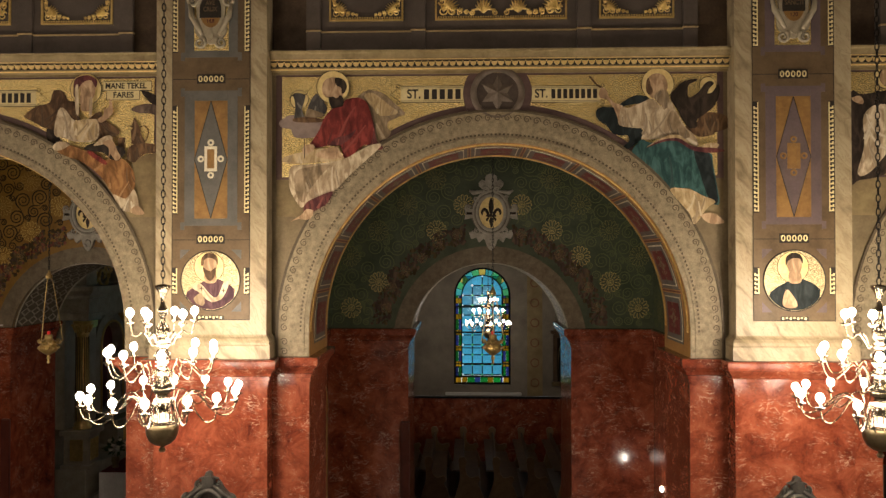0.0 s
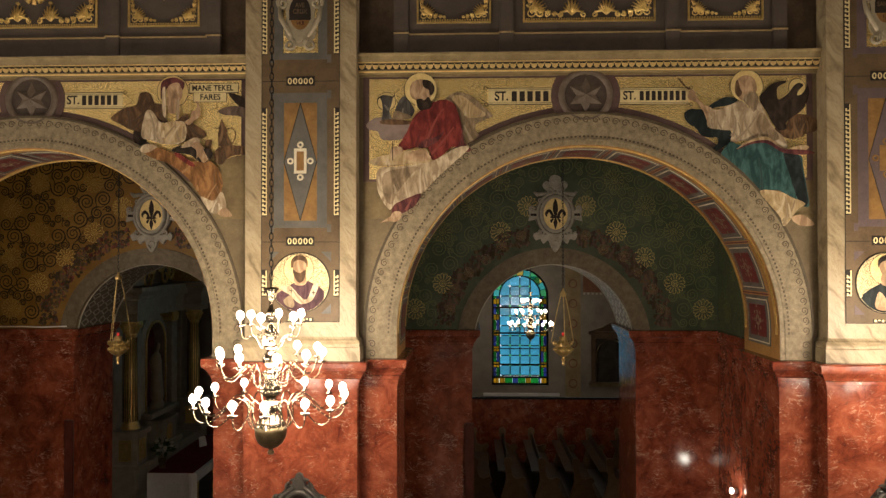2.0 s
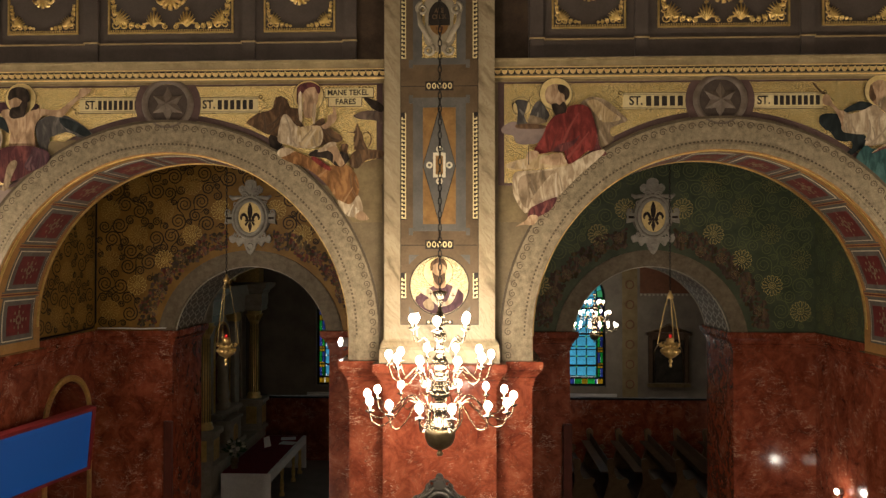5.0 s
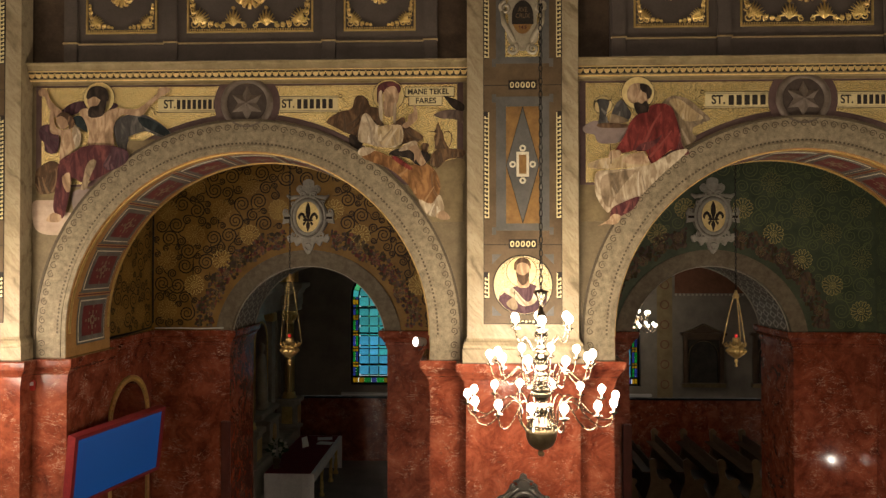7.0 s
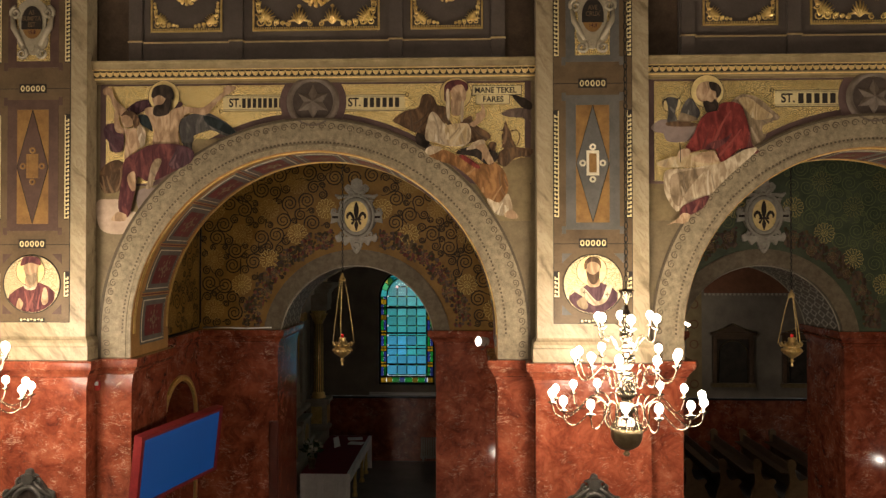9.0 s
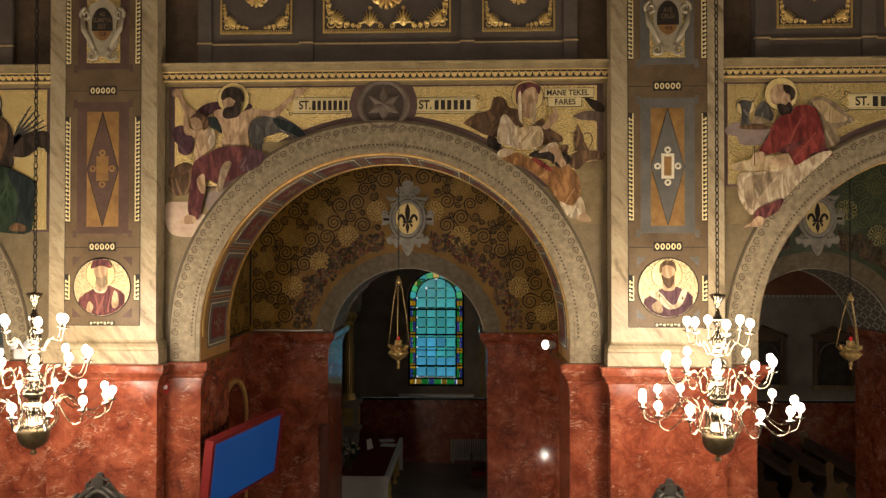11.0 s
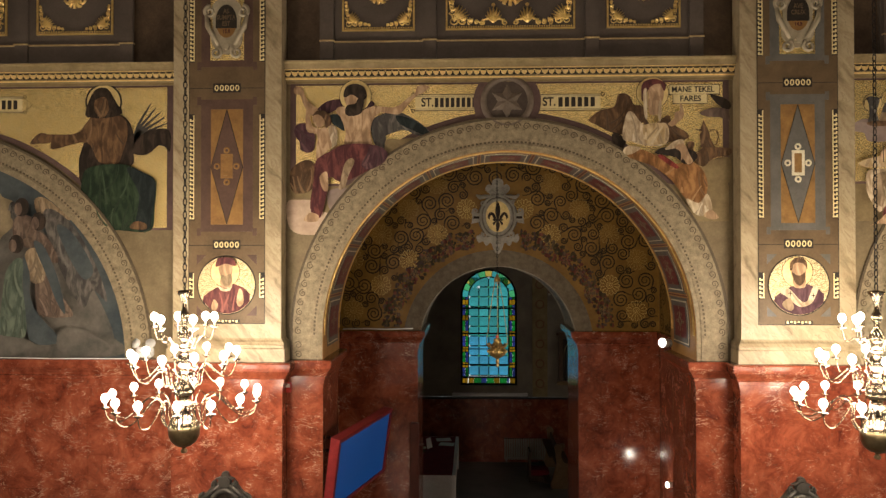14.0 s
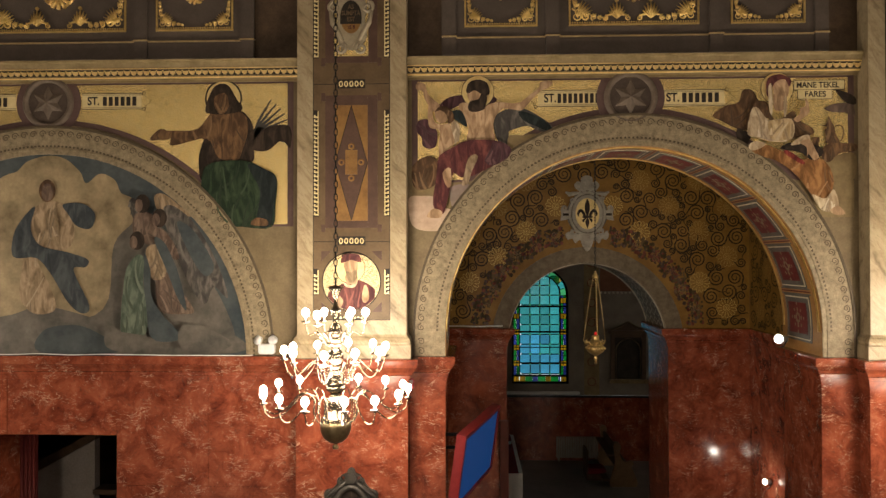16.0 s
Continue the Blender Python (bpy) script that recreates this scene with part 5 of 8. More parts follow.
text("FARES", 0.098, INK, mur, BAY_BROWN + 2.25, WALL - 0.010, 7.93, squeeze=0.98)
cv = Canvas(-9.308, 8.4659, 0.0023746, LAYER, 0.9943, -0.0000149)
cv.shape("rose", (20, 762), (90, 745), (160, 752), (180, 800), (300, 832), (262, 900), (150, 932), (40, 902))
cv.shape("lilac", (240, 702), (330, 682), (362, 720), (300, 782), (250, 802))
cv.shape("brown", (40, 590), (110, 536), (160, 545), (186, 600), (172, 660), (130, 705), (50, 700))
cv.shape("purple", (178, 268), (230, 225), (290, 212), (330, 215), (400, 215), (470, 222), (482, 245), (420, 270), (300, 266), (240, 290), (190, 290))
cv.halo(385, 195, 83)
cv.shape("grey", (470, 330), (530, 290), (620, 285), (680, 310), (740, 350), (779, 390), (770, 416), (700, 400), (640, 376), (560, 400), (546, 420), (562, 500), (500, 470), (470, 400))
cv.shape("ink", (600, 300), (680, 318), (740, 355), (774, 392), (760, 408), (690, 380), (620, 345))
cv.shape("earth", (545, 432), (620, 426), (690, 420), (610, 478), (550, 522))
cv.shape("purple", (62, 375), (80, 346), (120, 340), (136, 380), (170, 400), (166, 480), (130, 496), (95, 480), (90, 440), (70, 415))
cv.shape("skin", (60, 160), (80, 145), (110, 160), (120, 200), (150, 235), (185, 265), (190, 292), (150, 300), (110, 240), (95, 195), (65, 185))
cv.shape("skin", (480, 250), (540, 255), (600, 255), (660, 210), (700, 180), (710, 150), (740, 140), (772, 146), (770, 160), (745, 180), (715, 195), (670, 235), (620, 292), (560, 290), (500, 280))
cv.shape("skin", (285, 266), (330, 255), (390, 290), (450, 260), (510, 255), (540, 265), (490, 310), (470, 350), (465, 400), (470, 456), (400, 452), (330, 452), (335, 380), (300, 320))
cv.shape("ink", (250, 300), (300, 300), (330, 380), (290, 360), (262, 340))
cv.shape("white", (250, 350), (286, 370), (291, 430), (266, 472), (245, 420))
cv.shape("skin", (125, 280), (145, 280), (150, 330), (165, 360), (200, 370), (236, 365), (250, 410), (262, 470), (226, 500), (185, 546), (180, 480), (185, 405), (140, 390), (125, 360))
cv.shape("skin", (160, 310), (190, 286), (226, 300), (226, 345), (196, 366), (170, 350))
cv.shape("brown", (158, 306), (190, 274), (240, 288), (262, 340), (232, 366), (222, 322), (190, 296))
cv.shape("skin", (330, 202), (370, 188), (402, 210), (386, 242), (350, 252), (335, 236))
cv.shape("dark", (324, 192), (340, 150), (385, 135), (430, 150), (446, 190), (440, 216), (412, 218), (370, 192), (335, 207))
cv.shape("dark", (343, 250), (385, 240), (402, 214), (432, 220), (426, 270), (410, 296), (360, 306), (334, 290))
cv.shape("wine", (195, 525), (260, 488), (330, 455), (470, 455), (550, 490), (540, 546), (460, 590), (360, 640), (300, 650), (255, 630), (235, 720), (202, 842), (150, 792), (168, 640), (175, 560))
cv.shape("purple", (470, 460), (552, 490), (540, 545), (460, 588), (420, 560), (450, 500))
cv.shape("tan", (300, 690), (312, 640), (330, 562), (360, 530), (384, 545), (352, 620), (332, 682))
cv.shape("skin", (202, 622), (240, 602), (246, 690), (226, 702), (208, 670))
cv.shape("skin", (118, 858), (150, 815), (196, 830), (186, 862))
cv.done(mur)
cv = Canvas(-5.4874, 8.4259, 0.0023024, LAYER, 1.0099, -0.0000152)
cv.shape("earth", (590, 560), (735, 520), (738, 650), (660, 700), (600, 660))
cv.shape("brown", (0, 312), (60, 270), (130, 250), (150, 192), (185, 180), (216, 200), (236, 240), (280, 250), (300, 300), (250, 372), (200, 402), (110, 386), (60, 362), (0, 330))
cv.shape("dark", (125, 388), (190, 420), (184, 462), (160, 492), (120, 440))
cv.halo(333, 180, 84)
cv.shape("dusk", (580, 286), (640, 260), (720, 265), (740, 330), (690, 310), (620, 306))
cv.shape("dark", (638, 190), (690, 200), (740, 230), (738, 266), (692, 256), (660, 225))
cv.shape("brown", (585, 442), (580, 402), (590, 384), (553, 374), (585, 370), (600, 328), (616, 360), (630, 385), (636, 420), (652, 450), (657, 472), (590, 472))
cv.ribbon([Vector(q) for q in ((632, 382), (655, 374), (674, 390), (678, 415), (668, 445), (660, 458))], "brown", 6, 6)
cv.shape("brown", (514, 442), (551, 442), (545, 480), (551, 497), (520, 497))
cv.shape("brown", (560, 545), (590, 476), (736, 474), (736, 510), (650, 528), (600, 570))
cv.shape("brown", (200, 266), (260, 255), (300, 322), (330, 350), (410, 300), (430, 330), (460, 360), (510, 390), (521, 420), (480, 432), (420, 442), (380, 450), (300, 360), (270, 330))
cv.shape("skin", (310, 210), (358, 240), (362, 292), (330, 300), (312, 285))
cv.shape("skin", (308, 165), (345, 135), (385, 150), (391, 185), (381, 226), (350, 246), (318, 220))
cv.shape("wine", (272, 192), (275, 140), (300, 116), (350, 108), (396, 130), (401, 155), (390, 172), (370, 137), (330, 142), (302, 176), (300, 232), (275, 222))
cv.shape("white", (280, 182), (299, 166), (302, 312), (286, 300))
cv.shape("white", (361, 236), (377, 230), (373, 326), (360, 320))
cv.shape("white", (170, 420), (190, 300), (225, 285), (285, 350), (400, 344), (412, 430), (370, 462), (290, 462), (220, 442))
cv.shape("cream", (286, 354), (398, 348), (406, 432), (366, 456), (300, 452), (282, 410))
cv.shape("skin", (408, 346), (440, 320), (444, 290), (470, 276), (471, 236), (483, 248), (491, 280), (490, 312), (460, 342), (430, 362))
cv.shape("orange", (190, 510), (260, 482), (330, 506), (440, 556), (540, 550), (600, 610), (612, 700), (566, 766), (500, 742), (430, 650), (330, 572), (240, 540))
cv.shape("dark", (338, 502), (390, 470), (470, 478), (540, 490), (562, 522), (522, 562), (480, 552), (440, 522))
cv.shape("red", (355, 522), (382, 514), (462, 572), (440, 580))
cv.shape("white", (390, 482), (440, 440), (480, 430), (491, 456), (440, 478))
cv.shape("skin", (440, 470), (490, 455), (520, 510), (536, 546), (510, 562), (482, 530), (470, 560), (474, 500))
cv.shape("white", (170, 490), (200, 464), (262, 474), (232, 500), (190, 512))
cv.shape("white", (500, 742), (566, 764), (612, 716), (636, 800), (590, 832), (540, 816))
cv.shape("skin", (590, 830), (630, 800), (668, 840), (630, 850))
cv.done(mur)

# blind bay: a man with palm leaves and the painted lunette
mur = mural_field(BAY_BLIND, 4.70, 2.92, 3.07, "gold mosaic spandrels with a seated man holding palm leaves", low=6.36)
scroll_band(mur, BAY_BLIND + 0.43, BAY_BLIND + 1.20, 7.93, 0.10, 1)
scroll_band(mur, BAY_BLIND - 1.20, BAY_BLIND - 0.43, 7.93, 0.10, -1)
text("ST.", 0.145, INK, mur, BAY_BLIND + 0.58, WALL - 0.010, 7.93, squeeze=0.85)
text("xxxxxx", 0.145, INK, mur, BAY_BLIND + 0.92, WALL - 0.010, 7.93, bars=True, squeeze=0.85)
text("xxxxx", 0.145, INK, mur, BAY_BLIND - 0.72, WALL - 0.010, 7.93, bars=True, squeeze=0.85)
cv = Canvas(-14.4625, 9.2075, 0.0072175, LAYER, 0.9886, -0.00003)
for k in range(9):
    a = radians(-72 + 9 * k)
    cv.ribbon([Vector((448, 246)), Vector((448 + 34 * math.cos(a), 246 + 34 * math.sin(a))), Vector((448 + (76 - 1.6 * k) * math.cos(a + 0.12), 246 + (76 - 1.6 * k) * math.sin(a + 0.12)))], "grey_d", 8, 2)
cv.k += 1
cv.shape("dark", (445, 262), (470, 228), (512, 224), (514, 262), (498, 250), (472, 268))
cv.halo(396, 174, 30)
cv.shape("dark", (360, 322), (352, 282), (360, 250), (370, 215), (400, 198), (430, 198), (448, 222), (450, 262), (446, 288), (400, 300))
cv.shape("brown", (268, 246), (285, 232), (345, 230), (366, 210), (382, 196), (428, 200), (440, 226), (430, 266), (420, 284), (388, 280), (366, 246), (306, 258), (300, 244))
cv.shape("dark", (372, 168), (384, 151), (404, 151), (420, 176), (430, 194), (406, 202), (376, 202), (364, 196))
cv.shape("brown", (381, 172), (400, 166), (406, 188), (395, 202), (382, 192))
cv.shape("brown", (266, 247), (284, 229), (302, 236), (302, 246), (284, 248))
cv.shape("green", (358, 326), (370, 292), (430, 285), (470, 300), (491, 316), (489, 360), (482, 402), (430, 402), (400, 396), (362, 346))
cv.shape("ink", (440, 292), (472, 302), (490, 318), (487, 362), (480, 400), (456, 396), (462, 340))
cv.shape("brown", (446, 398), (456, 386), (474, 390), (474, 400))
cv.done(mur)

lun = thing("lunette_painting", (0, 0, 0), "dim painted lunette of a glowing cloud with robed figures", "mural")
bm = bmesh.new()
f = [(BAY_BLIND + 2.565 * math.cos(math.pi * i / 60), 4.70 + 2.565 * math.sin(math.pi * i / 60)) for i in range(61)]
flat(bm, f, WALL - 0.006, WALL)
part("sky_ground", bm, P["sky"], lun)
cv = Canvas(-14.496, 8.441, 0.0045, WALL - 0.008)
cv.shape("mist", (-280, 480), (0, 400), (250, 380), (400, 420), (560, 560), (650, 700), (670, 800), (560, 825), (-150, 825), (-330, 700))
cv.shape("glory", (-250, 560), (-120, 420), (0, 330), (50, 310), (80, 282), (140, 266), (190, 276), (232, 312), (250, 345), (290, 318), (332, 336), (350, 372), (385, 392), (388, 450), (330, 520), (300, 700), (120, 740), (-150, 730))
cv.shape("mist", (-300, 730), (0, 722), (120, 692), (260, 722), (360, 762), (450, 702), (560, 722), (660, 762), (680, 822), (200, 828), (-330, 824))
cv.shape("sky", (130, 760), (220, 745), (290, 770), (350, 820), (120, 822))
cv.shape("tan", (105, 412), (140, 396), (185, 405), (216, 470), (206, 522), (152, 542), (112, 562), (150, 640), (162, 702), (100, 712), (60, 662), (70, 560), (75, 470))
cv.shape("slate", (42, 552), (45, 482), (80, 430), (105, 412), (92, 470), (120, 520), (200, 540), (257, 560), (250, 582), (216, 590), (262, 690), (240, 712), (200, 680), (150, 600), (108, 556))
cv.shape("slate", (185, 405), (240, 402), (277, 430), (266, 472), (225, 466), (200, 432))
cv.disc("brown", 140, 366, 24, 32)
cv.disc("dusk", 141, 370, 17, 25)
cv.shape("tan", (143, 492), (155, 415), (166, 420), (174, 490))
cv.shape("tan", (448, 384), (473, 376), (513, 403), (553, 441), (513, 433), (481, 457), (457, 425))
cv.shape("grey", (473, 433), (497, 409), (553, 449), (602, 520), (642, 607), (658, 670), (618, 638), (593, 686), (553, 638), (513, 552))
cv.shape("sky", (513, 457), (561, 480), (618, 575), (593, 607), (553, 552))
cv.shape("grey", (377, 400), (393, 390), (405, 433), (391, 449))
cv.shape("dusk", (391, 441), (417, 425), (449, 441), (461, 496), (437, 520), (393, 492))
cv.shape("dusk", (393, 449), (413, 431), (425, 457), (433, 488), (401, 490))
cv.shape("dusk", (449, 480), (473, 476), (505, 512), (521, 559), (481, 552), (449, 528))
cv.shape("dusk", (461, 607), (493, 599), (533, 654), (565, 702), (545, 713), (473, 706), (457, 654))
cv.shape("tan", (429, 536), (461, 520), (485, 567), (481, 611), (445, 611))
cv.shape("sky", (453, 504), (481, 512), (513, 575), (533, 638), (545, 702), (521, 670), (489, 591))
cv.shape("sky", (425, 544), (443, 591), (445, 654), (473, 710), (525, 765), (513, 787), (449, 781), (433, 710), (425, 638))
cv.shape("mist", (529, 749), (577, 741), (634, 765), (674, 796), (610, 820), (529, 804))
cv.shape("sage", (369, 623), (377, 583), (405, 548), (425, 559), (423, 623), (433, 702), (429, 769), (365, 771), (361, 702), (367, 646))
cv.shape("mist", (317, 765), (337, 741), (361, 761), (433, 773), (457, 792), (385, 820), (321, 804))
cv.disc("dark", 421, 405, 21, 26)
cv.disc("dusk", 411, 410, 11, 18)
cv.disc("dark", 470, 445, 21, 26)
cv.disc("dusk", 460, 450, 11, 18)
cv.disc("dark", 407, 508, 21, 26)
cv.disc("dusk", 397, 513, 11, 18)
cv.done(lun)

# east bay, only its edge seen
mur = mural_field(BAY_EAST, ARCH_Z, OUT_R, 2.64, "gold mosaic spandrel with a dark-robed seated figure")
cv = Canvas(4.58, 8.40, 0.0026, LAYER)
cv.shape("dark", (0, 215), (60, 205), (200, 190), (320, 260), (330, 400), (180, 560), (40, 600), (0, 590))
cv.halo(170, 120, 60)
cv.disc("dark", 172, 120, 42, 50)
cv.disc("skin", 165, 126, 32, 40)
cv.shape("skin", (5, 222), (40, 212), (60, 235), (50, 250), (20, 240))
cv.shape("white", (60, 300), (140, 250), (240, 300), (200, 420), (90, 560), (30, 570), (60, 440))
cv.done(mur)

# medallions and cartouches on the pilasters
MEDALS = ((PIERS[0], "wine", "wine", "cap", "round portrait medallion of a figure in red on gold mosaic"),
          (PIERS[1], "purple", "white", "beard", "round portrait medallion of a bearded figure with a white stole"),
          (PIERS[2], "ink", "ink", "plain", "round portrait medallion of a figure in black on gold mosaic"))
for px, robe, extra, kind, label in MEDALS:
    med = thing("portrait_medallion", (px, PIL - 0.006, 5.645), label, "medallion", "pilaster medallions")
    bm = bmesh.new()
    oval_disc(bm, 0, 0, -0.006, 0, 0.352, 0.352, 48)
    part("gold_ground", bm, OVERLITMOSAIC, med)
    bm = bmesh.new()
    oval_ring(bm, 0, 0, -0.012, 0, 0.350, 0.350, 0.012, 48)
    part("rim", bm, INK, med)
    cv = Canvas(0, 0, 0.00215, -0.008)
    cv.halo(-8, -75, 82)
    R = 161
    low = [(R * math.cos(radians(a)), -R * math.sin(radians(a))) for a in range(212, 329, 6)]
    cv.put([(-130, 62), (-95, 35), (-40, 5), (0, -5), (45, -8), (95, 12), (135, 45)][::-1] + low, robe)
    if kind == "beard":
        cv.shape("white", (-105, 38), (-70, 18), (-48, 22), (10, 86), (44, 84), (78, 4), (104, 16), (72, 92), (30, 116), (-10, 112), (-62, 66))
        for qx, qy in ((-48, 44), (76, 56)):
            cv.ribbon([Vector((qx - 11, qy)), Vector((qx + 11, qy))], "dark", 4, 4)
            cv.ribbon([Vector((qx, qy - 12)), Vector((qx, qy + 12))], "dark", 4, 4)
        cv.shape("tan", (-90, 95), (-50, 70), (-30, 120), (-45, 140), (-80, 125))
    elif kind == "cap":
        cv.shape("wine", (-50, 30), (50, 30), (70, 90), (40, 150), (-40, 150), (-65, 90))
        cv.shape("white", (-45, 5), (0, 20), (35, -5), (20, 30), (-25, 32))
        cv.shape("skin", (60, 90), (75, 20), (95, 40), (100, 100), (75, 120))
        cv.shape("skin", (-85, 130), (-70, 80), (-45, 110), (-60, 145))
    else:
        cv.shape("skin", (-65, 130), (-50, 55), (-25, 60), (15, 130), (-20, 150))
    cv.shape("skin", (-28, -45), (28, -45), (34, 5), (0, 16), (-30, 5))
    cv.shape("skin", (-44, -92), (-36, -128), (0, -142), (32, -126), (38, -86), (30, -48), (6, -26), (-22, -36))
    if kind == "beard":
        cv.shape("brown", (-50, -84), (-48, -124), (-20, -152), (20, -150), (42, -124), (42, -84), (30, -112), (0, -126), (-32, -116), (-38, -88))
        cv.shape("brown", (-40, -74), (-18, -58), (8, -56), (30, -72), (32, -36), (10, -2), (-12, -4), (-32, -36))
    elif kind == "cap":
        cv.shape("tan", (-30, -62), (-4, -52), (28, -66), (34, -30), (12, 10), (-10, 4), (-26, -26))
        cv.shape("wine", (-58, -105), (-45, -150), (0, -158), (45, -150), (56, -108), (0, -122))
    else:
        cv.shape("dark", (-48, -84), (-46, -126), (-16, -150), (22, -146), (42, -120), (40, -92), (26, -118), (-6, -122), (-34, -108))
    cv.done(med, "portrait")

WORDS = ((PIERS[0], ("AS", "SUMPTA", "EST"), "15.8"), (PIERS[1], ("AVE", "CRUX"), "14.II"), (PIERS[2], ("OMNES", "SANCTI"), "1.XI"))
for px, lines, day in WORDS:
    c = thing("cartouche", (px, PIL - 0.008, 8.85), "cream stucco cartouche with a dark oval inscription plate", "cartouche", "pilaster cartouches")
    bm = bmesh.new()
    n = 40
    o = []
    for i in range(n):
        a = 2 * math.pi * i / n
        rz = 0.34 if math.sin(a) > 0 else 0.37
        rx = 0.205 + 0.035 * math.cos(4 * a + math.pi)
        o.append((rx * math.cos(a), rz * math.sin(a) - 0.01))
    flat(bm, o, -0.030, 0.0)
    part("plate", bm, PALEPLASTER, c)
    bm = bmesh.new()
    for sx in (-1, 1):
        scroll_tube(bm, sx * 0.205, 0.14, -0.03, 0.075, 1.4, math.pi / 2, -sx, 0.026)
        scroll_tube(bm, sx * 0.125, -0.36, -0.03, 0.07, 1.4, math.pi / 2 + sx * 0.5, sx, 0.024)
        tube(bm, [(sx * 0.25, -0.03, 0.10), (sx * 0.225, -0.045, -0.05), (sx * 0.15, -0.045, -0.18), (sx * 0.10, -0.04, -0.27)], [0.022, 0.034, 0.03, 0.02], 8)
    oval_disc(bm, 0, -0.29, -0.055, -0.02, 0.04, 0.04, 14)
    part("scrollwork", bm, PALEPLASTER, c)
    bm = bmesh.new()
    oval_disc(bm, 0, 0.02, -0.038, -0.028, 0.128, 0.20, 32)
    part("day_plate", bm, AMBER, c)
    bm = bmesh.new()
    up = [(0.13 * math.cos(math.pi * i / 20), 0.02 + 0.204 * math.sin(math.pi * i / 20)) for i in range(21)] + [(-0.13, -0.065), (0.13, -0.065)]
    flat(bm, up, -0.042, -0.036)
    part("word_plate", bm, INK, c)
    for i, wd in enumerate(lines):
        text(wd, 0.078, OCHRE, c, 0, -0.0435, 0.14 - i * 0.075 - (0.03 if len(lines) < 3 else 0), squeeze=0.8)
    text(day, 0.062, P["wine"], c, 0, -0.0395, -0.105, squeeze=0.9)

# ---- aisle decoration ----
ROSEGOLD = mottled("bright_gold_rosette_paint", (0.50, 0.38, 0.12), (0.66, 0.52, 0.20), 9.0, 0.45, 0.2)
# rosettes that catch less light: the weaker shine put into the colour
ROSEDULL = mottled("dim_lit_gold_rosette_paint", (0.34, 0.225, 0.07), (0.45, 0.31, 0.10), 9.0, 0.5)
ROSEGREEN = mottled("dim_lit_olive_rosette_paint", (0.20, 0.185, 0.065), (0.27, 0.25, 0.095), 9.0, 0.5)
SCROLLBROWN = mottled("dark_brown_scroll_paint", (0.017, 0.009, 0.004), (0.031, 0.018, 0.008), 6.0, 0.55)
SCROLLGREEN = mottled("olive_scroll_paint", (0.108, 0.134, 0.056), (0.156, 0.181, 0.080), 6.0, 0.55)
GARLAND_A = paint("garland_leaf_paint", (0.055, 0.040, 0.018), (0.13, 0.088, 0.040))
GARLAND_B = paint("garland_rose_paint", (0.11, 0.030, 0.020), (0.23, 0.085, 0.050))
GARLAND_C = paint("garland_mauve_paint", (0.07, 0.044, 0.034), (0.15, 0.10, 0.068))
# darker copy of the stucco: shade between the relief put into the colour
EMBLEMSHADE = mottled("relief_shade_grey_stucco", (0.10, 0.088, 0.07), (0.19, 0.17, 0.135), 9.0, 0.6)
EMBLEM = mottled("grey_stucco", (0.24, 0.222, 0.185), (0.42, 0.39, 0.33), 9.0, 0.55)


def rosette_mesh(name, mat):
    """A flat painted daisy: looped petals round a ringed heart."""
    bm = bmesh.new()
    for i in range(14):
        a = 2 * math.pi * i / 14
        c, s = math.cos(a), math.sin(a)
        loop = []
        for j in range(9):
            b = math.pi * j / 8
            u, w = 0.148 + 0.028 * math.sin(b), 0.026 * math.cos(b)
            loop.append((u, w))
        path = [(0.078, 0.018)] + loop + [(0.078, -0.018)]
        prev = None
        for k, (u, w) in enumerate(path):
            q0 = (u * c - w * s, u * s + w * c)
            u2, w2 = 0.082 + (u - 0.082) * 0.91, w * 0.72
            q1 = (u2 * c - w2 * s, u2 * s + w2 * c)
            cur = (bm.verts.new((q0[0], 0, q0[1])), bm.verts.new((q1[0], 0, q1[1])))
            if prev:
                bm.faces.new((prev[0], cur[0], cur[1], prev[1]))
            prev = cur
    for r0, r1 in ((0.052, 0.062), (0.028, 0.036), (0.0, 0.013)):
        n = 16
        ring = [(bm.verts.new((r1 * math.cos(2 * math.pi * i / n), 0, r1 * math.sin(2 * math.pi * i / n))),
                 bm.verts.new((max(r0, 0.001) * math.cos(2 * math.pi * i / n), 0, max(r0, 0.001) * math.sin(2 * math.pi * i / n)))) for i in range(n)]
        for i in range(n):
            bm.faces.new((ring[i][0], ring[(i + 1) % n][0], ring[(i + 1) % n][1], ring[i][1]))
    me = bpy.data.meshes.new(name)
    bm.to_mesh(me)
    bm.free()
    me.materials.append(mat)
    return me


def scatter_spirals(area, blocked, rng):
    """Spirals packed into free ground. area(u, z) says what belongs to the wall."""
    placed = []
    for size, step in ((0.150, 0.27), (0.115, 0.20), (0.085, 0.145), (0.058, 0.105)):
        for row in range(int(3.7 / step) + 1):
            for col in range(int(5.6 / step) + 1):
                for _ in range(3):
                    u = -2.8 + (col + (0.5 if row % 2 else 0.0)) * step + rng.uniform(-0.4, 0.4) * step
                    z = 4.72 + row * step + rng.uniform(-0.4, 0.4) * step
                    if not area(u, z, size):
                        continue
                    if any((u - a) ** 2 + (z - b) ** 2 < (size + r) ** 2 * 0.74 for a, b, r in blocked + placed):
                        continue
                    placed.append((u, z, size))
                    break
    return placed


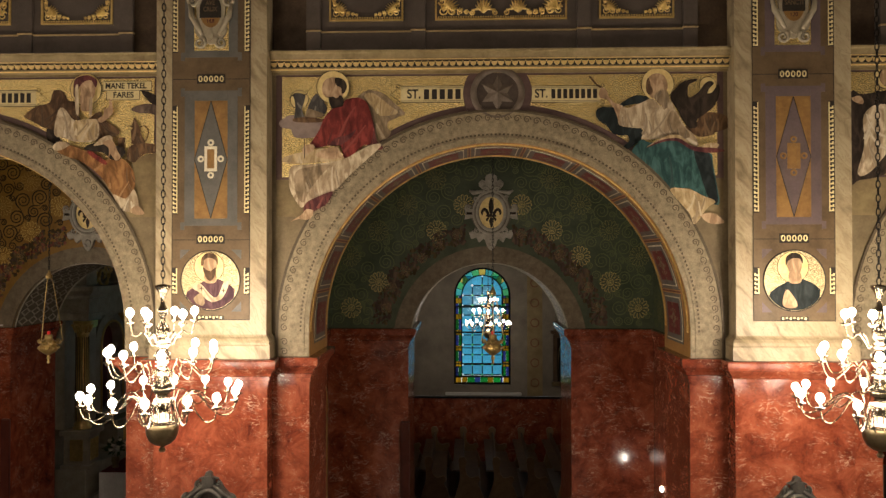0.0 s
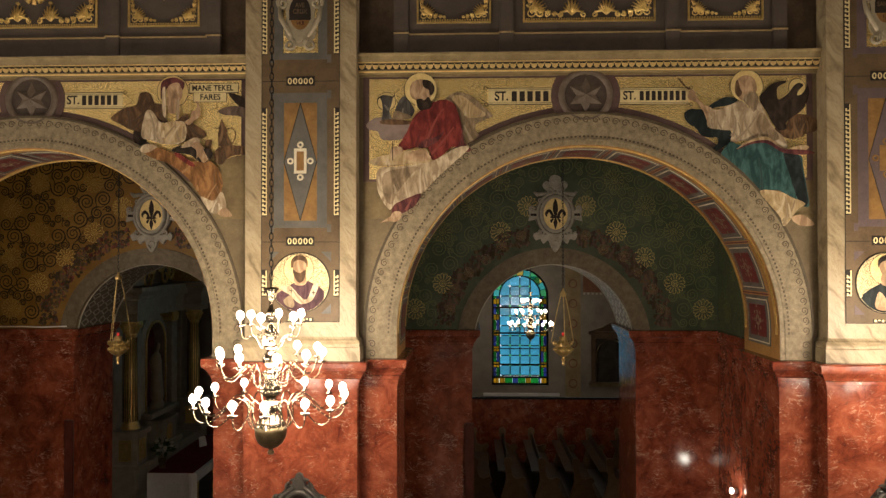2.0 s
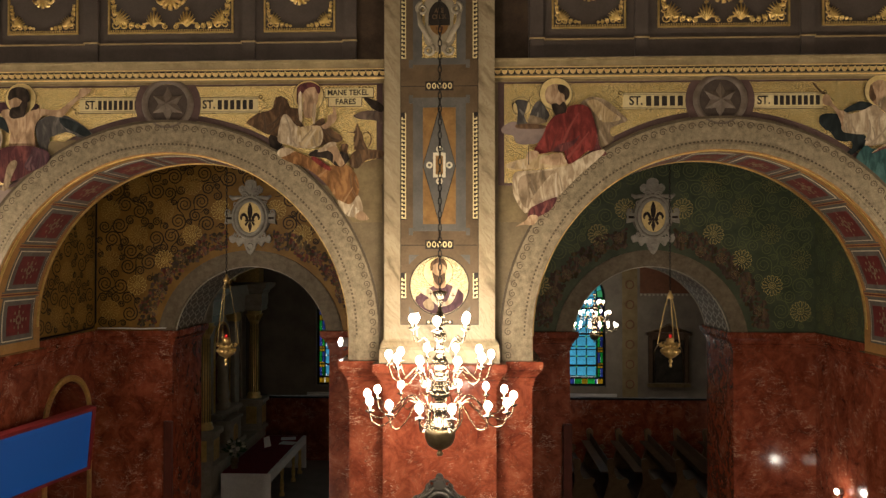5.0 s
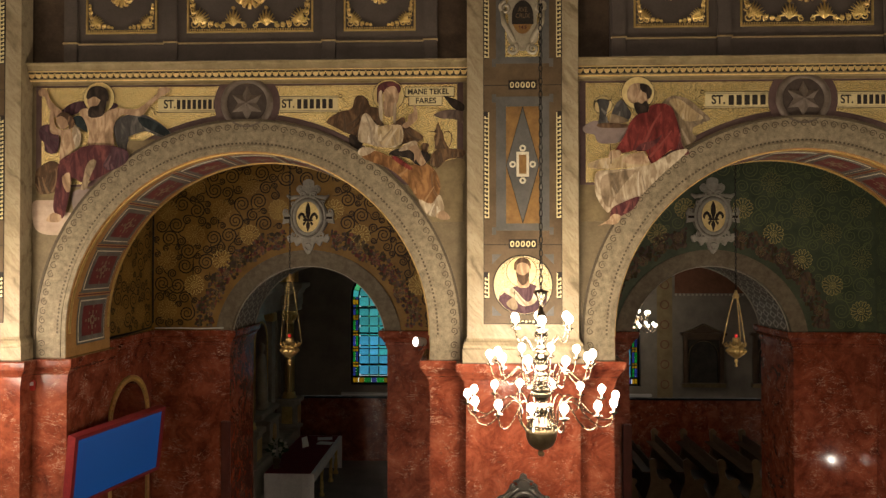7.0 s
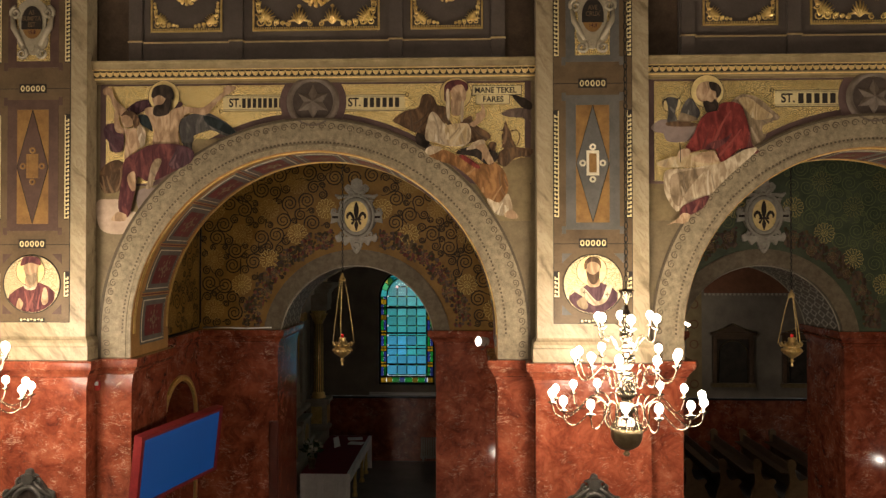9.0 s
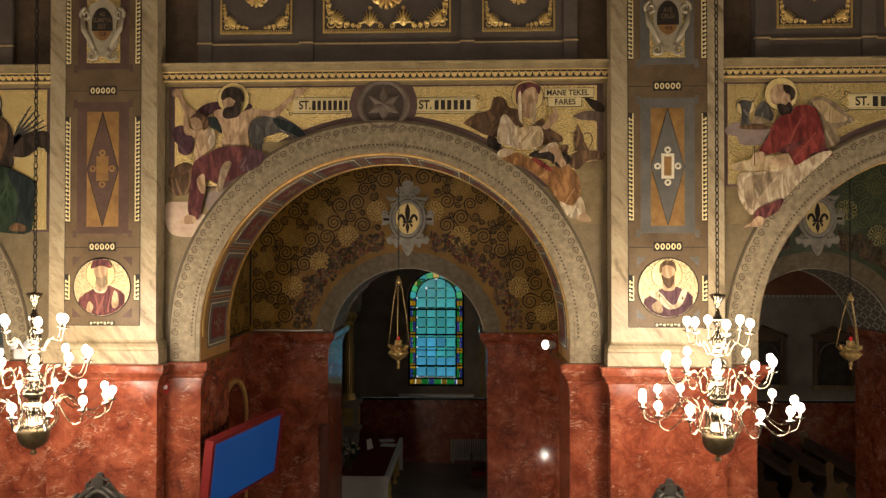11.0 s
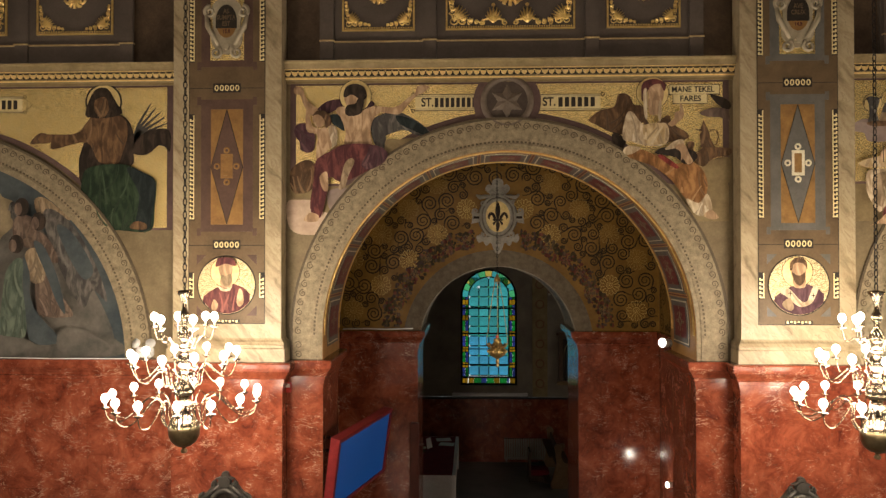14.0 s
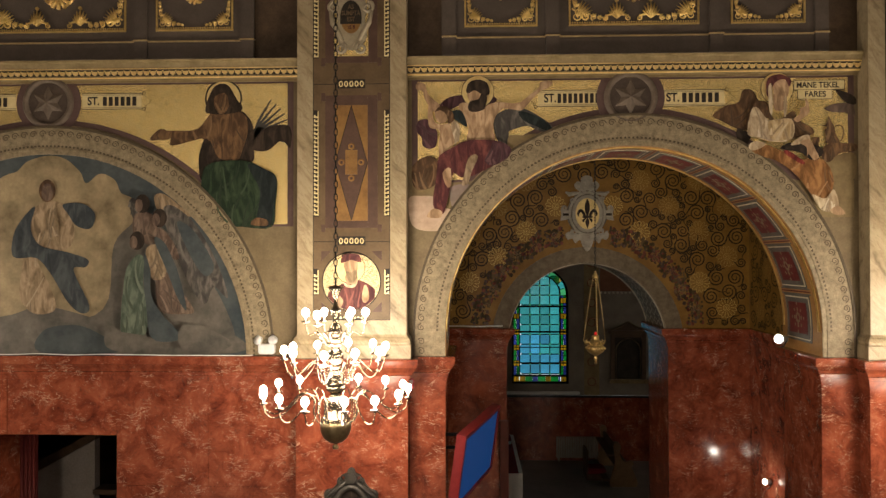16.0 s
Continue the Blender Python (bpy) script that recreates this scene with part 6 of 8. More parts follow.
def wallpaper(bay, brown, seed):
    rng = random.Random(seed)
    wall = structure(thing("wall_pattern", (bay, INNER - 0.004, 0), "painted scrolls, rosettes and a flower garland on the aisle wall", "wall painting"))
    bright, dull = ROSEMESH["ochre" if brown else "gold"], ROSEMESH["dull" if brown else "green"]
    spots = []
    middle = -0.05 if brown else 0.07
    for row in range(6):
        z = 7.25 - row * 0.435
        for k in range(-3, 3):
            u = middle + (k + 0.5) * 0.97 + (0.0 if row % 2 else 0.485)
            d = math.hypot(u, z - INNER_C)
            if abs(u) < 2.55 and d > 2.05 and not (abs(u - middle) < 0.3 and z > 5.9):
                spots.append((u, z, d))
    for u, z, d in spots:
        # brighter paint near the arch, where the gold catches the light
        ob = new("rosette", bright if d < (2.5 if brown else 2.62) else dull)
        ob.parent = wall
        ob.matrix_local = pose(u + rng.uniform(-0.02, 0.02), -0.003, z) @ Matrix.Rotation(rng.uniform(0, 0.5), 4, 'Y')
    blocked = [(u, z, 0.17) for u, z, d in spots]
    area = lambda u, z, s: abs(u) < 2.72 - s and math.hypot(u, z - INNER_C) > 2.03 + s and 4.76 + s < z < 8.3 and not (abs(u) < 0.42 + s and 5.9 < z < 7.35)
    bm = bmesh.new()
    for u, z, s in scatter_spirals(area, blocked, rng):
        side = rng.choice((-1, 1))
        a = rng.uniform(0, 6.28)
        spiral(bm, u, z, 0.0, s * 0.96, 1.6 + 4 * s, a, 0.024 if brown else 0.017, side, 26)
        # stalk that runs on from the outer end
        x0, z0 = u + s * 0.96 * math.cos(a), z + s * 0.96 * math.sin(a)
        ta = a - side * math.pi / 2
        prev = None
        for j in range(6):
            q = j / 5
            bx, bz = x0 + q * s * 1.1 * math.cos(ta + side * 0.5 * q), z0 + q * s * 1.1 * math.sin(ta + side * 0.5 * q)
            nx, nz = -math.sin(ta) * 0.008, math.cos(ta) * 0.008
            if not area(bx, bz, 0.0):
                break
            cur = (bm.verts.new((bx - nx, -0.001, bz - nz)), bm.verts.new((bx + nx, -0.001, bz + nz)))
            if prev:
                bm.faces.new((prev[0], cur[0], cur[1], prev[1]))
            prev = cur
    tagged(part("scrolls", bm, SCROLLBROWN if brown else SCROLLGREEN, wall), kind="stuff")
    # garland round the inner arch
    bm = bmesh.new()
    for i in range(1300):
        a = rng.uniform(0.10, math.pi - 0.10)
        r = rng.uniform(1.74, 2.03) + 0.03 * math.sin(a * 23)
        cx, cz, s = r * math.cos(a), INNER_C + r * math.sin(a), rng.uniform(0.014, 0.042)
        if cz < 4.80 or (abs(cx) < 0.4 and 5.9 < cz):
            continue
        n, ph = rng.choice((5, 6, 7)), rng.uniform(0, 6)
        y = -0.002 - 0.000004 * i
        vs = [bm.verts.new((cx + s * (0.75 + 0.25 * (j % 2)) * math.cos(ph + math.pi * j / n), y, cz + s * (0.75 + 0.25 * (j % 2)) * math.sin(ph + math.pi * j / n))) for j in range(2 * n)]
        bm.faces.new(vs).material_index = rng.choice((0, 0, 1, 2)) if brown else rng.choice((0, 2, 2, 2))
    tagged(part("garland", bm, [GARLAND_A, GARLAND_B, GARLAND_C], wall), kind="stuff")
    for i in range(14):
        a = 0.32 + (math.pi - 0.64) * i / 13
        if abs(a - math.pi / 2) < 0.26:
            continue
        ob = new("garland_flower", FLOWERMESH[rng.randrange(2) if brown else 0])
        ob.parent = wall
        r = 1.86 + rng.uniform(-0.06, 0.08)
        ob.matrix_local = pose(r * math.cos(a), -0.010, INNER_C + r * math.sin(a)) @ Matrix.Rotation(rng.uniform(0, 3), 4, 'Y') @ Matrix.Scale(0.42 + rng.uniform(0, 0.12), 4)


GARFLOWER_A = mottled("ochre_garland_flower", (0.20, 0.13, 0.06), (0.30, 0.21, 0.10), 9.0, 0.5)
GARFLOWER_B = mottled("rose_garland_flower", (0.20, 0.075, 0.045), (0.30, 0.14, 0.085), 9.0, 0.5)
ROSEOCHRE = mottled("ochre_gold_rosette_paint", (0.52, 0.37, 0.11), (0.68, 0.50, 0.17), 9.0, 0.45, 0.2)
ROSEMESH = {"ochre": rosette_mesh("rosette", ROSEOCHRE), "gold": rosette_mesh("rosette", ROSEGOLD), "dull": rosette_mesh("rosette", ROSEDULL), "green": rosette_mesh("rosette", ROSEGREEN)}
FLOWERMESH = [rosette_mesh("garland_flower", GARFLOWER_A), rosette_mesh("garland_flower", GARFLOWER_B)]
wallpaper(BAY_GREEN, False, 4)
wallpaper(BAY_BROWN, True, 9)

# scrolls on the cross walls of the two aisle bays
for px, side, brown, seed in ((PIERS[0], 1, True, 2), (PIERS[1], -1, True, 3), (PIERS[1], 1, False, 5), (PIERS[2], -1, False, 6)):
    rng = random.Random(seed)
    w = structure(thing("wall_pattern", (px + side * 0.699, (BACK + INNER) / 2, 0), "painted scrolls and rosettes on the aisle cross wall", "wall painting"))
    w.rotation_euler = (0, 0, radians(90 * side))
    spots = [(u, z) for z in (5.05, 5.75, 6.45, 7.15) for u in (-0.75, 0.0, 0.75)]
    spots = [(u + (0.3 if i // 3 % 2 else 0), z) for i, (u, z) in enumerate(spots)]
    for u, z in spots:
        ob = new("rosette", ROSEMESH["dull" if brown else "green"])
        ob.parent = w
        ob.matrix_local = pose(u, -0.003, z)
    bm = bmesh.new()
    area = lambda u, z, s: abs(u) < 1.2 - s and 4.76 + s < z < 8.3
    for u, z, s in scatter_spirals(area, [(u, z, 0.185) for u, z in spots], rng):
        spiral(bm, u, z, 0.0, s * 0.96, 1.9, rng.uniform(0, 6.28), 0.024 if brown else 0.017, rng.choice((-1, 1)), 26)
    tagged(part("scrolls", bm, SCROLLBROWN if brown else SCROLLGREEN, w), kind="stuff")


def emblem(bay):
    e = thing("wall_emblem", (bay, INNER - 0.005, 6.68), "grey stucco cartouche with a lily on a gold oval", "emblem", "lily emblems")
    bm = bmesh.new()
    o = [(0.335 * math.cos(2 * math.pi * i / 48) * (1 + 0.05 * math.cos(8 * math.pi * i / 48)), 0.40 * math.sin(2 * math.pi * i / 48)) for i in range(48)]
    flat(bm, o, -0.05, 0.0)
    part("back_plate", bm, EMBLEMSHADE, e, "grey stucco back plate coloured darker as relief shade")
    bm = bmesh.new()
    oval_ring(bm, 0, 0, -0.11, -0.03, 0.205, 0.265, 0.055, 40)
    oval_ring(bm, 0, 0, -0.08, -0.03, 0.275, 0.34, 0.04, 40)
    part("oval_frame", bm, EMBLEM, e)
    bm = bmesh.new()
    oval_disc(bm, 0, 0, -0.062, -0.04, 0.21, 0.27, 40)
    part("gold_field", bm, P["halo"], e)
    # lily
    cv = Canvas(0, 0, 0.0017, -0.064)
    cv.shape("dark", (0, -150), (22, -95), (24, -40), (12, 15), (0, 30), (-12, 15), (-24, -40), (-22, -95))
    cv.shape("dark", (0, 40), (20, 80), (10, 125), (0, 150), (-10, 125), (-20, 80))
    for s in (-1, 1):
        cv.shape("dark", (s * 14, 22), (s * 32, -25), (s * 62, -48), (s * 92, -30), (s * 102, 5), (s * 84, 28), (s * 80, 0), (s * 62, -15), (s * 46, 10), (s * 34, 40), (s * 22, 46))
        cv.shape("dark", (s * 16, 48), (s * 40, 50), (s * 52, 68), (s * 40, 88), (s * 30, 72))
    cv.shape("dark", (-42, 22), (42, 22), (42, 42), (-42, 42))
    cv.done(e, "lily")
    bm = bmesh.new()
    for s in (-1, 1):
        bm = bmesh.new()
        scroll_tube(bm, s * 0.09, 0.375, -0.06, 0.065, 1.4, math.pi / 2 - s * 1.2, s, 0.024)
        scroll_tube(bm, s * 0.25, 0.235, -0.06, 0.05, 1.3, 0.5, s, 0.018)
        tube(bm, [(s * 0.13, -0.05, 0.36), (s * 0.22, -0.07, 0.345), (s * 0.30, -0.06, 0.33), (s * 0.365, -0.05, 0.375)], [0.02, 0.034, 0.04, 0.016], 8)
        scroll_tube(bm, s * 0.385, 0.095, -0.05, 0.05, 1.4, -math.pi / 2, s, 0.020)
        scroll_tube(bm, s * 0.225, -0.31, -0.06, 0.055, 1.4, 2.2, -s, 0.020)
        scroll_tube(bm, s * 0.335, -0.345, -0.05, 0.04, 1.3, 1.2, s, 0.016)
        tagged(part("scrollwork", bm, EMBLEM, e), kind="stuff")
    for s in (-1, 1):
        bm = bmesh.new()
        flat(bm, [(s * 0.30, 0.055), (s * 0.45, 0.075), (s * 0.43, 0.0), (s * 0.45, -0.115), (s * 0.30, -0.085)], -0.055, 0.0)
        ear = part("side_ribbon", bm, EMBLEM, e)
        part("ribbon_slot", boxes((s * 0.36 - 0.055, s * 0.36 + 0.055, -0.058, -0.052, -0.032, 0.008)), P["dark"], ear)
    bm = bmesh.new()
    flat(bm, [(p[0], p[1]) for p in smooth_loop([(-0.36, -0.33), (-0.20, -0.35), (0, -0.335), (0.20, -0.35), (0.36, -0.33), (0.33, -0.44), (0.25, -0.42), (0.20, -0.50), (0.12, -0.44), (0.07, -0.56), (0, -0.64), (-0.07, -0.56), (-0.12, -0.44), (-0.20, -0.50), (-0.25, -0.42), (-0.33, -0.44)], 3)], -0.06, 0.0)
    ped = part("pendant", bm, EMBLEM, e)
    bm = bmesh.new()
    for s in (-1, 1):
        tube(bm, [(0, -0.065, -0.45), (s * 0.05, -0.07, -0.47), (s * 0.045, -0.07, -0.53), (0, -0.065, -0.58)], 0.012, 6)
    part("pendant_relief", bm, EMBLEM, ped)
    bm = bmesh.new()
    flat(bm, [(p[0], p[1]) for p in smooth_loop([(-0.17, 0.42), (-0.21, 0.50), (-0.15, 0.56), (-0.10, 0.54), (-0.09, 0.62), (0, 0.66), (0.09, 0.62), (0.10, 0.54), (0.15, 0.56), (0.21, 0.50), (0.17, 0.42), (0, 0.39)], 3)], -0.035, 0.0)
    crest = part("crest", bm, EMBLEM, e)
    bm = bmesh.new()
    for s in (-1, 1):
        scroll_tube(bm, s * 0.14, 0.49, -0.04, 0.045, 1.4, 0, s, 0.014)
    oval_disc(bm, 0, 0.53, -0.06, -0.03, 0.035, 0.05, 16)
    tagged(part("crest_relief", bm, EMBLEM, crest), kind="stuff")


emblem(BAY_GREEN + 0.03)
emblem(BAY_BROWN + 0.005)

# inner arch soffits with a lattice of pale lozenges
LATTICE = mottled("pale_grey_lattice_paint", (0.30, 0.28, 0.22), (0.42, 0.39, 0.31), 8.0, 0.5)
LATGROUND = mottled("brown_lattice_ground", (0.085, 0.07, 0.045), (0.14, 0.115, 0.075), 5.0, 0.5)
for bay in (BAY_GREEN, BAY_BROWN):
    a0 = math.asin((4.735 - INNER_C) / INNER_R)
    bm = bmesh.new()
    rows = []
    for i in range(33):
        a = a0 + (math.pi - 2 * a0) * i / 32
        rows.append([bm.verts.new((bay + q * math.cos(a), y, INNER_C + q * math.sin(a))) for q, y in ((INNER_R + 0.002, INNER + 0.02), (INNER_R - 0.006, INNER + 0.02), (INNER_R - 0.006, DEEP - 0.02), (INNER_R + 0.002, DEEP - 0.02))])
    for a, b in zip(rows, rows[1:]):
        for j in range(3):
            bm.faces.new((a[j], b[j], b[j + 1], a[j + 1]))
    lin = structure(part("inner_soffit", bm, LATGROUND), "brown inner arch soffit with a pale lattice", "trim")
    bm = bmesh.new()
    n = 22
    for i in range(n):
        a = a0 + (math.pi - 2 * a0) * (i + 0.5) / n
        h = (math.pi - 2 * a0) / n * 0.5
        for k in range(4):
            y = INNER + 0.24 + k * 0.305
            q = INNER_R - 0.010
            outer = [(a - h, y), (a, y - 0.15), (a + h, y), (a, y + 0.15)]
            inner = [(a - h * 0.62, y), (a, y - 0.095), (a + h * 0.62, y), (a, y + 0.095)]
            vo = [bm.verts.new((bay + q * math.cos(t), yy, INNER_C + q * math.sin(t))) for t, yy in outer]
            vi = [bm.verts.new((bay + q * math.cos(t), yy, INNER_C + q * math.sin(t))) for t, yy in inner]
            for j in range(4):
                bm.faces.new((vo[j], vo[(j + 1) % 4], vi[(j + 1) % 4], vi[j]))
    tagged(part("lattice", bm, LATTICE, lin), kind="stuff")
    for y in (INNER + 0.05, DEEP - 0.05):
        bm = bmesh.new()
        pts = [(bay + (INNER_R - 0.008) * math.cos(a0 + (math.pi - 2 * a0) * i / 40), y, INNER_C + (INNER_R - 0.008) * math.sin(a0 + (math.pi - 2 * a0) * i / 40)) for i in range(41)]
        tube(bm, pts, 0.016, 6)
        part("edge_bead", bm, LATTICE, lin)

# gilded trim round the low passages
for px in PIERS:
    for side in (1,):
        x = px + side * 0.695
        bm = bmesh.new()
        pts = arch_points(0.62, 0.0, 3.35, 0.62, 28)
        out = arch_points(0.72, 0.0, 3.35, 0.72, 28)
        rows = []
        for p, q in zip(pts, out):
            rows.append([bm.verts.new((x + side * d, 11.72 + u, z)) for (u, z), d in ((p, 0), (p, 0.03), (q, 0.03), (q, 0))])
        for a, b in zip(rows, rows[1:]):
            for j in range(3):
                bm.faces.new((a[j], b[j], b[j + 1], a[j + 1]))
        tr = structure(part("passage_trim", bm, GILT), "gilded moulding round the arched passage", "trim")
        bm = bmesh.new()
        for i in range(26):
            a = math.pi * (i + 0.5) / 26
            yy, zz = 11.72 + 0.67 * math.cos(a), 3.35 + 0.67 * math.sin(a)
            box(bm, x + side * 0.030, x + side * 0.048, yy - 0.018, yy + 0.018, zz - 0.018, zz + 0.018)
        tagged(part("bead_course", bm, GILT, tr), kind="stuff")

# cable down the corner of the brown aisle bay
bm = bmesh.new()
tube(bm, [(-9.22, 12.56, 8.2), (-9.215, 12.555, 6.8), (-9.22, 12.555, 5.6), (-9.215, 12.55, 4.86), (-9.20, 12.40, 4.78), (-9.21, 11.8, 4.76), (-9.21, 10.3, 4.75)], 0.016, 6)
tagged(part("cable", bm, BLACKIRON), "black cable running down the aisle corner", "cable")
bm = bmesh.new()
tube(bm, [(-9.15, 12.50, 4.765), (-8.7, 12.49, 4.77), (-8.4, 12.50, 4.76), (-7.95, 12.49, 4.775)], 0.012, 6)
tagged(part("cable", bm, WHITE), "pale cable lying on the marble ledge", "cable")
bm = bmesh.new()
tube(bm, [(-15.0, 8.95, 4.722), (-14.2, 8.965, 4.725), (-13.95, 8.94, 4.74), (-13.5, 8.95, 4.722), (-13.1, 8.93, 4.735), (-12.2, 8.955, 4.72), (-11.2, 8.95, 4.722)], 0.006, 6)
tagged(part("cable", bm, WHITE), "thin white cable lying on the cornice ledge", "cable")

# ---- hanging lamps ----
REDGLASS = glow("red_votive_glass", (0.5, 0.012, 0.01), 0.35)


def hanging_lamp(x, y, z, rise):
    """z: lowest point; rise: height of the chain hook over it."""
    l = thing("sanctuary_lamp", (x, y, z), "ornate brass sanctuary lamp with a red glass, hanging on chains", "lamp", "aisle lamps")
    bm = bmesh.new()
    lathe(bm, [(0.0, 0.0), (0.018, 0.01), (0.024, 0.03), (0.012, 0.05), (0.020, 0.07), (0.034, 0.095), (0.016, 0.12), (0.030, 0.14), (0.075, 0.165), (0.125, 0.205), (0.142, 0.25), (0.13, 0.285),
               (0.105, 0.30), (0.11, 0.315), (0.125, 0.325), (0.118, 0.345), (0.08, 0.365), (0.055, 0.40), (0.062, 0.43), (0.05, 0.45), (0.03, 0.455)], 20)
    part("bowl", bm, LAMPBRASS, l, "embossed gilt brass bowl with a drop finial")
    for i in range(12):
        a = 2 * math.pi * i / 12
        bm = bmesh.new()
        lathe(bm, [(0.0, 0.225), (0.018, 0.235), (0.022, 0.252), (0.016, 0.27), (0.0, 0.278)], 6, 0.138 * math.cos(a), 0.138 * math.sin(a))
        part("boss", bm, LAMPBRASS, l)
    for i in range(10):
        a = 2 * math.pi * i / 10
        c, q = math.cos(a), math.sin(a)
        bm = bmesh.new()
        tube(bm, [(0.10 * c, 0.10 * q, 0.315), (0.135 * c, 0.135 * q, 0.335), (0.150 * c, 0.150 * q, 0.365), (0.140 * c, 0.140 * q, 0.385)], [0.014, 0.018, 0.012, 0.004], 6)
        part("rim_leaf", bm, LAMPBRASS, l)
    bm = bmesh.new()
    lathe(bm, [(0.016, 0.45), (0.022, 0.465), (0.023, 0.49), (0.019, 0.505), (0.017, 0.505)], 14)
    part("votive_glass", bm, REDGLASS, l, "red votive glass")
    for i in range(3):
        a = radians(30 + 120 * i)
        c, s = math.cos(a), math.sin(a)
        bm = bmesh.new()
        tube(bm, [(0.11 * c, 0.11 * s, 0.31), (0.155 * c, 0.155 * s, 0.31), (0.175 * c, 0.175 * s, 0.335), (0.165 * c, 0.165 * s, 0.36)], 0.012, 6)
        arm = part("bracket", bm, LAMPBRASS, l)
        bm = bmesh.new()
        n = 26
        for j in range(n):
            q = j / (n - 1)
            r = 0.165 * (1 - q) ** 0.8 + 0.03
            zz = 0.36 + (rise - 0.10 - 0.36) * q
            lathe(bm, [(0.0, zz - 0.024), (0.004, zz - 0.014), (0.0105, zz), (0.004, zz + 0.014), (0.0, zz + 0.024)], 6, r * c, r * s)
        part("lamp_chain", bm, LAMPBRASS, arm)
    bm = bmesh.new()
    lathe(bm, [(0.04, rise - 0.12), (0.052, rise - 0.10), (0.045, rise - 0.07), (0.02, rise - 0.03), (0.016, rise), (0.0, rise + 0.01)], 16)
    part("crown", bm, LAMPBRASS, l)
    bm = bmesh.new()
    zz, i = rise, 0
    while zz < 8.36 - z:
        pts = []
        for j in range(8):
            a = 2 * math.pi * j / 8
            u, w = 0.013 * math.cos(a), 0.034 * math.sin(a)
            pts.append((u, 0, zz + 0.03 + w) if i % 2 else (0, u, zz + 0.03 + w))
        tube(bm, pts, 0.005, 4, closed=True)
        zz += 0.052
        i += 1
    part("chain", bm, BLACKIRON, l, "dark iron chain")


hanging_lamp(0.385, 11.45, 4.29, 1.18)
hanging_lamp(-6.55, 11.45, 4.27, 1.45)

# ---- stained glass ----


def stained(name, colour):
    m = bpy.data.materials.new(name)
    m.use_nodes = True
    nt = m.node_tree
    nt.nodes.remove(nt.nodes["Principled BSDF"])
    out = nt.nodes["Material Output"]
    oi = nt.nodes.new("ShaderNodeObjectInfo")
    k = math_node(nt, 'ADD', math_node(nt, 'MULTIPLY', oi.outputs["Random"], 0.5), 0.7)
    g = ramp(nt, noise_tex(nt, coords(nt), 5.0, 4.0), [(0.3, (0.72, 0.72, 0.72)), (0.7, (1, 1, 1))])
    c = mix(nt, 1.0, colour, g, 'MULTIPLY')
    hv = nt.nodes.new("ShaderNodeHueSaturation")
    nt.links.new(k, hv.inputs["Value"])
    nt.links.new(c, hv.inputs["Color"])
    tr = nt.nodes.new("ShaderNodeBsdfTransparent")
    gl = node(nt, "ShaderNodeBsdfGlossy", Roughness=0.15)
    ms = nt.nodes.new("ShaderNodeMixShader")
    ms.inputs[0].default_value = 0.04
    nt.links.new(hv.outputs[0], tr.inputs[0])
    nt.links.new(tr.outputs[0], ms.inputs[1])
    nt.links.new(gl.outputs[0], ms.inputs[2])
    nt.links.new(ms.outputs[0], out.inputs[0])
    return m


GLASS_BLUE = stained("pale_blue_glass", (0.075, 0.40, 0.60))
GLASS_AQUA = stained("aqua_glass", (0.055, 0.40, 0.40))
GLASS_GREEN = stained("green_glass", (0.08, 0.46, 0.17))
GLASS_AMBER = stained("amber_glass", (0.60, 0.42, 0.075))
GLASS_VIOLET = stained("violet_blue_glass", (0.16, 0.20, 0.46))
LEAD = mottled("dark_lead", (0.008, 0.009, 0.010), (0.018, 0.019, 0.02), 9.0, 0.9, 0.0, 40.0, 0.15, 0.05)


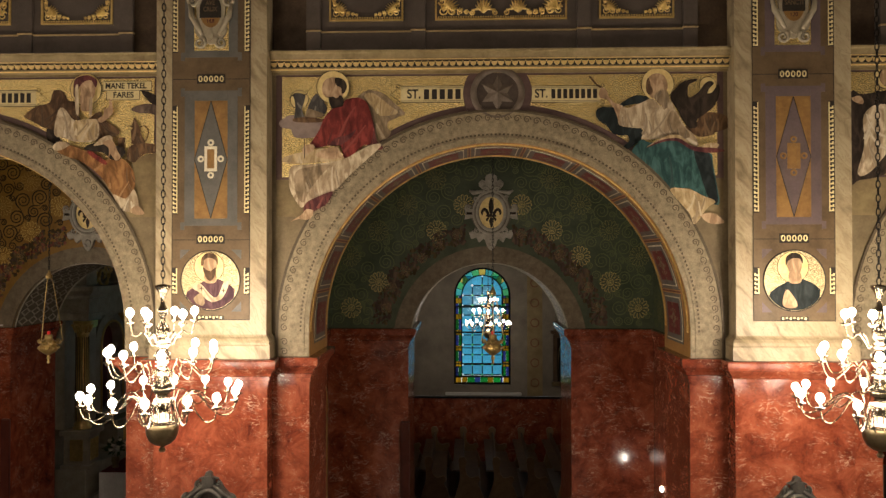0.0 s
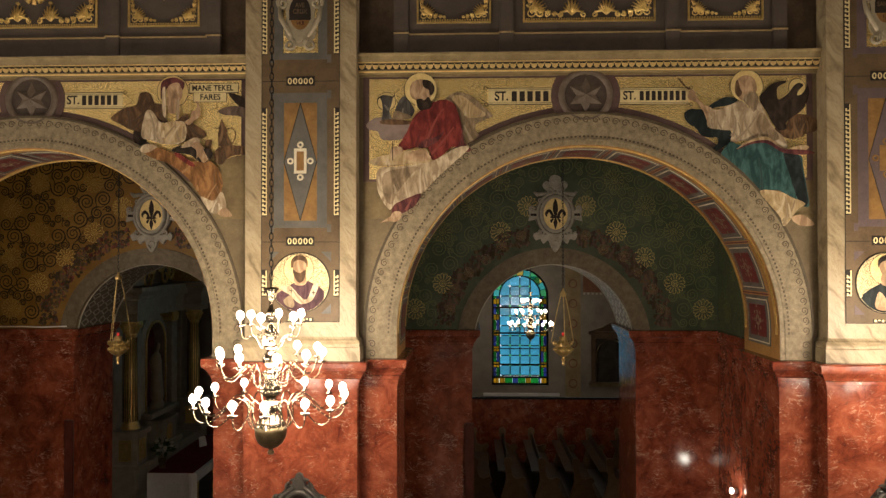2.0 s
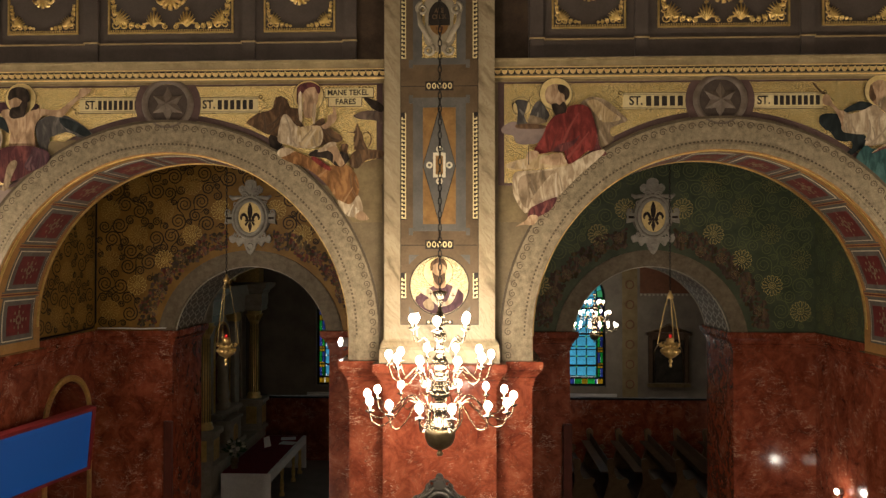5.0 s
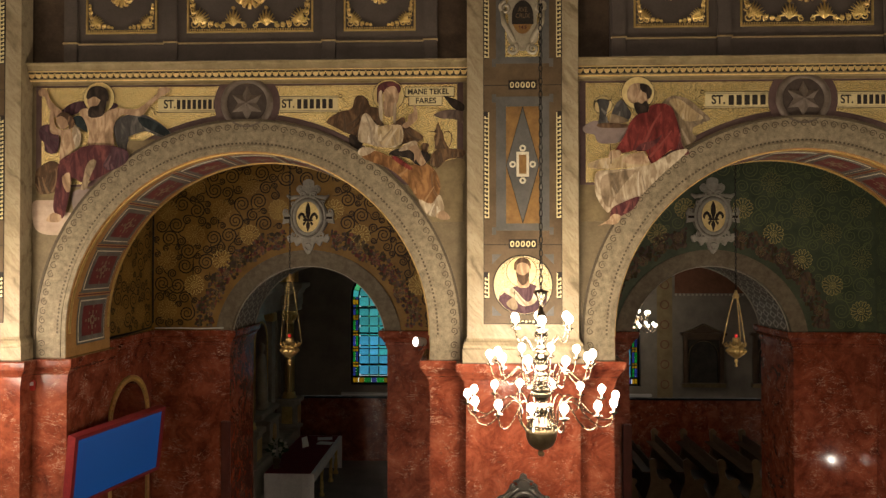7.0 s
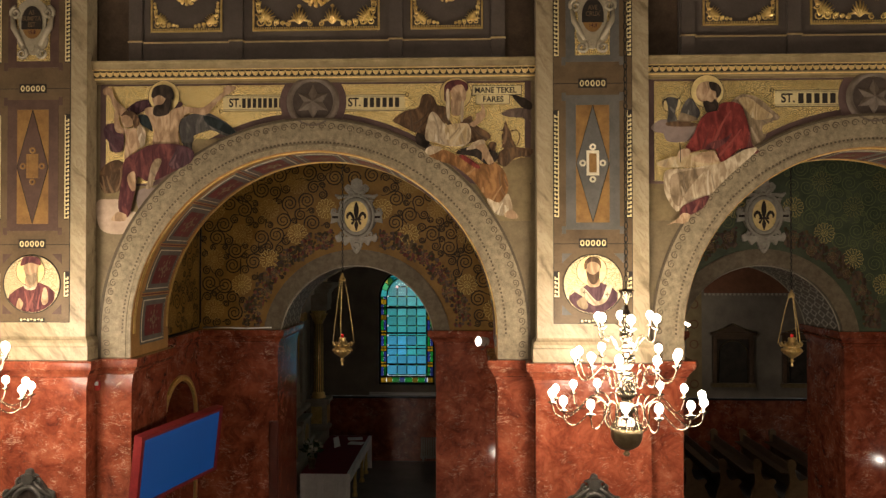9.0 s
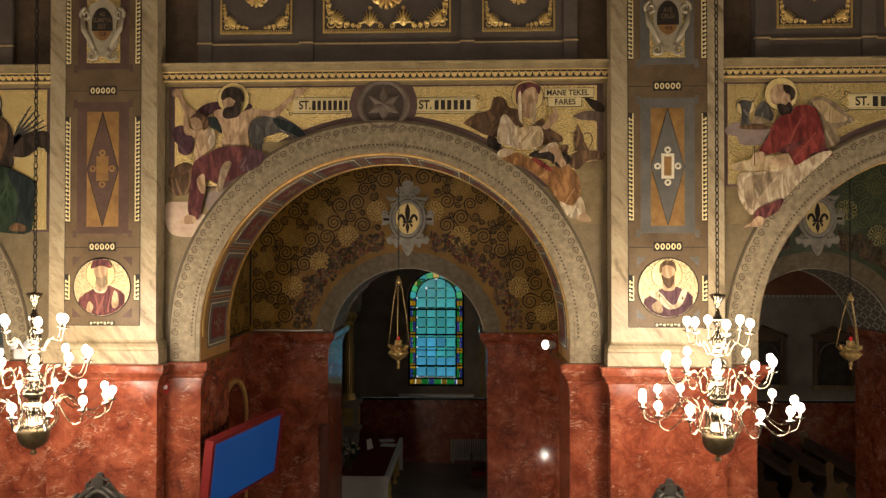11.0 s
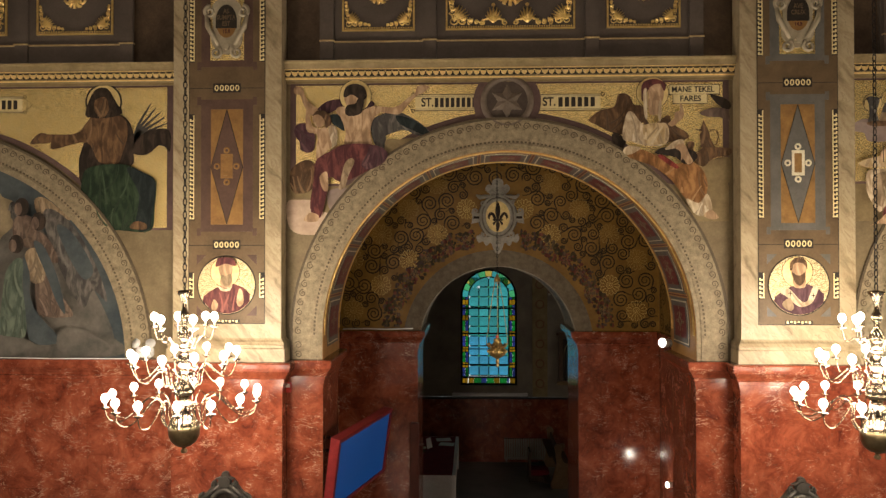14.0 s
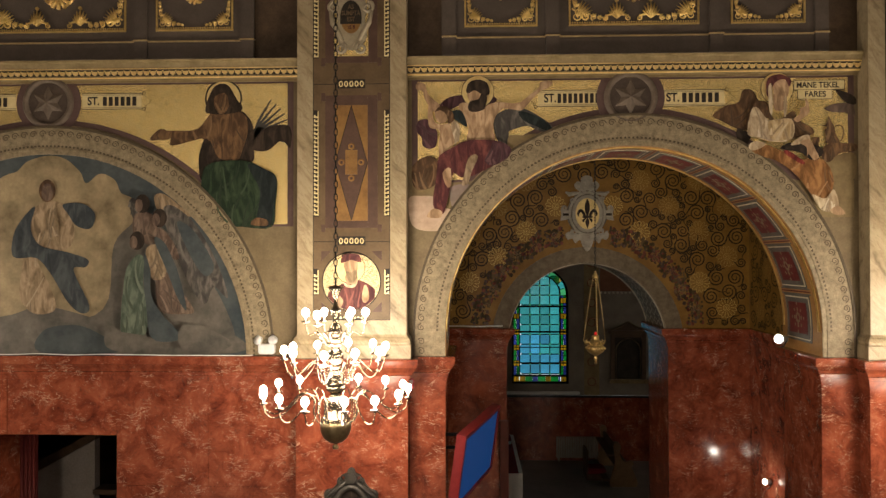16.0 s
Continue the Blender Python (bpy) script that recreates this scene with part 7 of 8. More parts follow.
def window(number, cx, aqua):
    w = structure(thing("window_%d" % number, (cx, FAR + 0.18, WIN_SILL), "arched stained glass window, blue panes in a coloured border", "window"))
    spring, top = WIN_SPRING - WIN_SILL, WIN_SPRING - WIN_SILL + WIN_HALF
    frame_bm = bmesh.new()
    inn = arch_points(WIN_HALF - 0.055, 0.03, spring, WIN_HALF - 0.055, 28)
    out = arch_points(WIN_HALF, 0.0, spring, WIN_HALF, 28)
    arch_band(frame_bm, 0, inn, out, -0.04, 0.04)
    box(frame_bm, -WIN_HALF, WIN_HALF, -0.04, 0.04, 0.0, 0.05)
    part("window_frame", frame_bm, LEAD, w)
    half = WIN_HALF - 0.055
    bw = 0.155
    ih = half - bw - 0.02
    # iron bars
    bars = [(0.225, 0.05), (0.60, 0.035), (1.06, 0.022), (1.52, 0.05), (2.27, 0.05)]
    for z, h in bars:
        hw = half if z < spring else math.sqrt(max(0.0, half ** 2 - (z - spring) ** 2))
        part("bar", boxes((-hw, hw, -0.03, 0.03, z - h / 2, z + h / 2)), LEAD, w)
    for s in (-1, 1):
        part("mullion", boxes((s * ih - 0.018, s * ih + 0.018, -0.025, 0.025, 0.2, spring)), LEAD, w)
    bm = bmesh.new()
    arch_band(bm, 0, arch_points(ih - 0.018, spring, spring, ih - 0.018, 24), arch_points(ih + 0.018, spring, spring, ih + 0.018, 24), -0.025, 0.025)
    part("arched_mullion", bm, LEAD, w)
    # field of chamfered panes
    cols = 4
    cw = (2 * ih - 0.036) / cols
    pane0 = {}
    for mi, m in enumerate((GLASS_BLUE, GLASS_AQUA)):
        bm = bmesh.new()
        a, c = cw * 0.5, cw * 0.15
        bm.faces.new([bm.verts.new((x, 0, z)) for x, z in ((-a + c, -a), (a - c, -a), (a, -a + c), (a, a - c), (a - c, a), (-a + c, a), (-a, a - c), (-a, -a + c))])
        pane0[mi] = part("pane", bm, m, w)
        pane0[mi].location = (0, 0.004, -5)
    first_used = {0: False, 1: False}
    lead = bmesh.new()
    dia = bmesh.new()
    z = 0.28
    while z < top - 0.15:
        for k in range(cols):
            x = -ih + 0.018 + (k + 0.5) * cw
            zc = z + cw / 2
            edge_pane = zc > spring and math.hypot(x, zc - spring) > ih - 0.02
            if zc > spring and math.hypot(max(0.0, abs(x) - cw / 2), max(0.0, zc - cw / 2 - spring)) > ih - 0.02:
                continue
            mi = 1 if aqua and (zc > 1.5 or random.random() < 0.25) else 0
            if not first_used[mi]:
                ob, first_used[mi] = pane0[mi], True
                ob.location = (x, 0.012 if edge_pane else 0.004, zc)
            else:
                share("pane", pane0[mi], w, pose(x, 0.012 if edge_pane else 0.004, zc))
            if edge_pane:
                continue
            q = cw * 0.15
            dia.faces.new([dia.verts.new((x + cw / 2 + dx, 0.004, z + dz)) for dx, dz in ((-q, 0), (0, -q), (q, 0), (0, q))])
            box(lead, x + cw / 2 - 0.016, x + cw / 2 + 0.016, -0.008, 0.002, z + q * 0.7, z + cw - q * 0.7)
            box(lead, x - cw / 2 + q * 0.7, x + cw / 2 - q * 0.7, -0.008, 0.002, z - 0.016, z + 0.016)
        z += cw
    for mi in (0, 1):
        if not first_used[mi]:
            bpy.data.objects.remove(pane0[mi])
    tagged(part("pane_diamonds", dia, GLASS_GREEN, w), kind="stuff")
    tagged(part("lead_lines", lead, LEAD, w), kind="stuff")
    # coloured border
    seq = [GLASS_AMBER, GLASS_GREEN, GLASS_VIOLET, GLASS_AMBER, GLASS_VIOLET, GLASS_GREEN]
    cnt = 0
    for s in (-1, 1):
        z, cnt = 0.05, 0
        while z < spring - 0.05:
            h = 0.155 if seq[cnt % 6] is GLASS_AMBER else 0.31
            x0, x1 = s * (ih + 0.018), s * half
            if seq[cnt % 6] is GLASS_AMBER:
                part("border_pane", boxes((min(x0, x1), max(x0, x1), 0.0, 0.006, z + 0.001, min(z + h, spring) - 0.001)), GLASS_AMBER, w)
            else:
                xm = (x0 + x1) / 2
                for a, b, m in ((x0, xm - s * 0.001, seq[cnt % 6]), (xm + s * 0.001, x1, seq[(cnt + 1) % 6 if seq[(cnt + 1) % 6] is not GLASS_AMBER else (cnt + 2) % 6])):
                    part("border_pane", boxes((min(a, b), max(a, b), 0.0, 0.006, z + 0.001, min(z + h, spring) - 0.001)), m, w)
                if seq[(cnt + 1) % 6] is not GLASS_AMBER:
                    cnt += 1
            z += h
            cnt += 1
    # lead between the border panes
    came = bmesh.new()
    for s in (-1, 1):
        z = 0.2
        while z < spring:
            box(came, min(s * ih, s * half), max(s * ih, s * half), -0.006, -0.001, z - 0.009, z + 0.009)
            z += 0.155
        box(came, s * (ih + half) / 2 - 0.007, s * (ih + half) / 2 + 0.007, -0.006, -0.001, 0.05, spring)
    for i in range(12):
        a = math.pi * i / 11
        tube(came, [((ih + 0.018) * math.cos(a), -0.003, spring + (ih + 0.018) * math.sin(a)), (half * math.cos(a), -0.003, spring + half * math.sin(a))], 0.009, 4)
    tagged(part("border_leads", came, LEAD, w), kind="stuff")
    n = 11
    for i in range(n):
        a0, a1 = math.pi * i / n + 0.001, math.pi * (i + 1) / n - 0.001
        bm = bmesh.new()
        vs = [(r * math.cos(a), spring + r * math.sin(a)) for r, a in ((ih + 0.018, a0), (half, a0), (half, (a0 + a1) / 2), (half, a1), (ih + 0.018, a1), (ih + 0.018, (a0 + a1) / 2))]
        flat(bm, vs, 0.0, 0.006)
        part("border_pane", bm, (GLASS_GREEN, GLASS_AQUA, GLASS_AMBER)[i % 3], w)
    x, i = -ih, 0
    while x < ih - 0.02:
        wd = min(0.22 if i % 2 else 0.16, ih - x)
        part("border_pane", boxes((x + 0.001, x + wd - 0.001, 0.0, 0.006, 0.05, 0.20)), (GLASS_AMBER, GLASS_GREEN, GLASS_VIOLET, GLASS_GREEN)[i % 4], w)
        x += wd
        i += 1
    part("window_sill", boxes((-WIN_HALF - 0.25, WIN_HALF + 0.3, -0.30, -0.19, -0.28, -0.20), bev=0.012), SILL, w)
    for ob in w.children:
        if "pane" in ob.name and "diamonds" not in ob.name:
            ob.visible_shadow = False


SILL = mottled("pale_grey_sill_stone", (0.46, 0.45, 0.43), (0.60, 0.585, 0.56), 5.0, 0.45)
window(1, BAY_GREEN + 0.06, False)
window(2, BAY_BROWN + 0.06, True)

# ---- screen on the pier ----
SCREENRED = mottled("dark_red_lacquer", (0.13, 0.012, 0.014), (0.18, 0.022, 0.022), 5.0, 0.35)
SCREENBLUE = glow("lit_blue_screen", (0.002, 0.045, 0.19), 0.38)
DARKPLASTIC = mottled("black_plastic", (0.015, 0.015, 0.016), (0.03, 0.03, 0.03), 8.0, 0.45)
e = Vector((0.2965, 0.955, 0.05)).normalized()
dn = Vector((-0.955 * math.sin(radians(9)), 0.2965 * math.sin(radians(9)), -math.cos(radians(9))))
dn = (dn - e * dn.dot(e)).normalized()
nn = e.cross(dn).normalized()
origin = Vector((-8.565, 8.82, 3.76))
sc = thing("wall_screen", origin, "tilted screen showing plain blue in a dark red frame", "screen")
m = Matrix((e, nn, -dn)).transposed().to_4x4()
m.translation = origin
sc.matrix_world = m
L, H = 1.60, 0.92
part("back_housing", boxes((0.03, L - 0.03, 0.03, 0.09, -H + 0.03, -0.03), bev=0.02), DARKPLASTIC, sc)
bm = boxes((0, L, -0.02, 0.04, -0.042, 0), (0, L, -0.02, 0.04, -H, -H + 0.042), (0, 0.042, -0.02, 0.04, -H + 0.042, -0.042), (L - 0.042, L, -0.02, 0.04, -H + 0.042, -0.042), (-0.012, 0.0, -0.02, 0.10, -H, 0), (L, L + 0.012, -0.02, 0.10, -H, 0), (-0.012, L + 0.012, -0.02, 0.10, 0, 0.012))
part("screen_frame", bm, SCREENRED, sc, "dark red lacquered frame")
part("display", boxes((0.042, L - 0.042, 0.0, 0.03, -H + 0.042, -0.042)), SCREENBLUE, sc, "plain lit blue display")
bm = bmesh.new()
inv = m.inverted()
for tz in (3.62, 3.45):
    a = inv @ Vector((-8.81, 9.55, tz))
    b = inv @ Vector((-8.47, 9.62, tz - 0.02))
    tube(bm, [a, b], 0.025, 6)
part("bracket", bm, DARKPLASTIC, sc)

# ---- small lamps and fittings ----
WHITEMETAL = mottled("white_lamp_housing", (0.55, 0.55, 0.54), (0.70, 0.70, 0.68), 8.0, 0.4)


def spot_lamp(x, y, z, aim, label, size=1.0):
    s = thing("spot_lamp", (x, y, z), label, "lamp", "small spot lamps")
    rot = Vector(aim).to_track_quat('Z', 'Y').to_matrix().to_4x4()
    bm = bmesh.new()
    lathe(bm, [(0.03, -0.10), (0.045, -0.09), (0.052, -0.02), (0.06, 0.03), (0.06, 0.04), (0.05, 0.04)], 16)
    bm.transform(Matrix.Scale(size, 4) @ rot)
    part("housing", bm, WHITEMETAL, s)
    bm = bmesh.new()
    lathe(bm, [(0.0, 0.036), (0.05, 0.036), (0.05, 0.042), (0.03, 0.052), (0.0, 0.056)], 16)
    bm.transform(Matrix.Scale(size, 4) @ rot)
    part("lens", bm, LED, s, "lit white lens")
    bm = bmesh.new()
    tube(bm, [(0.0, 0.0, -0.11), (0.045, 0, -0.09), (0.075, 0, -0.03), (0.07, 0, 0.01)], 0.008, 6)
    part("bracket", bm, DARKPLASTIC, s)


spot_lamp(-4.40, 9.78, 4.85, (-0.75, -0.62, 0.1), "white spot lamp clamped on the marble capital, lit", 1.15)
spot_lamp(-3.85, 11.7, 2.40, (-0.9, -0.45, 0.15), "small lit spot lamp on the marble aisle wall", 0.85)
spot_lamp(3.03, 11.7, 2.33, (-0.9, -0.45, 0.15), "small lit spot lamp on the marble aisle wall", 0.85)
for x, z in ((-3.95, 2.40), (2.93, 2.33)):
    point_lamp("spot_lamp_light", (x - 0.12, 11.62, z), 10.0, 0.05, (1.0, 0.90, 0.76))

f = thing("flood_lamp", (-11.03, 8.98, 4.74), "white twin flood lamp standing on the cornice", "lamp")
part("housing", boxes((-0.10, 0.10, -0.05, 0.05, 0.0, 0.12), bev=0.015), WHITEMETAL, f)
for dx in (-0.10, 0.08):
    bm = bmesh.new()
    lathe(bm, [(0.0, -0.03), (0.05, -0.02), (0.06, 0.02), (0.0, 0.03)], 14)
    bm.transform(pose(dx, -0.02, 0.17, 70, 0, 20 if dx > 0 else -35))
    part("lamp_head", bm, WHITEMETAL, f)

a = thing("alarm_button", (-9.235, WALL - 0.0, 4.30), "small red alarm call point on the marble", "alarm")
part("case", boxes((-0.036, 0.036, -0.045, 0.0, 0.0, 0.13), bev=0.010), mottled("red_plastic", (0.35, 0.02, 0.015), (0.45, 0.03, 0.02), 8.0, 0.4), a)
part("label_plate", boxes((-0.026, 0.026, -0.049, -0.044, 0.065, 0.112)), WHITE, a)

# carved frames of the stations on the piers
for px in PIERS:
    s = thing("station_frame", (px, PIL, 2.0), "dark carved oval frame with a crest, hung on the marble pier", "picture frame", "pier frames")
    bm = bmesh.new()
    o = [(-0.42, 0.0), (0.42, 0.0), (0.42, 0.75), (0.36, 0.95), (0.31, 1.02), (0.30, 1.10), (0.22, 1.14), (0.14, 1.24), (-0.14, 1.24), (-0.22, 1.14), (-0.30, 1.10), (-0.31, 1.02), (-0.36, 0.95), (-0.42, 0.75)]
    flat(bm, o, -0.045, 0.0)
    part("frame_plate", bm, CARVED, s)
    bm = bmesh.new()
    oval_ring(bm, 0, 0.72, -0.10, -0.03, 0.20, 0.42, 0.06, 32)
    part("oval_moulding", bm, CARVED, s)
    bm = bmesh.new()
    oval_disc(bm, 0, 0.72, -0.052, -0.04, 0.20, 0.42, 32)
    part("oval_panel", bm, P["dark"], s)
    bm = bmesh.new()
    for q in (-1, 1):
        scroll_tube(bm, q * 0.26, 1.06, -0.05, 0.06, 1.4, math.pi / 2, -q, 0.024)
        scroll_tube(bm, q * 0.11, 1.22, -0.05, 0.05, 1.3, math.pi / 2, -q, 0.022)
        tube(bm, [(q * 0.33, -0.05, 1.0), (q * 0.18, -0.06, 1.13), (0, -0.06, 1.27)], [0.018, 0.028, 0.02], 8)
    oval_disc(bm, 0, 1.27, -0.09, -0.02, 0.075, 0.065, 14)
    flat(bm, [(-0.12, 1.30), (-0.05, 1.325), (-0.035, 1.375), (0.0, 1.39), (0.035, 1.375), (0.05, 1.325), (0.12, 1.30), (0.0, 1.27)], -0.06, -0.01)
    part("crest", bm, CARVED, s)

# ---- chapel behind the inner arches ----
ALTARSTONE = mottled("cream_grey_altar_marbling", (0.26, 0.235, 0.18), (0.40, 0.365, 0.29), 5.0, 0.4)
REDCLOTH = mottled("dark_red_altar_cloth", (0.13, 0.008, 0.014), (0.20, 0.016, 0.024), 6.0, 0.9)
DARKWOOD = mottled("dark_oak", (0.045, 0.028, 0.017), (0.095, 0.060, 0.035), 4.0, 0.45)
PALEWOOD = mottled("golden_carved_oak", (0.12, 0.075, 0.036), (0.21, 0.135, 0.07), 5.0, 0.45)
LEAFGREEN = mottled("dark_leaf_green", (0.025, 0.05, 0.02), (0.06, 0.10, 0.04), 9.0, 0.5)
PETAL = mottled("pale_flower_petals", (0.55, 0.50, 0.38), (0.70, 0.66, 0.55), 9.0, 0.6)

AX, AY = -9.46, 18.87         # wall line and axis of the side altar
alt = thing("side_altar", (AX, AY, 0.0), "cream and gilt side altar with columns, a niche and broken pediment", "altar")
part("base", boxes((0.0, 0.95, -2.35, 2.35, 0.0, 0.5), (0.0, 0.85, -2.3, 2.3, 0.5, 1.15), bev=0.01), ALTARSTONE, alt)
for s in (-1, 1):
    bm = boxes((0.25, 0.93, s * 1.98 - 0.30, s * 1.98 + 0.30, 1.15, 1.24), (0.30, 0.88, s * 1.98 - 0.26, s * 1.98 + 0.26, 1.24, 1.90), (0.23, 0.95, s * 1.98 - 0.32, s * 1.98 + 0.32, 1.90, 2.02), bev=0.01)
    ped = part("pedestal", bm, ALTARSTONE, alt)
    bm = boxes((0.881, 0.892, s * 1.98 - 0.18, s * 1.98 + 0.18, 1.33, 1.81), (0.45, 0.75, s * 1.98 - 0.268, s * 1.98 - 0.261, 1.33, 1.81), bev=0.003)
    part("gilt_panel", bm, GILT, ped)
    bm = bmesh.new()
    lathe(bm, [(0.21, 2.02), (0.21, 2.06), (0.17, 2.10), (0.19, 2.14), (0.15, 2.17), (0.148, 2.6), (0.14, 3.4), (0.125, 4.15), (0.14, 4.17), (0.14, 4.20), (0.13, 4.21), (0.15, 4.30), (0.21, 4.44), (0.22, 4.50)], 20, 0.60, s * 1.98)
    col = part("column", bm, GILT, alt, "gilt column with a leafy capital")
    bm = bmesh.new()
    for i in range(10):
        a = 2 * math.pi * i / 10
        tube(bm, [(0.60 + 0.14 * math.cos(a), s * 1.98 + 0.14 * math.sin(a), 4.22), (0.60 + 0.19 * math.cos(a), s * 1.98 + 0.19 * math.sin(a), 4.36), (0.60 + 0.25 * math.cos(a), s * 1.98 + 0.25 * math.sin(a), 4.40)], [0.03, 0.035, 0.012], 6)
    part("capital_leaves", bm, GILT, col)
    bm = bmesh.new()
    for i in range(16):
        a = 2 * math.pi * i / 16
        tube(bm, [(0.60 + 0.150 * math.cos(a), s * 1.98 + 0.150 * math.sin(a), 2.2), (0.60 + 0.128 * math.cos(a), s * 1.98 + 0.128 * math.sin(a), 4.12)], [0.012, 0.010], 5)
    tagged(part("fluting", bm, OLDBRASS, col), kind="stuff")
    part("pilaster_strip", boxes((0.05, 0.30, s * 1.98 - 0.22, s * 1.98 + 0.22, 2.02, 4.5), bev=0.01), ALTARSTONE, alt)
    part("inner_pilaster", boxes((0.05, 0.38, s * 1.12 - 0.19, s * 1.12 + 0.19, 2.02, 4.5), bev=0.012), ALTARSTONE, alt)
    part("pilaster_capital", boxes((0.03, 0.42, s * 1.12 - 0.22, s * 1.12 + 0.22, 4.25, 4.5), bev=0.03), GILT, alt)
    # entablature over each column with stepped mouldings
    bm = bmesh.new()
    sweep(bm, [(0.25, s * 1.98 - 0.28), (0.86, s * 1.98 - 0.28), (0.86, s * 1.98 + 0.28), (0.25, s * 1.98 + 0.28)],
          [(0.0, 4.50), (0.03, 4.52), (0.03, 4.66), (0.05, 4.68), (0.05, 4.98), (0.09, 5.02), (0.10, 5.08), (0.20, 5.16), (0.22, 5.20), (0.22, 5.28), (0.0, 5.30)])
    part("entablature", bm, ALTARSTONE, alt)
    part("entablature_core", boxes((0.05, 0.85, s * 1.98 - 0.27, s * 1.98 + 0.27, 4.5, 5.299)), ALTARSTONE, alt)
    bm = boxes((0.05, 0.80, s * 1.98 - 0.24, s * 1.98 + 0.24, 5.30, 5.75), (0.03, 0.86, s * 1.98 - 0.30, s * 1.98 + 0.30, 5.75, 5.85), bev=0.012)
    part("attic_block", bm, GILT if s > 0 else ALTARSTONE, alt)
part("back_panel", boxes((0.0, 0.06, -2.3, 2.3, 1.15, 5.3)), ALTARSTONE, alt)
bm = boxes((0.04, 0.44, -1.69, 1.69, 4.51, 4.95), (0.04, 0.55, -1.69, 1.69, 4.95, 5.25), bev=0.01)
part("frieze", bm, ALTARSTONE, alt)
# niche: arched frame, dark red back, figure
bm = bmesh.new()
inn, out = arch_points(0.55, 2.1, 3.75, 0.55, 24), arch_points(0.80, 2.1, 3.75, 0.80, 24)
rows = [[bm.verts.new((d, u, z)) for (u, z), d in ((p, 0.06), (p, 0.34), (q, 0.30), (q, 0.06))] for p, q in zip(inn, out)]
for a, b in zip(rows, rows[1:]):
    for j in range(3):
        bm.faces.new((a[j], b[j], b[j + 1], a[j + 1]))
part("niche_arch", bm, ALTARSTONE, alt)
bm = bmesh.new()
tube(bm, [(0.345, u * 1.06, z + (0.02 if z > 3.7 else 0)) for u, z in inn], 0.03, 6)
part("niche_bead", bm, GILT, alt)
bm = bmesh.new()
vs = [bm.verts.new((0.065, u, z)) for u, z in inn]
bm.faces.new(vs)
part("niche_back", bm, SOFFIT_RED, alt)
part("niche_shelf", boxes((0.06, 0.62, -0.85, 0.85, 1.98, 2.10), bev=0.02), ALTARSTONE, alt)
for s in (-1, 1):
    bm = bmesh.new()
    for k, (y0, z0, r) in enumerate(((0.55, 5.30, 0.30), (0.95, 5.34, 0.22), (0.28, 5.55, 0.20))):
        pts = []
        for i in range(19):
            q = i / 18
            a = 0.3 + s * 2.4 * math.pi * q
            rr = r * (1 - 0.75 * q)
            pts.append((0.35, s * y0 + rr * math.cos(a), z0 + 0.18 + rr * math.sin(a)))
        tube(bm, pts, [0.05 * (1 - 0.5 * i / 18) for i in range(19)], 6)
    part("pediment_scroll", bm, GILT, alt)
bm = boxes((0.10, 0.75, -0.75, 0.75, 1.15, 1.28), (0.15, 0.70, -0.45, 0.45, 1.28, 1.80), (0.12, 0.74, -0.52, 0.52, 1.80, 1.88), bev=0.012)
tab = part("tabernacle", bm, ALTARSTONE, alt)
bm = bmesh.new()
rows = [[bm.verts.new((d, u * 0.9, z)) for d in (0.70, 0.72)] for u, z in arch_points(0.17, 1.32, 1.55, 0.17, 12)]
bm.faces.new([r[1] for r in rows])
for a, b in zip(rows, rows[1:]):
    bm.faces.new((a[0], b[0], b[1], a[1]))
part("tabernacle_door", bm, GILT, tab)

st = thing("altar_statue", (AX + 0.36, AY, 2.10), "plain pale robed statue standing in the altar niche", "statue")
bm = bmesh.new()
lathe(bm, [(0.0, 0.0), (0.24, 0.0), (0.25, 0.12), (0.18, 0.16), (0.22, 0.3), (0.19, 0.7), (0.17, 1.0), (0.20, 1.2), (0.15, 1.36), (0.06, 1.42), (0.055, 1.46), (0.09, 1.54), (0.085, 1.62), (0.04, 1.68), (0.0, 1.69)], 18)
for v in bm.verts:
    v.co.x *= 0.72
    v.co.x += 0.02 * math.sin(v.co.z * 9)
    v.co.y += 0.03 * math.sin(v.co.z * 4)
body = part("statue_body", bm, PALEPLASTER, st)

tb = thing("altar_table", (-7.90, 18.78, 0.0), "long altar table under a red cloth with white hangings", "table")
part("tabletop", boxes((-0.56, 0.56, -1.83, 1.83, 0.90, 0.985), bev=0.01), ALTARSTONE, tb)
part("red_cloth", boxes((-0.58, 0.50, -1.85, 1.85, 0.986, 1.0), bev=0.004), REDCLOTH, tb, "dark red cloth on the table top")
bm = boxes((0.50, 0.585, -1.86, 1.86, 0.985, 1.002), (0.565, 0.585, -1.86, 1.86, 0.80, 0.985))
part("white_border", bm, WHITE, tb, "white cloth border along the table edge")
for s in (-1, 1):
    bm = bmesh.new()
    n = 24
    prev = None
    for i in range(n + 1):
        x = -0.58 + 1.165 * i / n
        yy = s * (1.868 + 0.010 * math.sin(i * 1.3))
        cur = (bm.verts.new((x, yy, 0.10)), bm.verts.new((x, s * 1.862, 0.998)))
        if prev:
            bm.faces.new((prev[0], cur[0], cur[1], prev[1]))
        prev = cur
    ob = part("white_hanging", bm, WHITE, tb, "white cloth hanging over the end")
    sol = ob.modifiers.new("thick", 'SOLIDIFY')
    sol.thickness = 0.012
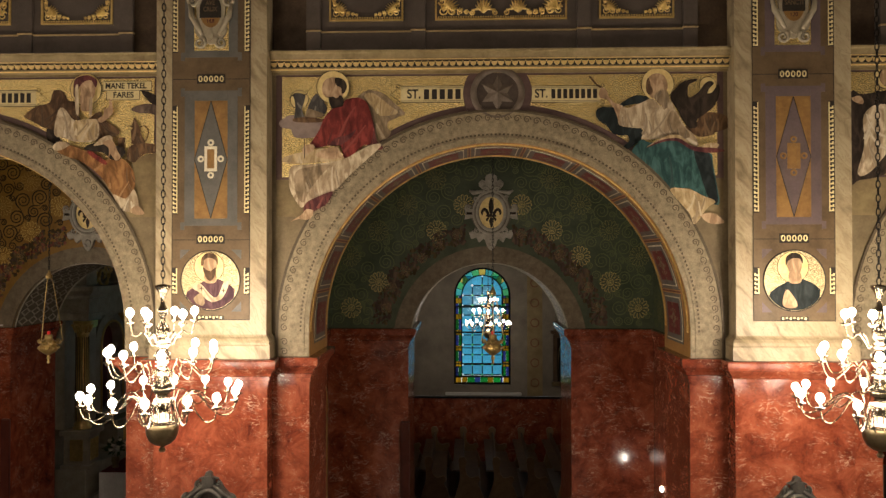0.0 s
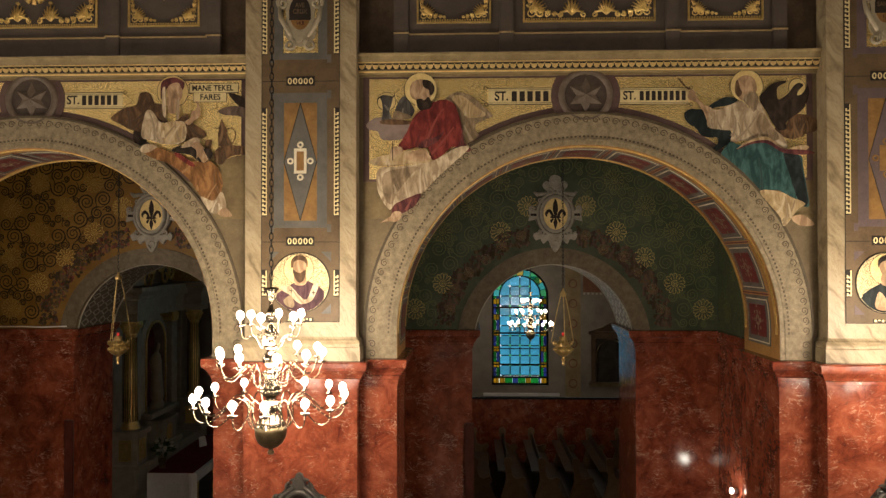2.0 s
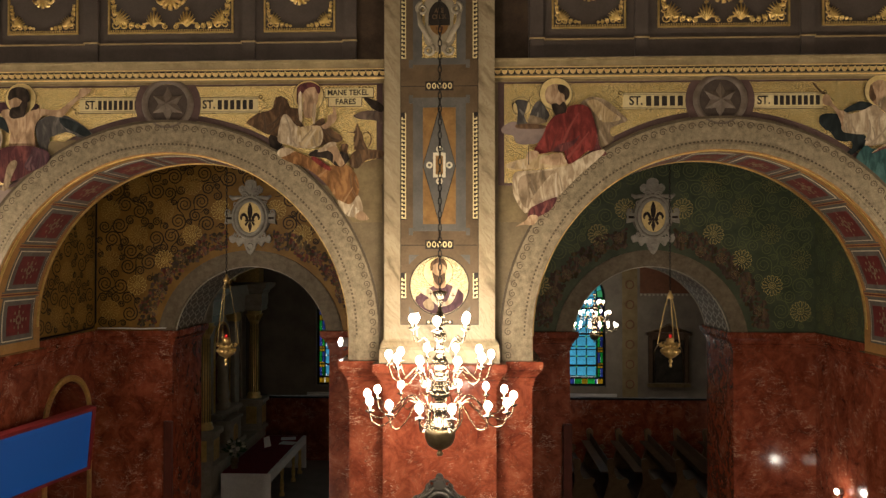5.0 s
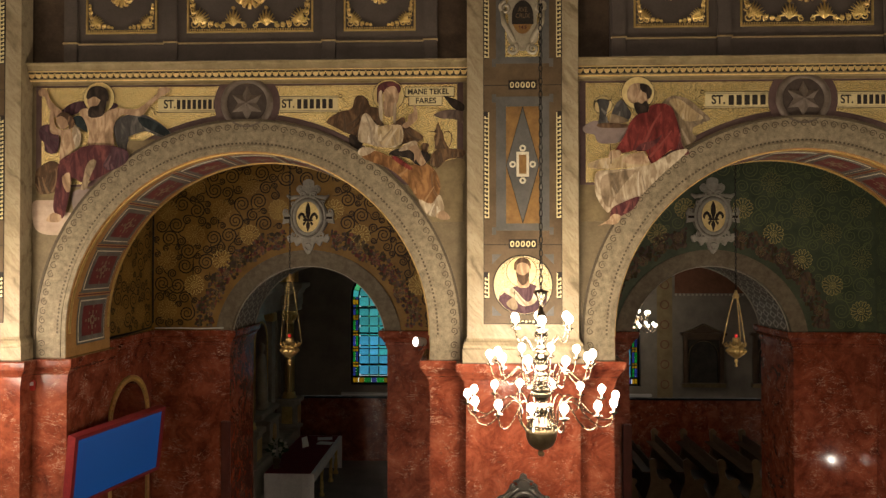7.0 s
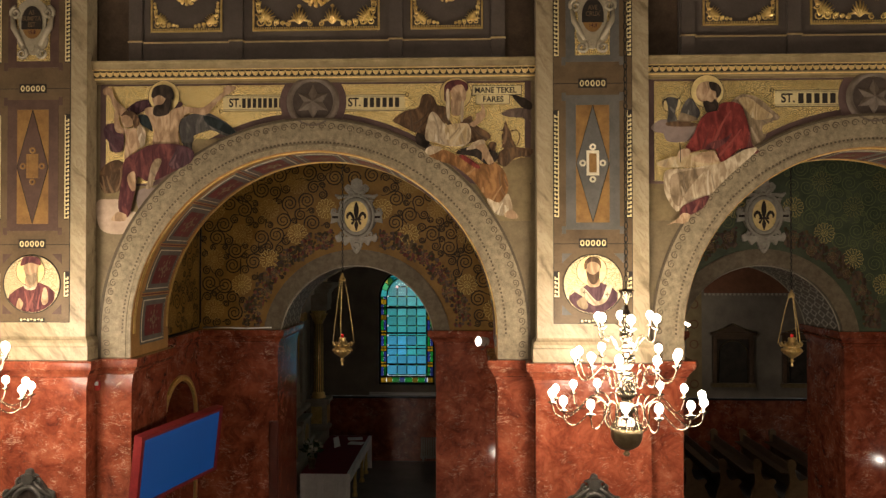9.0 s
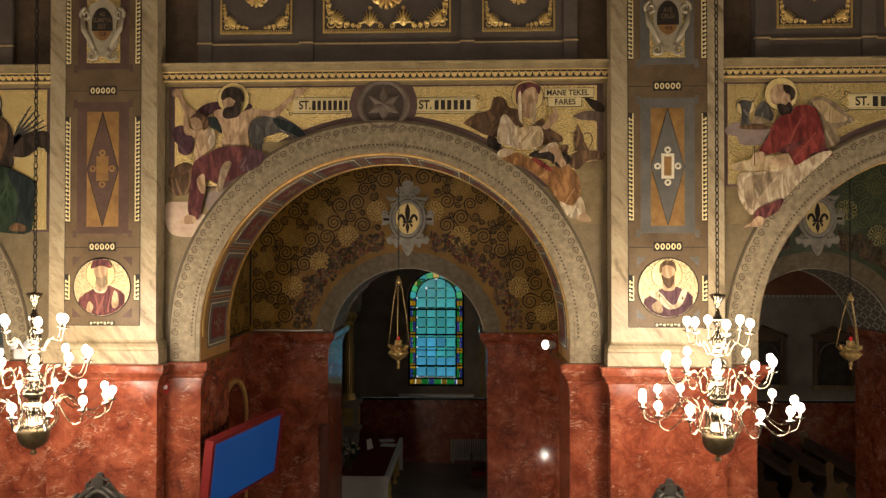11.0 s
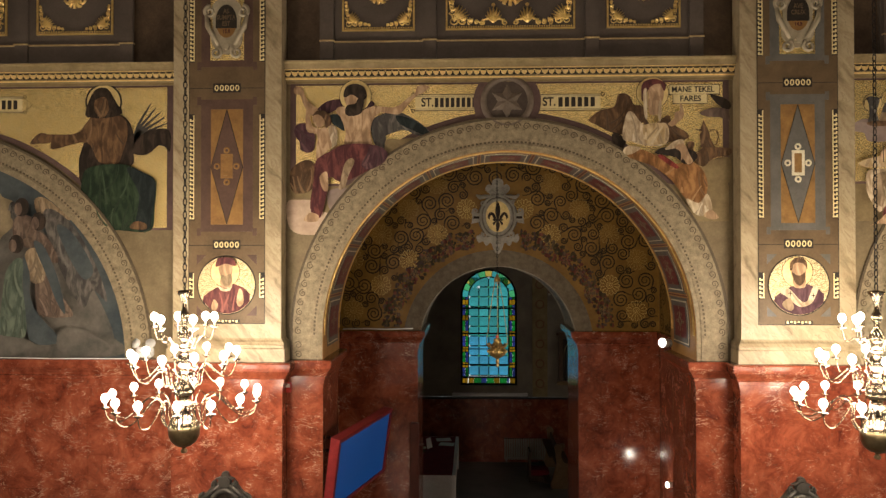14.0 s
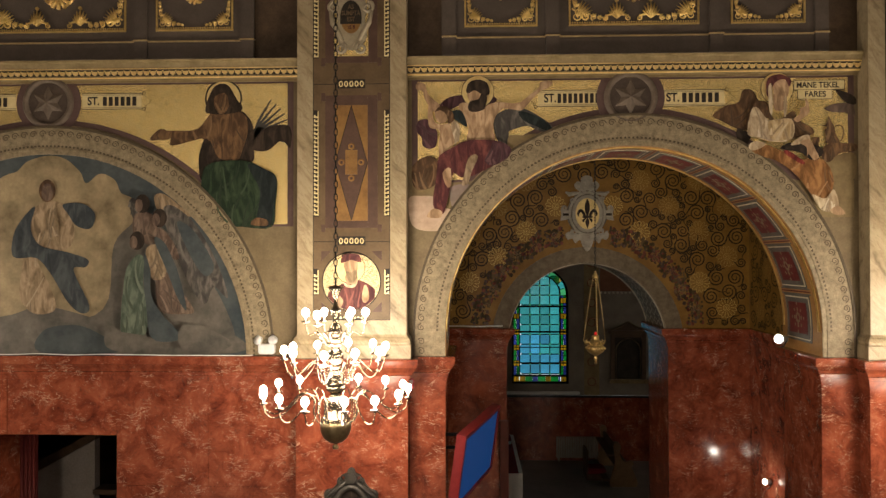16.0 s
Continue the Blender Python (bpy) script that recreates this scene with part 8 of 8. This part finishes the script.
for y in (-1.5, -0.3, 0.9, 1.65):
    bm = bmesh.new()
    lathe(bm, [(0.07, 0.0), (0.07, 0.06), (0.04, 0.10), (0.055, 0.25), (0.035, 0.45), (0.05, 0.65), (0.035, 0.75), (0.065, 0.84), (0.07, 0.90)], 14, 0.45, y)
    part("leg", bm, GILT, tb, "turned gilt leg")
for x, y, rz in ((-7.72, 20.25, 12), (-7.62, 19.75, -8)):
    s = thing("paper_sheet", (x, y, 1.002), "white sheet of paper lying on the altar cloth", "paper", "papers on the altar")
    s.rotation_euler = (0, 0, radians(rz))
    part("sheet", boxes((-0.20, 0.20, -0.15, 0.15, 0.0, 0.012)), WHITE, s)
c = thing("altar_card", (-8.05, 19.35, 1.001), "white folded card standing on the altar cloth", "card")
bm = bmesh.new()
flat(bm, [(-0.12, 0.0), (0.12, 0.0), (0.10, 0.26), (-0.10, 0.26)], -0.006, 0.006)
bm.transform(pose(0, 0, 0, -12, 0, 60))
part("card", bm, WHITE, c)

v = thing("flower_bouquet", (-8.30, 17.35, 1.001), "bouquet of pale flowers and dark leaves in a vase", "flowers")
bm = bmesh.new()
lathe(bm, [(0.07, 0.0), (0.08, 0.02), (0.06, 0.06), (0.10, 0.16), (0.09, 0.24), (0.10, 0.26)], 14)
part("vase", bm, OLDBRASS, v)
rng = random.Random(8)
bm = bmesh.new()
for i in range(60):
    d = Vector((rng.gauss(0, 1), rng.gauss(0, 1), rng.gauss(0.5, 0.8))).normalized()
    p0 = Vector((0, 0, 0.42)) + d * rng.uniform(0.12, 0.26)
    q = d.cross(Vector((rng.uniform(-1, 1), rng.uniform(-1, 1), 0.4))).normalized() * 0.035
    t = p0 + d * 0.10
    bm.faces.new([bm.verts.new(w) for w in (p0 - d * 0.04, p0 + q, t, p0 - q)])
tagged(part("leaves", bm, LEAFGREEN, v), kind="stuff")
for i in range(9):
    d = Vector((rng.uniform(-0.6, 1), rng.gauss(0, 0.8), rng.uniform(0.0, 1.0))).normalized()
    bm = bmesh.new()
    p = Vector((0, 0, 0.42)) + d * 0.25
    for j in range(3):
        lathe(bm, [(0.0, -0.02), (0.03 + 0.012 * j, -0.01 + 0.012 * j), (0.045 - 0.006 * j, 0.02 + 0.01 * j), (0.0, 0.025 + 0.008 * j)], 8)
    bm.transform(Matrix.Translation(p))
    part("flower", bm, PETAL, v)

# small chandelier in the chapel
far = copy_thing(first, pose(0.53, 19.4, 3.80, 0, 0, 40) @ Matrix.Scale(0.78, 4))
for ob in list(far.children):
    if ob.name.startswith("chain"):
        bpy.data.objects.remove(ob)
bm = bmesh.new()
tube(bm, [(0, 0, 1.60), (0, 0, 4.34)], 0.012, 6)
part("chain", bm, BLACKIRON, far)
tagged(far, "smaller brass chandelier with lit bulbs in the chapel", "chandelier", "chapel chandelier")
point_lamp("chandelier_light", (0.53, 19.4, 4.35), 75.0, 0.35)

# framed pictures on the outer wall


def wall_picture(x, z0, w, h):
    p = thing("wall_picture", (x, FAR, z0), "dark painting in a black and gilt pedimented frame", "picture", "chapel pictures")
    bm = boxes((-w / 2, -w / 2 + 0.12, -0.10, 0, 0.12, h), (w / 2 - 0.12, w / 2, -0.10, 0, 0.12, h), (-w / 2 + 0.12, w / 2 - 0.12, -0.09, 0, h - 0.12, h), bev=0.012)
    part("frame", bm, DARKWOOD, p)
    part("base_rail", boxes((-w / 2 - 0.05, w / 2 + 0.05, -0.14, 0, 0.0, 0.12), bev=0.015), OLDBRASS, p)
    part("cornice", boxes((-w / 2 - 0.08, w / 2 + 0.08, -0.16, 0, h, h + 0.09), bev=0.015), DARKWOOD, p)
    bm = bmesh.new()
    flat(bm, [(-w / 2, h + 0.09), (w / 2, h + 0.09), (w * 0.22, h + 0.20), (0.0, h + 0.34), (-w * 0.22, h + 0.20)], -0.10, 0)
    ped = part("pediment", bm, DARKWOOD, p)
    bm = bmesh.new()
    for s in (-1, 1):
        tube(bm, [(s * w * 0.48, -0.11, h + 0.10), (s * w * 0.22, -0.12, h + 0.20), (0, -0.12, h + 0.33)], 0.018, 6)
    part("pediment_edge", bm, OLDBRASS, ped)
    bm = bmesh.new()
    inn = arch_points(w / 2 - 0.16, 0.12, h - 0.12 - w / 2 + 0.12, w / 2 - 0.16, 20)
    tube(bm, [(u, -0.07, z) for u, z in inn], 0.016, 6)
    part("gilt_slip", bm, OLDBRASS, p)
    part("canvas", boxes((-w / 2 + 0.12, w / 2 - 0.12, -0.03, 0, 0.12, h - 0.12)), CANVAS, p)


CANVAS = mottled("dark_varnished_canvas", (0.015, 0.014, 0.012), (0.05, 0.045, 0.036), 3.5, 0.25)
wall_picture(-3.90, 2.27, 1.02, 1.45)
wall_picture(3.05, 2.23, 1.16, 1.50)
wall_picture(5.05, 2.23, 1.16, 1.50)

# painted strips with roundels and upper panels on the outer wall
STRIPMAT = mottled("ochre_strip_paint", (0.17, 0.125, 0.06), (0.26, 0.20, 0.105), 4.0, 0.6)
BRICKPAINT = mottled("brick_red_panel_paint", (0.13, 0.055, 0.03), (0.20, 0.09, 0.05), 4.0, 0.6)
for x in (1.95, -4.95):
    s = structure(part("painted_strip", boxes((x - 0.22, x + 0.22, FAR - 0.02, FAR, 1.91, 6.9)), STRIPMAT), "ochre painted wall strip with roundels", "trim")
    for i in range(8):
        bm = bmesh.new()
        oval_ring(bm, x, 2.3 + i * 0.58, FAR - 0.03, FAR - 0.019, 0.10, 0.10, 0.03, 20)
        part("roundel", bm, BRICKPAINT, s)
for x0, x1 in ((2.25, 6.5), (-4.7, -3.2)):
    s = structure(part("upper_panel", boxes((x0, x1, FAR - 0.015, FAR, 4.95, 6.9)), BRICKPAINT), "brick red painted wall panel", "trim")
    bm = bmesh.new()
    k = int((x1 - x0) / 0.12)
    for i in range(k):
        box(bm, x0 + i * 0.12, x0 + i * 0.12 + 0.06, FAR - 0.02, FAR - 0.014, 4.88, 4.94)
    tagged(part("dentil_line", bm, LATTICE, s), kind="stuff")

IRONPAINT = mottled("cream_radiator_enamel", (0.24, 0.225, 0.19), (0.33, 0.31, 0.27), 5.0, 0.4)
# radiator under the window
r = thing("radiator", (-5.40, FAR - 0.12, 0.0), "ribbed cast-iron radiator under the chapel window", "radiator")
for i in range(18):
    x = -0.58 + i * 0.068
    part("rib", boxes((x - 0.024, x + 0.024, -0.07, 0.05, 0.10, 0.72), bev=0.014), IRONPAINT, r)
part("foot_rail", boxes((-0.62, 0.62, -0.03, 0.01, 0.14, 0.18), (-0.56, -0.52, -0.05, 0.03, 0.0, 0.14), (0.52, 0.56, -0.05, 0.03, 0.0, 0.14)), IRONPAINT, r)

# pews and a kneeler


def pew_end(bm, y0, y1):
    o = smooth_loop([(-0.32, 0.0), (0.32, 0.0), (0.30, 0.30), (0.21, 0.50), (0.27, 0.60), (0.20, 0.68), (0.06, 0.64), (-0.04, 0.70), (-0.09, 0.88), (-0.06, 1.04), (-0.13, 1.14), (-0.25, 1.10), (-0.24, 0.92), (-0.22, 0.60), (-0.31, 0.28)], 3)
    flat(bm, [(p[0], p[1]) for p in o], y0, y1)


def pew(x, y, length, wood):
    p = thing("pew", (x, y, 0.0), "carved oak church pew with scrolled ends", "pew", "chapel pews")
    for yy in (0.0, length):
        bm = bmesh.new()
        pew_end(bm, yy - 0.035, yy + 0.035)
        part("pew_end", bm, wood, p)
    part("seat", boxes((-0.16, 0.24, 0.04, length - 0.04, 0.42, 0.46), bev=0.008), DARKWOOD, p)
    part("backrest", boxes((-0.17, -0.13, 0.04, length - 0.04, 0.46, 1.0), bev=0.008), DARKWOOD, p)
    part("book_ledge", boxes((-0.40, -0.17, 0.04, length - 0.04, 0.78, 0.81), bev=0.006), DARKWOOD, p)
    part("kneeling_board", boxes((-0.52, -0.34, 0.04, length - 0.04, 0.12, 0.18), bev=0.008), DARKWOOD, p)


for i in range(8):
    pew(-1.60 + i * 0.815, 18.0 - 0.0, 3.2, PALEWOOD)
pew(-4.55, 19.3, 2.0, PALEWOOD)
k = thing("kneeler", (-5.15, 20.1, 0.0), "low kneeler with a dark red cushion", "kneeler")
part("kneeler_frame", boxes((-0.28, 0.28, -0.30, 0.30, 0.0, 0.16), bev=0.015), DARKWOOD, k)
part("cushion", boxes((-0.27, 0.27, -0.29, 0.29, 0.16, 0.30), bev=0.05), REDCLOTH, k)
part("front_panel", boxes((-0.28, -0.22, -0.30, 0.30, 0.16, 0.80), bev=0.012), DARKWOOD, k)

# ---- room behind the doorway of the blind bay ----
PLASTER = mottled("grey_lime_plaster", (0.26, 0.235, 0.21), (0.37, 0.34, 0.31), 2.5, 0.8)
# enclosure added to keep the backdrop's glow out of the doorway, coloured dark
structure(part("vestibule_wall", boxes((-17.2, -17.0, BACK, 13.2, 0, 4.4), (-12.7, -12.5, BACK, 13.2, 0, 4.4), (-17.0, -12.7, 13.0, 13.2, 0, 4.4)), UMBER), "dark vestibule walls added to shut out the backdrop", "wall")
structure(part("vestibule_ceiling", boxes((-17.0, -12.7, BACK, 13.0, 4.2, 4.4)), CEILING), "dark vestibule ceiling added to shut out the backdrop", "ceiling")
s = thing("stair_parapet", (-14.85, 11.2, 0.0), "grey plastered stair parapet with a dark sloping handrail", "stairs")
bm = bmesh.new()
flat(bm, [(-0.95, 0.0), (0.54, 0.0), (0.54, 3.12), (-0.95, 2.30)], -0.08, 0.08)
part("parapet_wall", bm, PLASTER, s)
bm = bmesh.new()
flat(bm, [(-0.97, 2.30), (0.56, 3.14), (0.56, 3.28), (-0.97, 2.44)], -0.11, 0.11)
part("handrail", bm, DARKWOOD, s)
part("newel_shelf", boxes((0.54, 0.95, -0.15, 0.15, 2.30, 2.38), bev=0.01), DARKWOOD, s)
c = thing("door_curtain", (-14.62, 9.95, 0.0), "heavy red curtain beside the doorway", "curtain")
bm = bmesh.new()
prev = None
for i in range(41):
    x = -0.22 + 0.34 * i / 40
    cur = (bm.verts.new((x, 0.035 * math.sin(i * 0.9), 0.05)), bm.verts.new((x, 0.03 * math.sin(i * 0.9 + 0.3), 3.66)))
    if prev:
        bm.faces.new((prev[0], cur[0], cur[1], prev[1]))
    prev = cur
ob = part("cloth", bm, SOFFIT_RED, c, smooth=True)
ob.modifiers.new("thick", 'SOLIDIFY').thickness = 0.01
part("curtain_rod", boxes((-0.26, 0.14, -0.015, 0.015, 3.66, 3.69)), BLACKIRON, c)
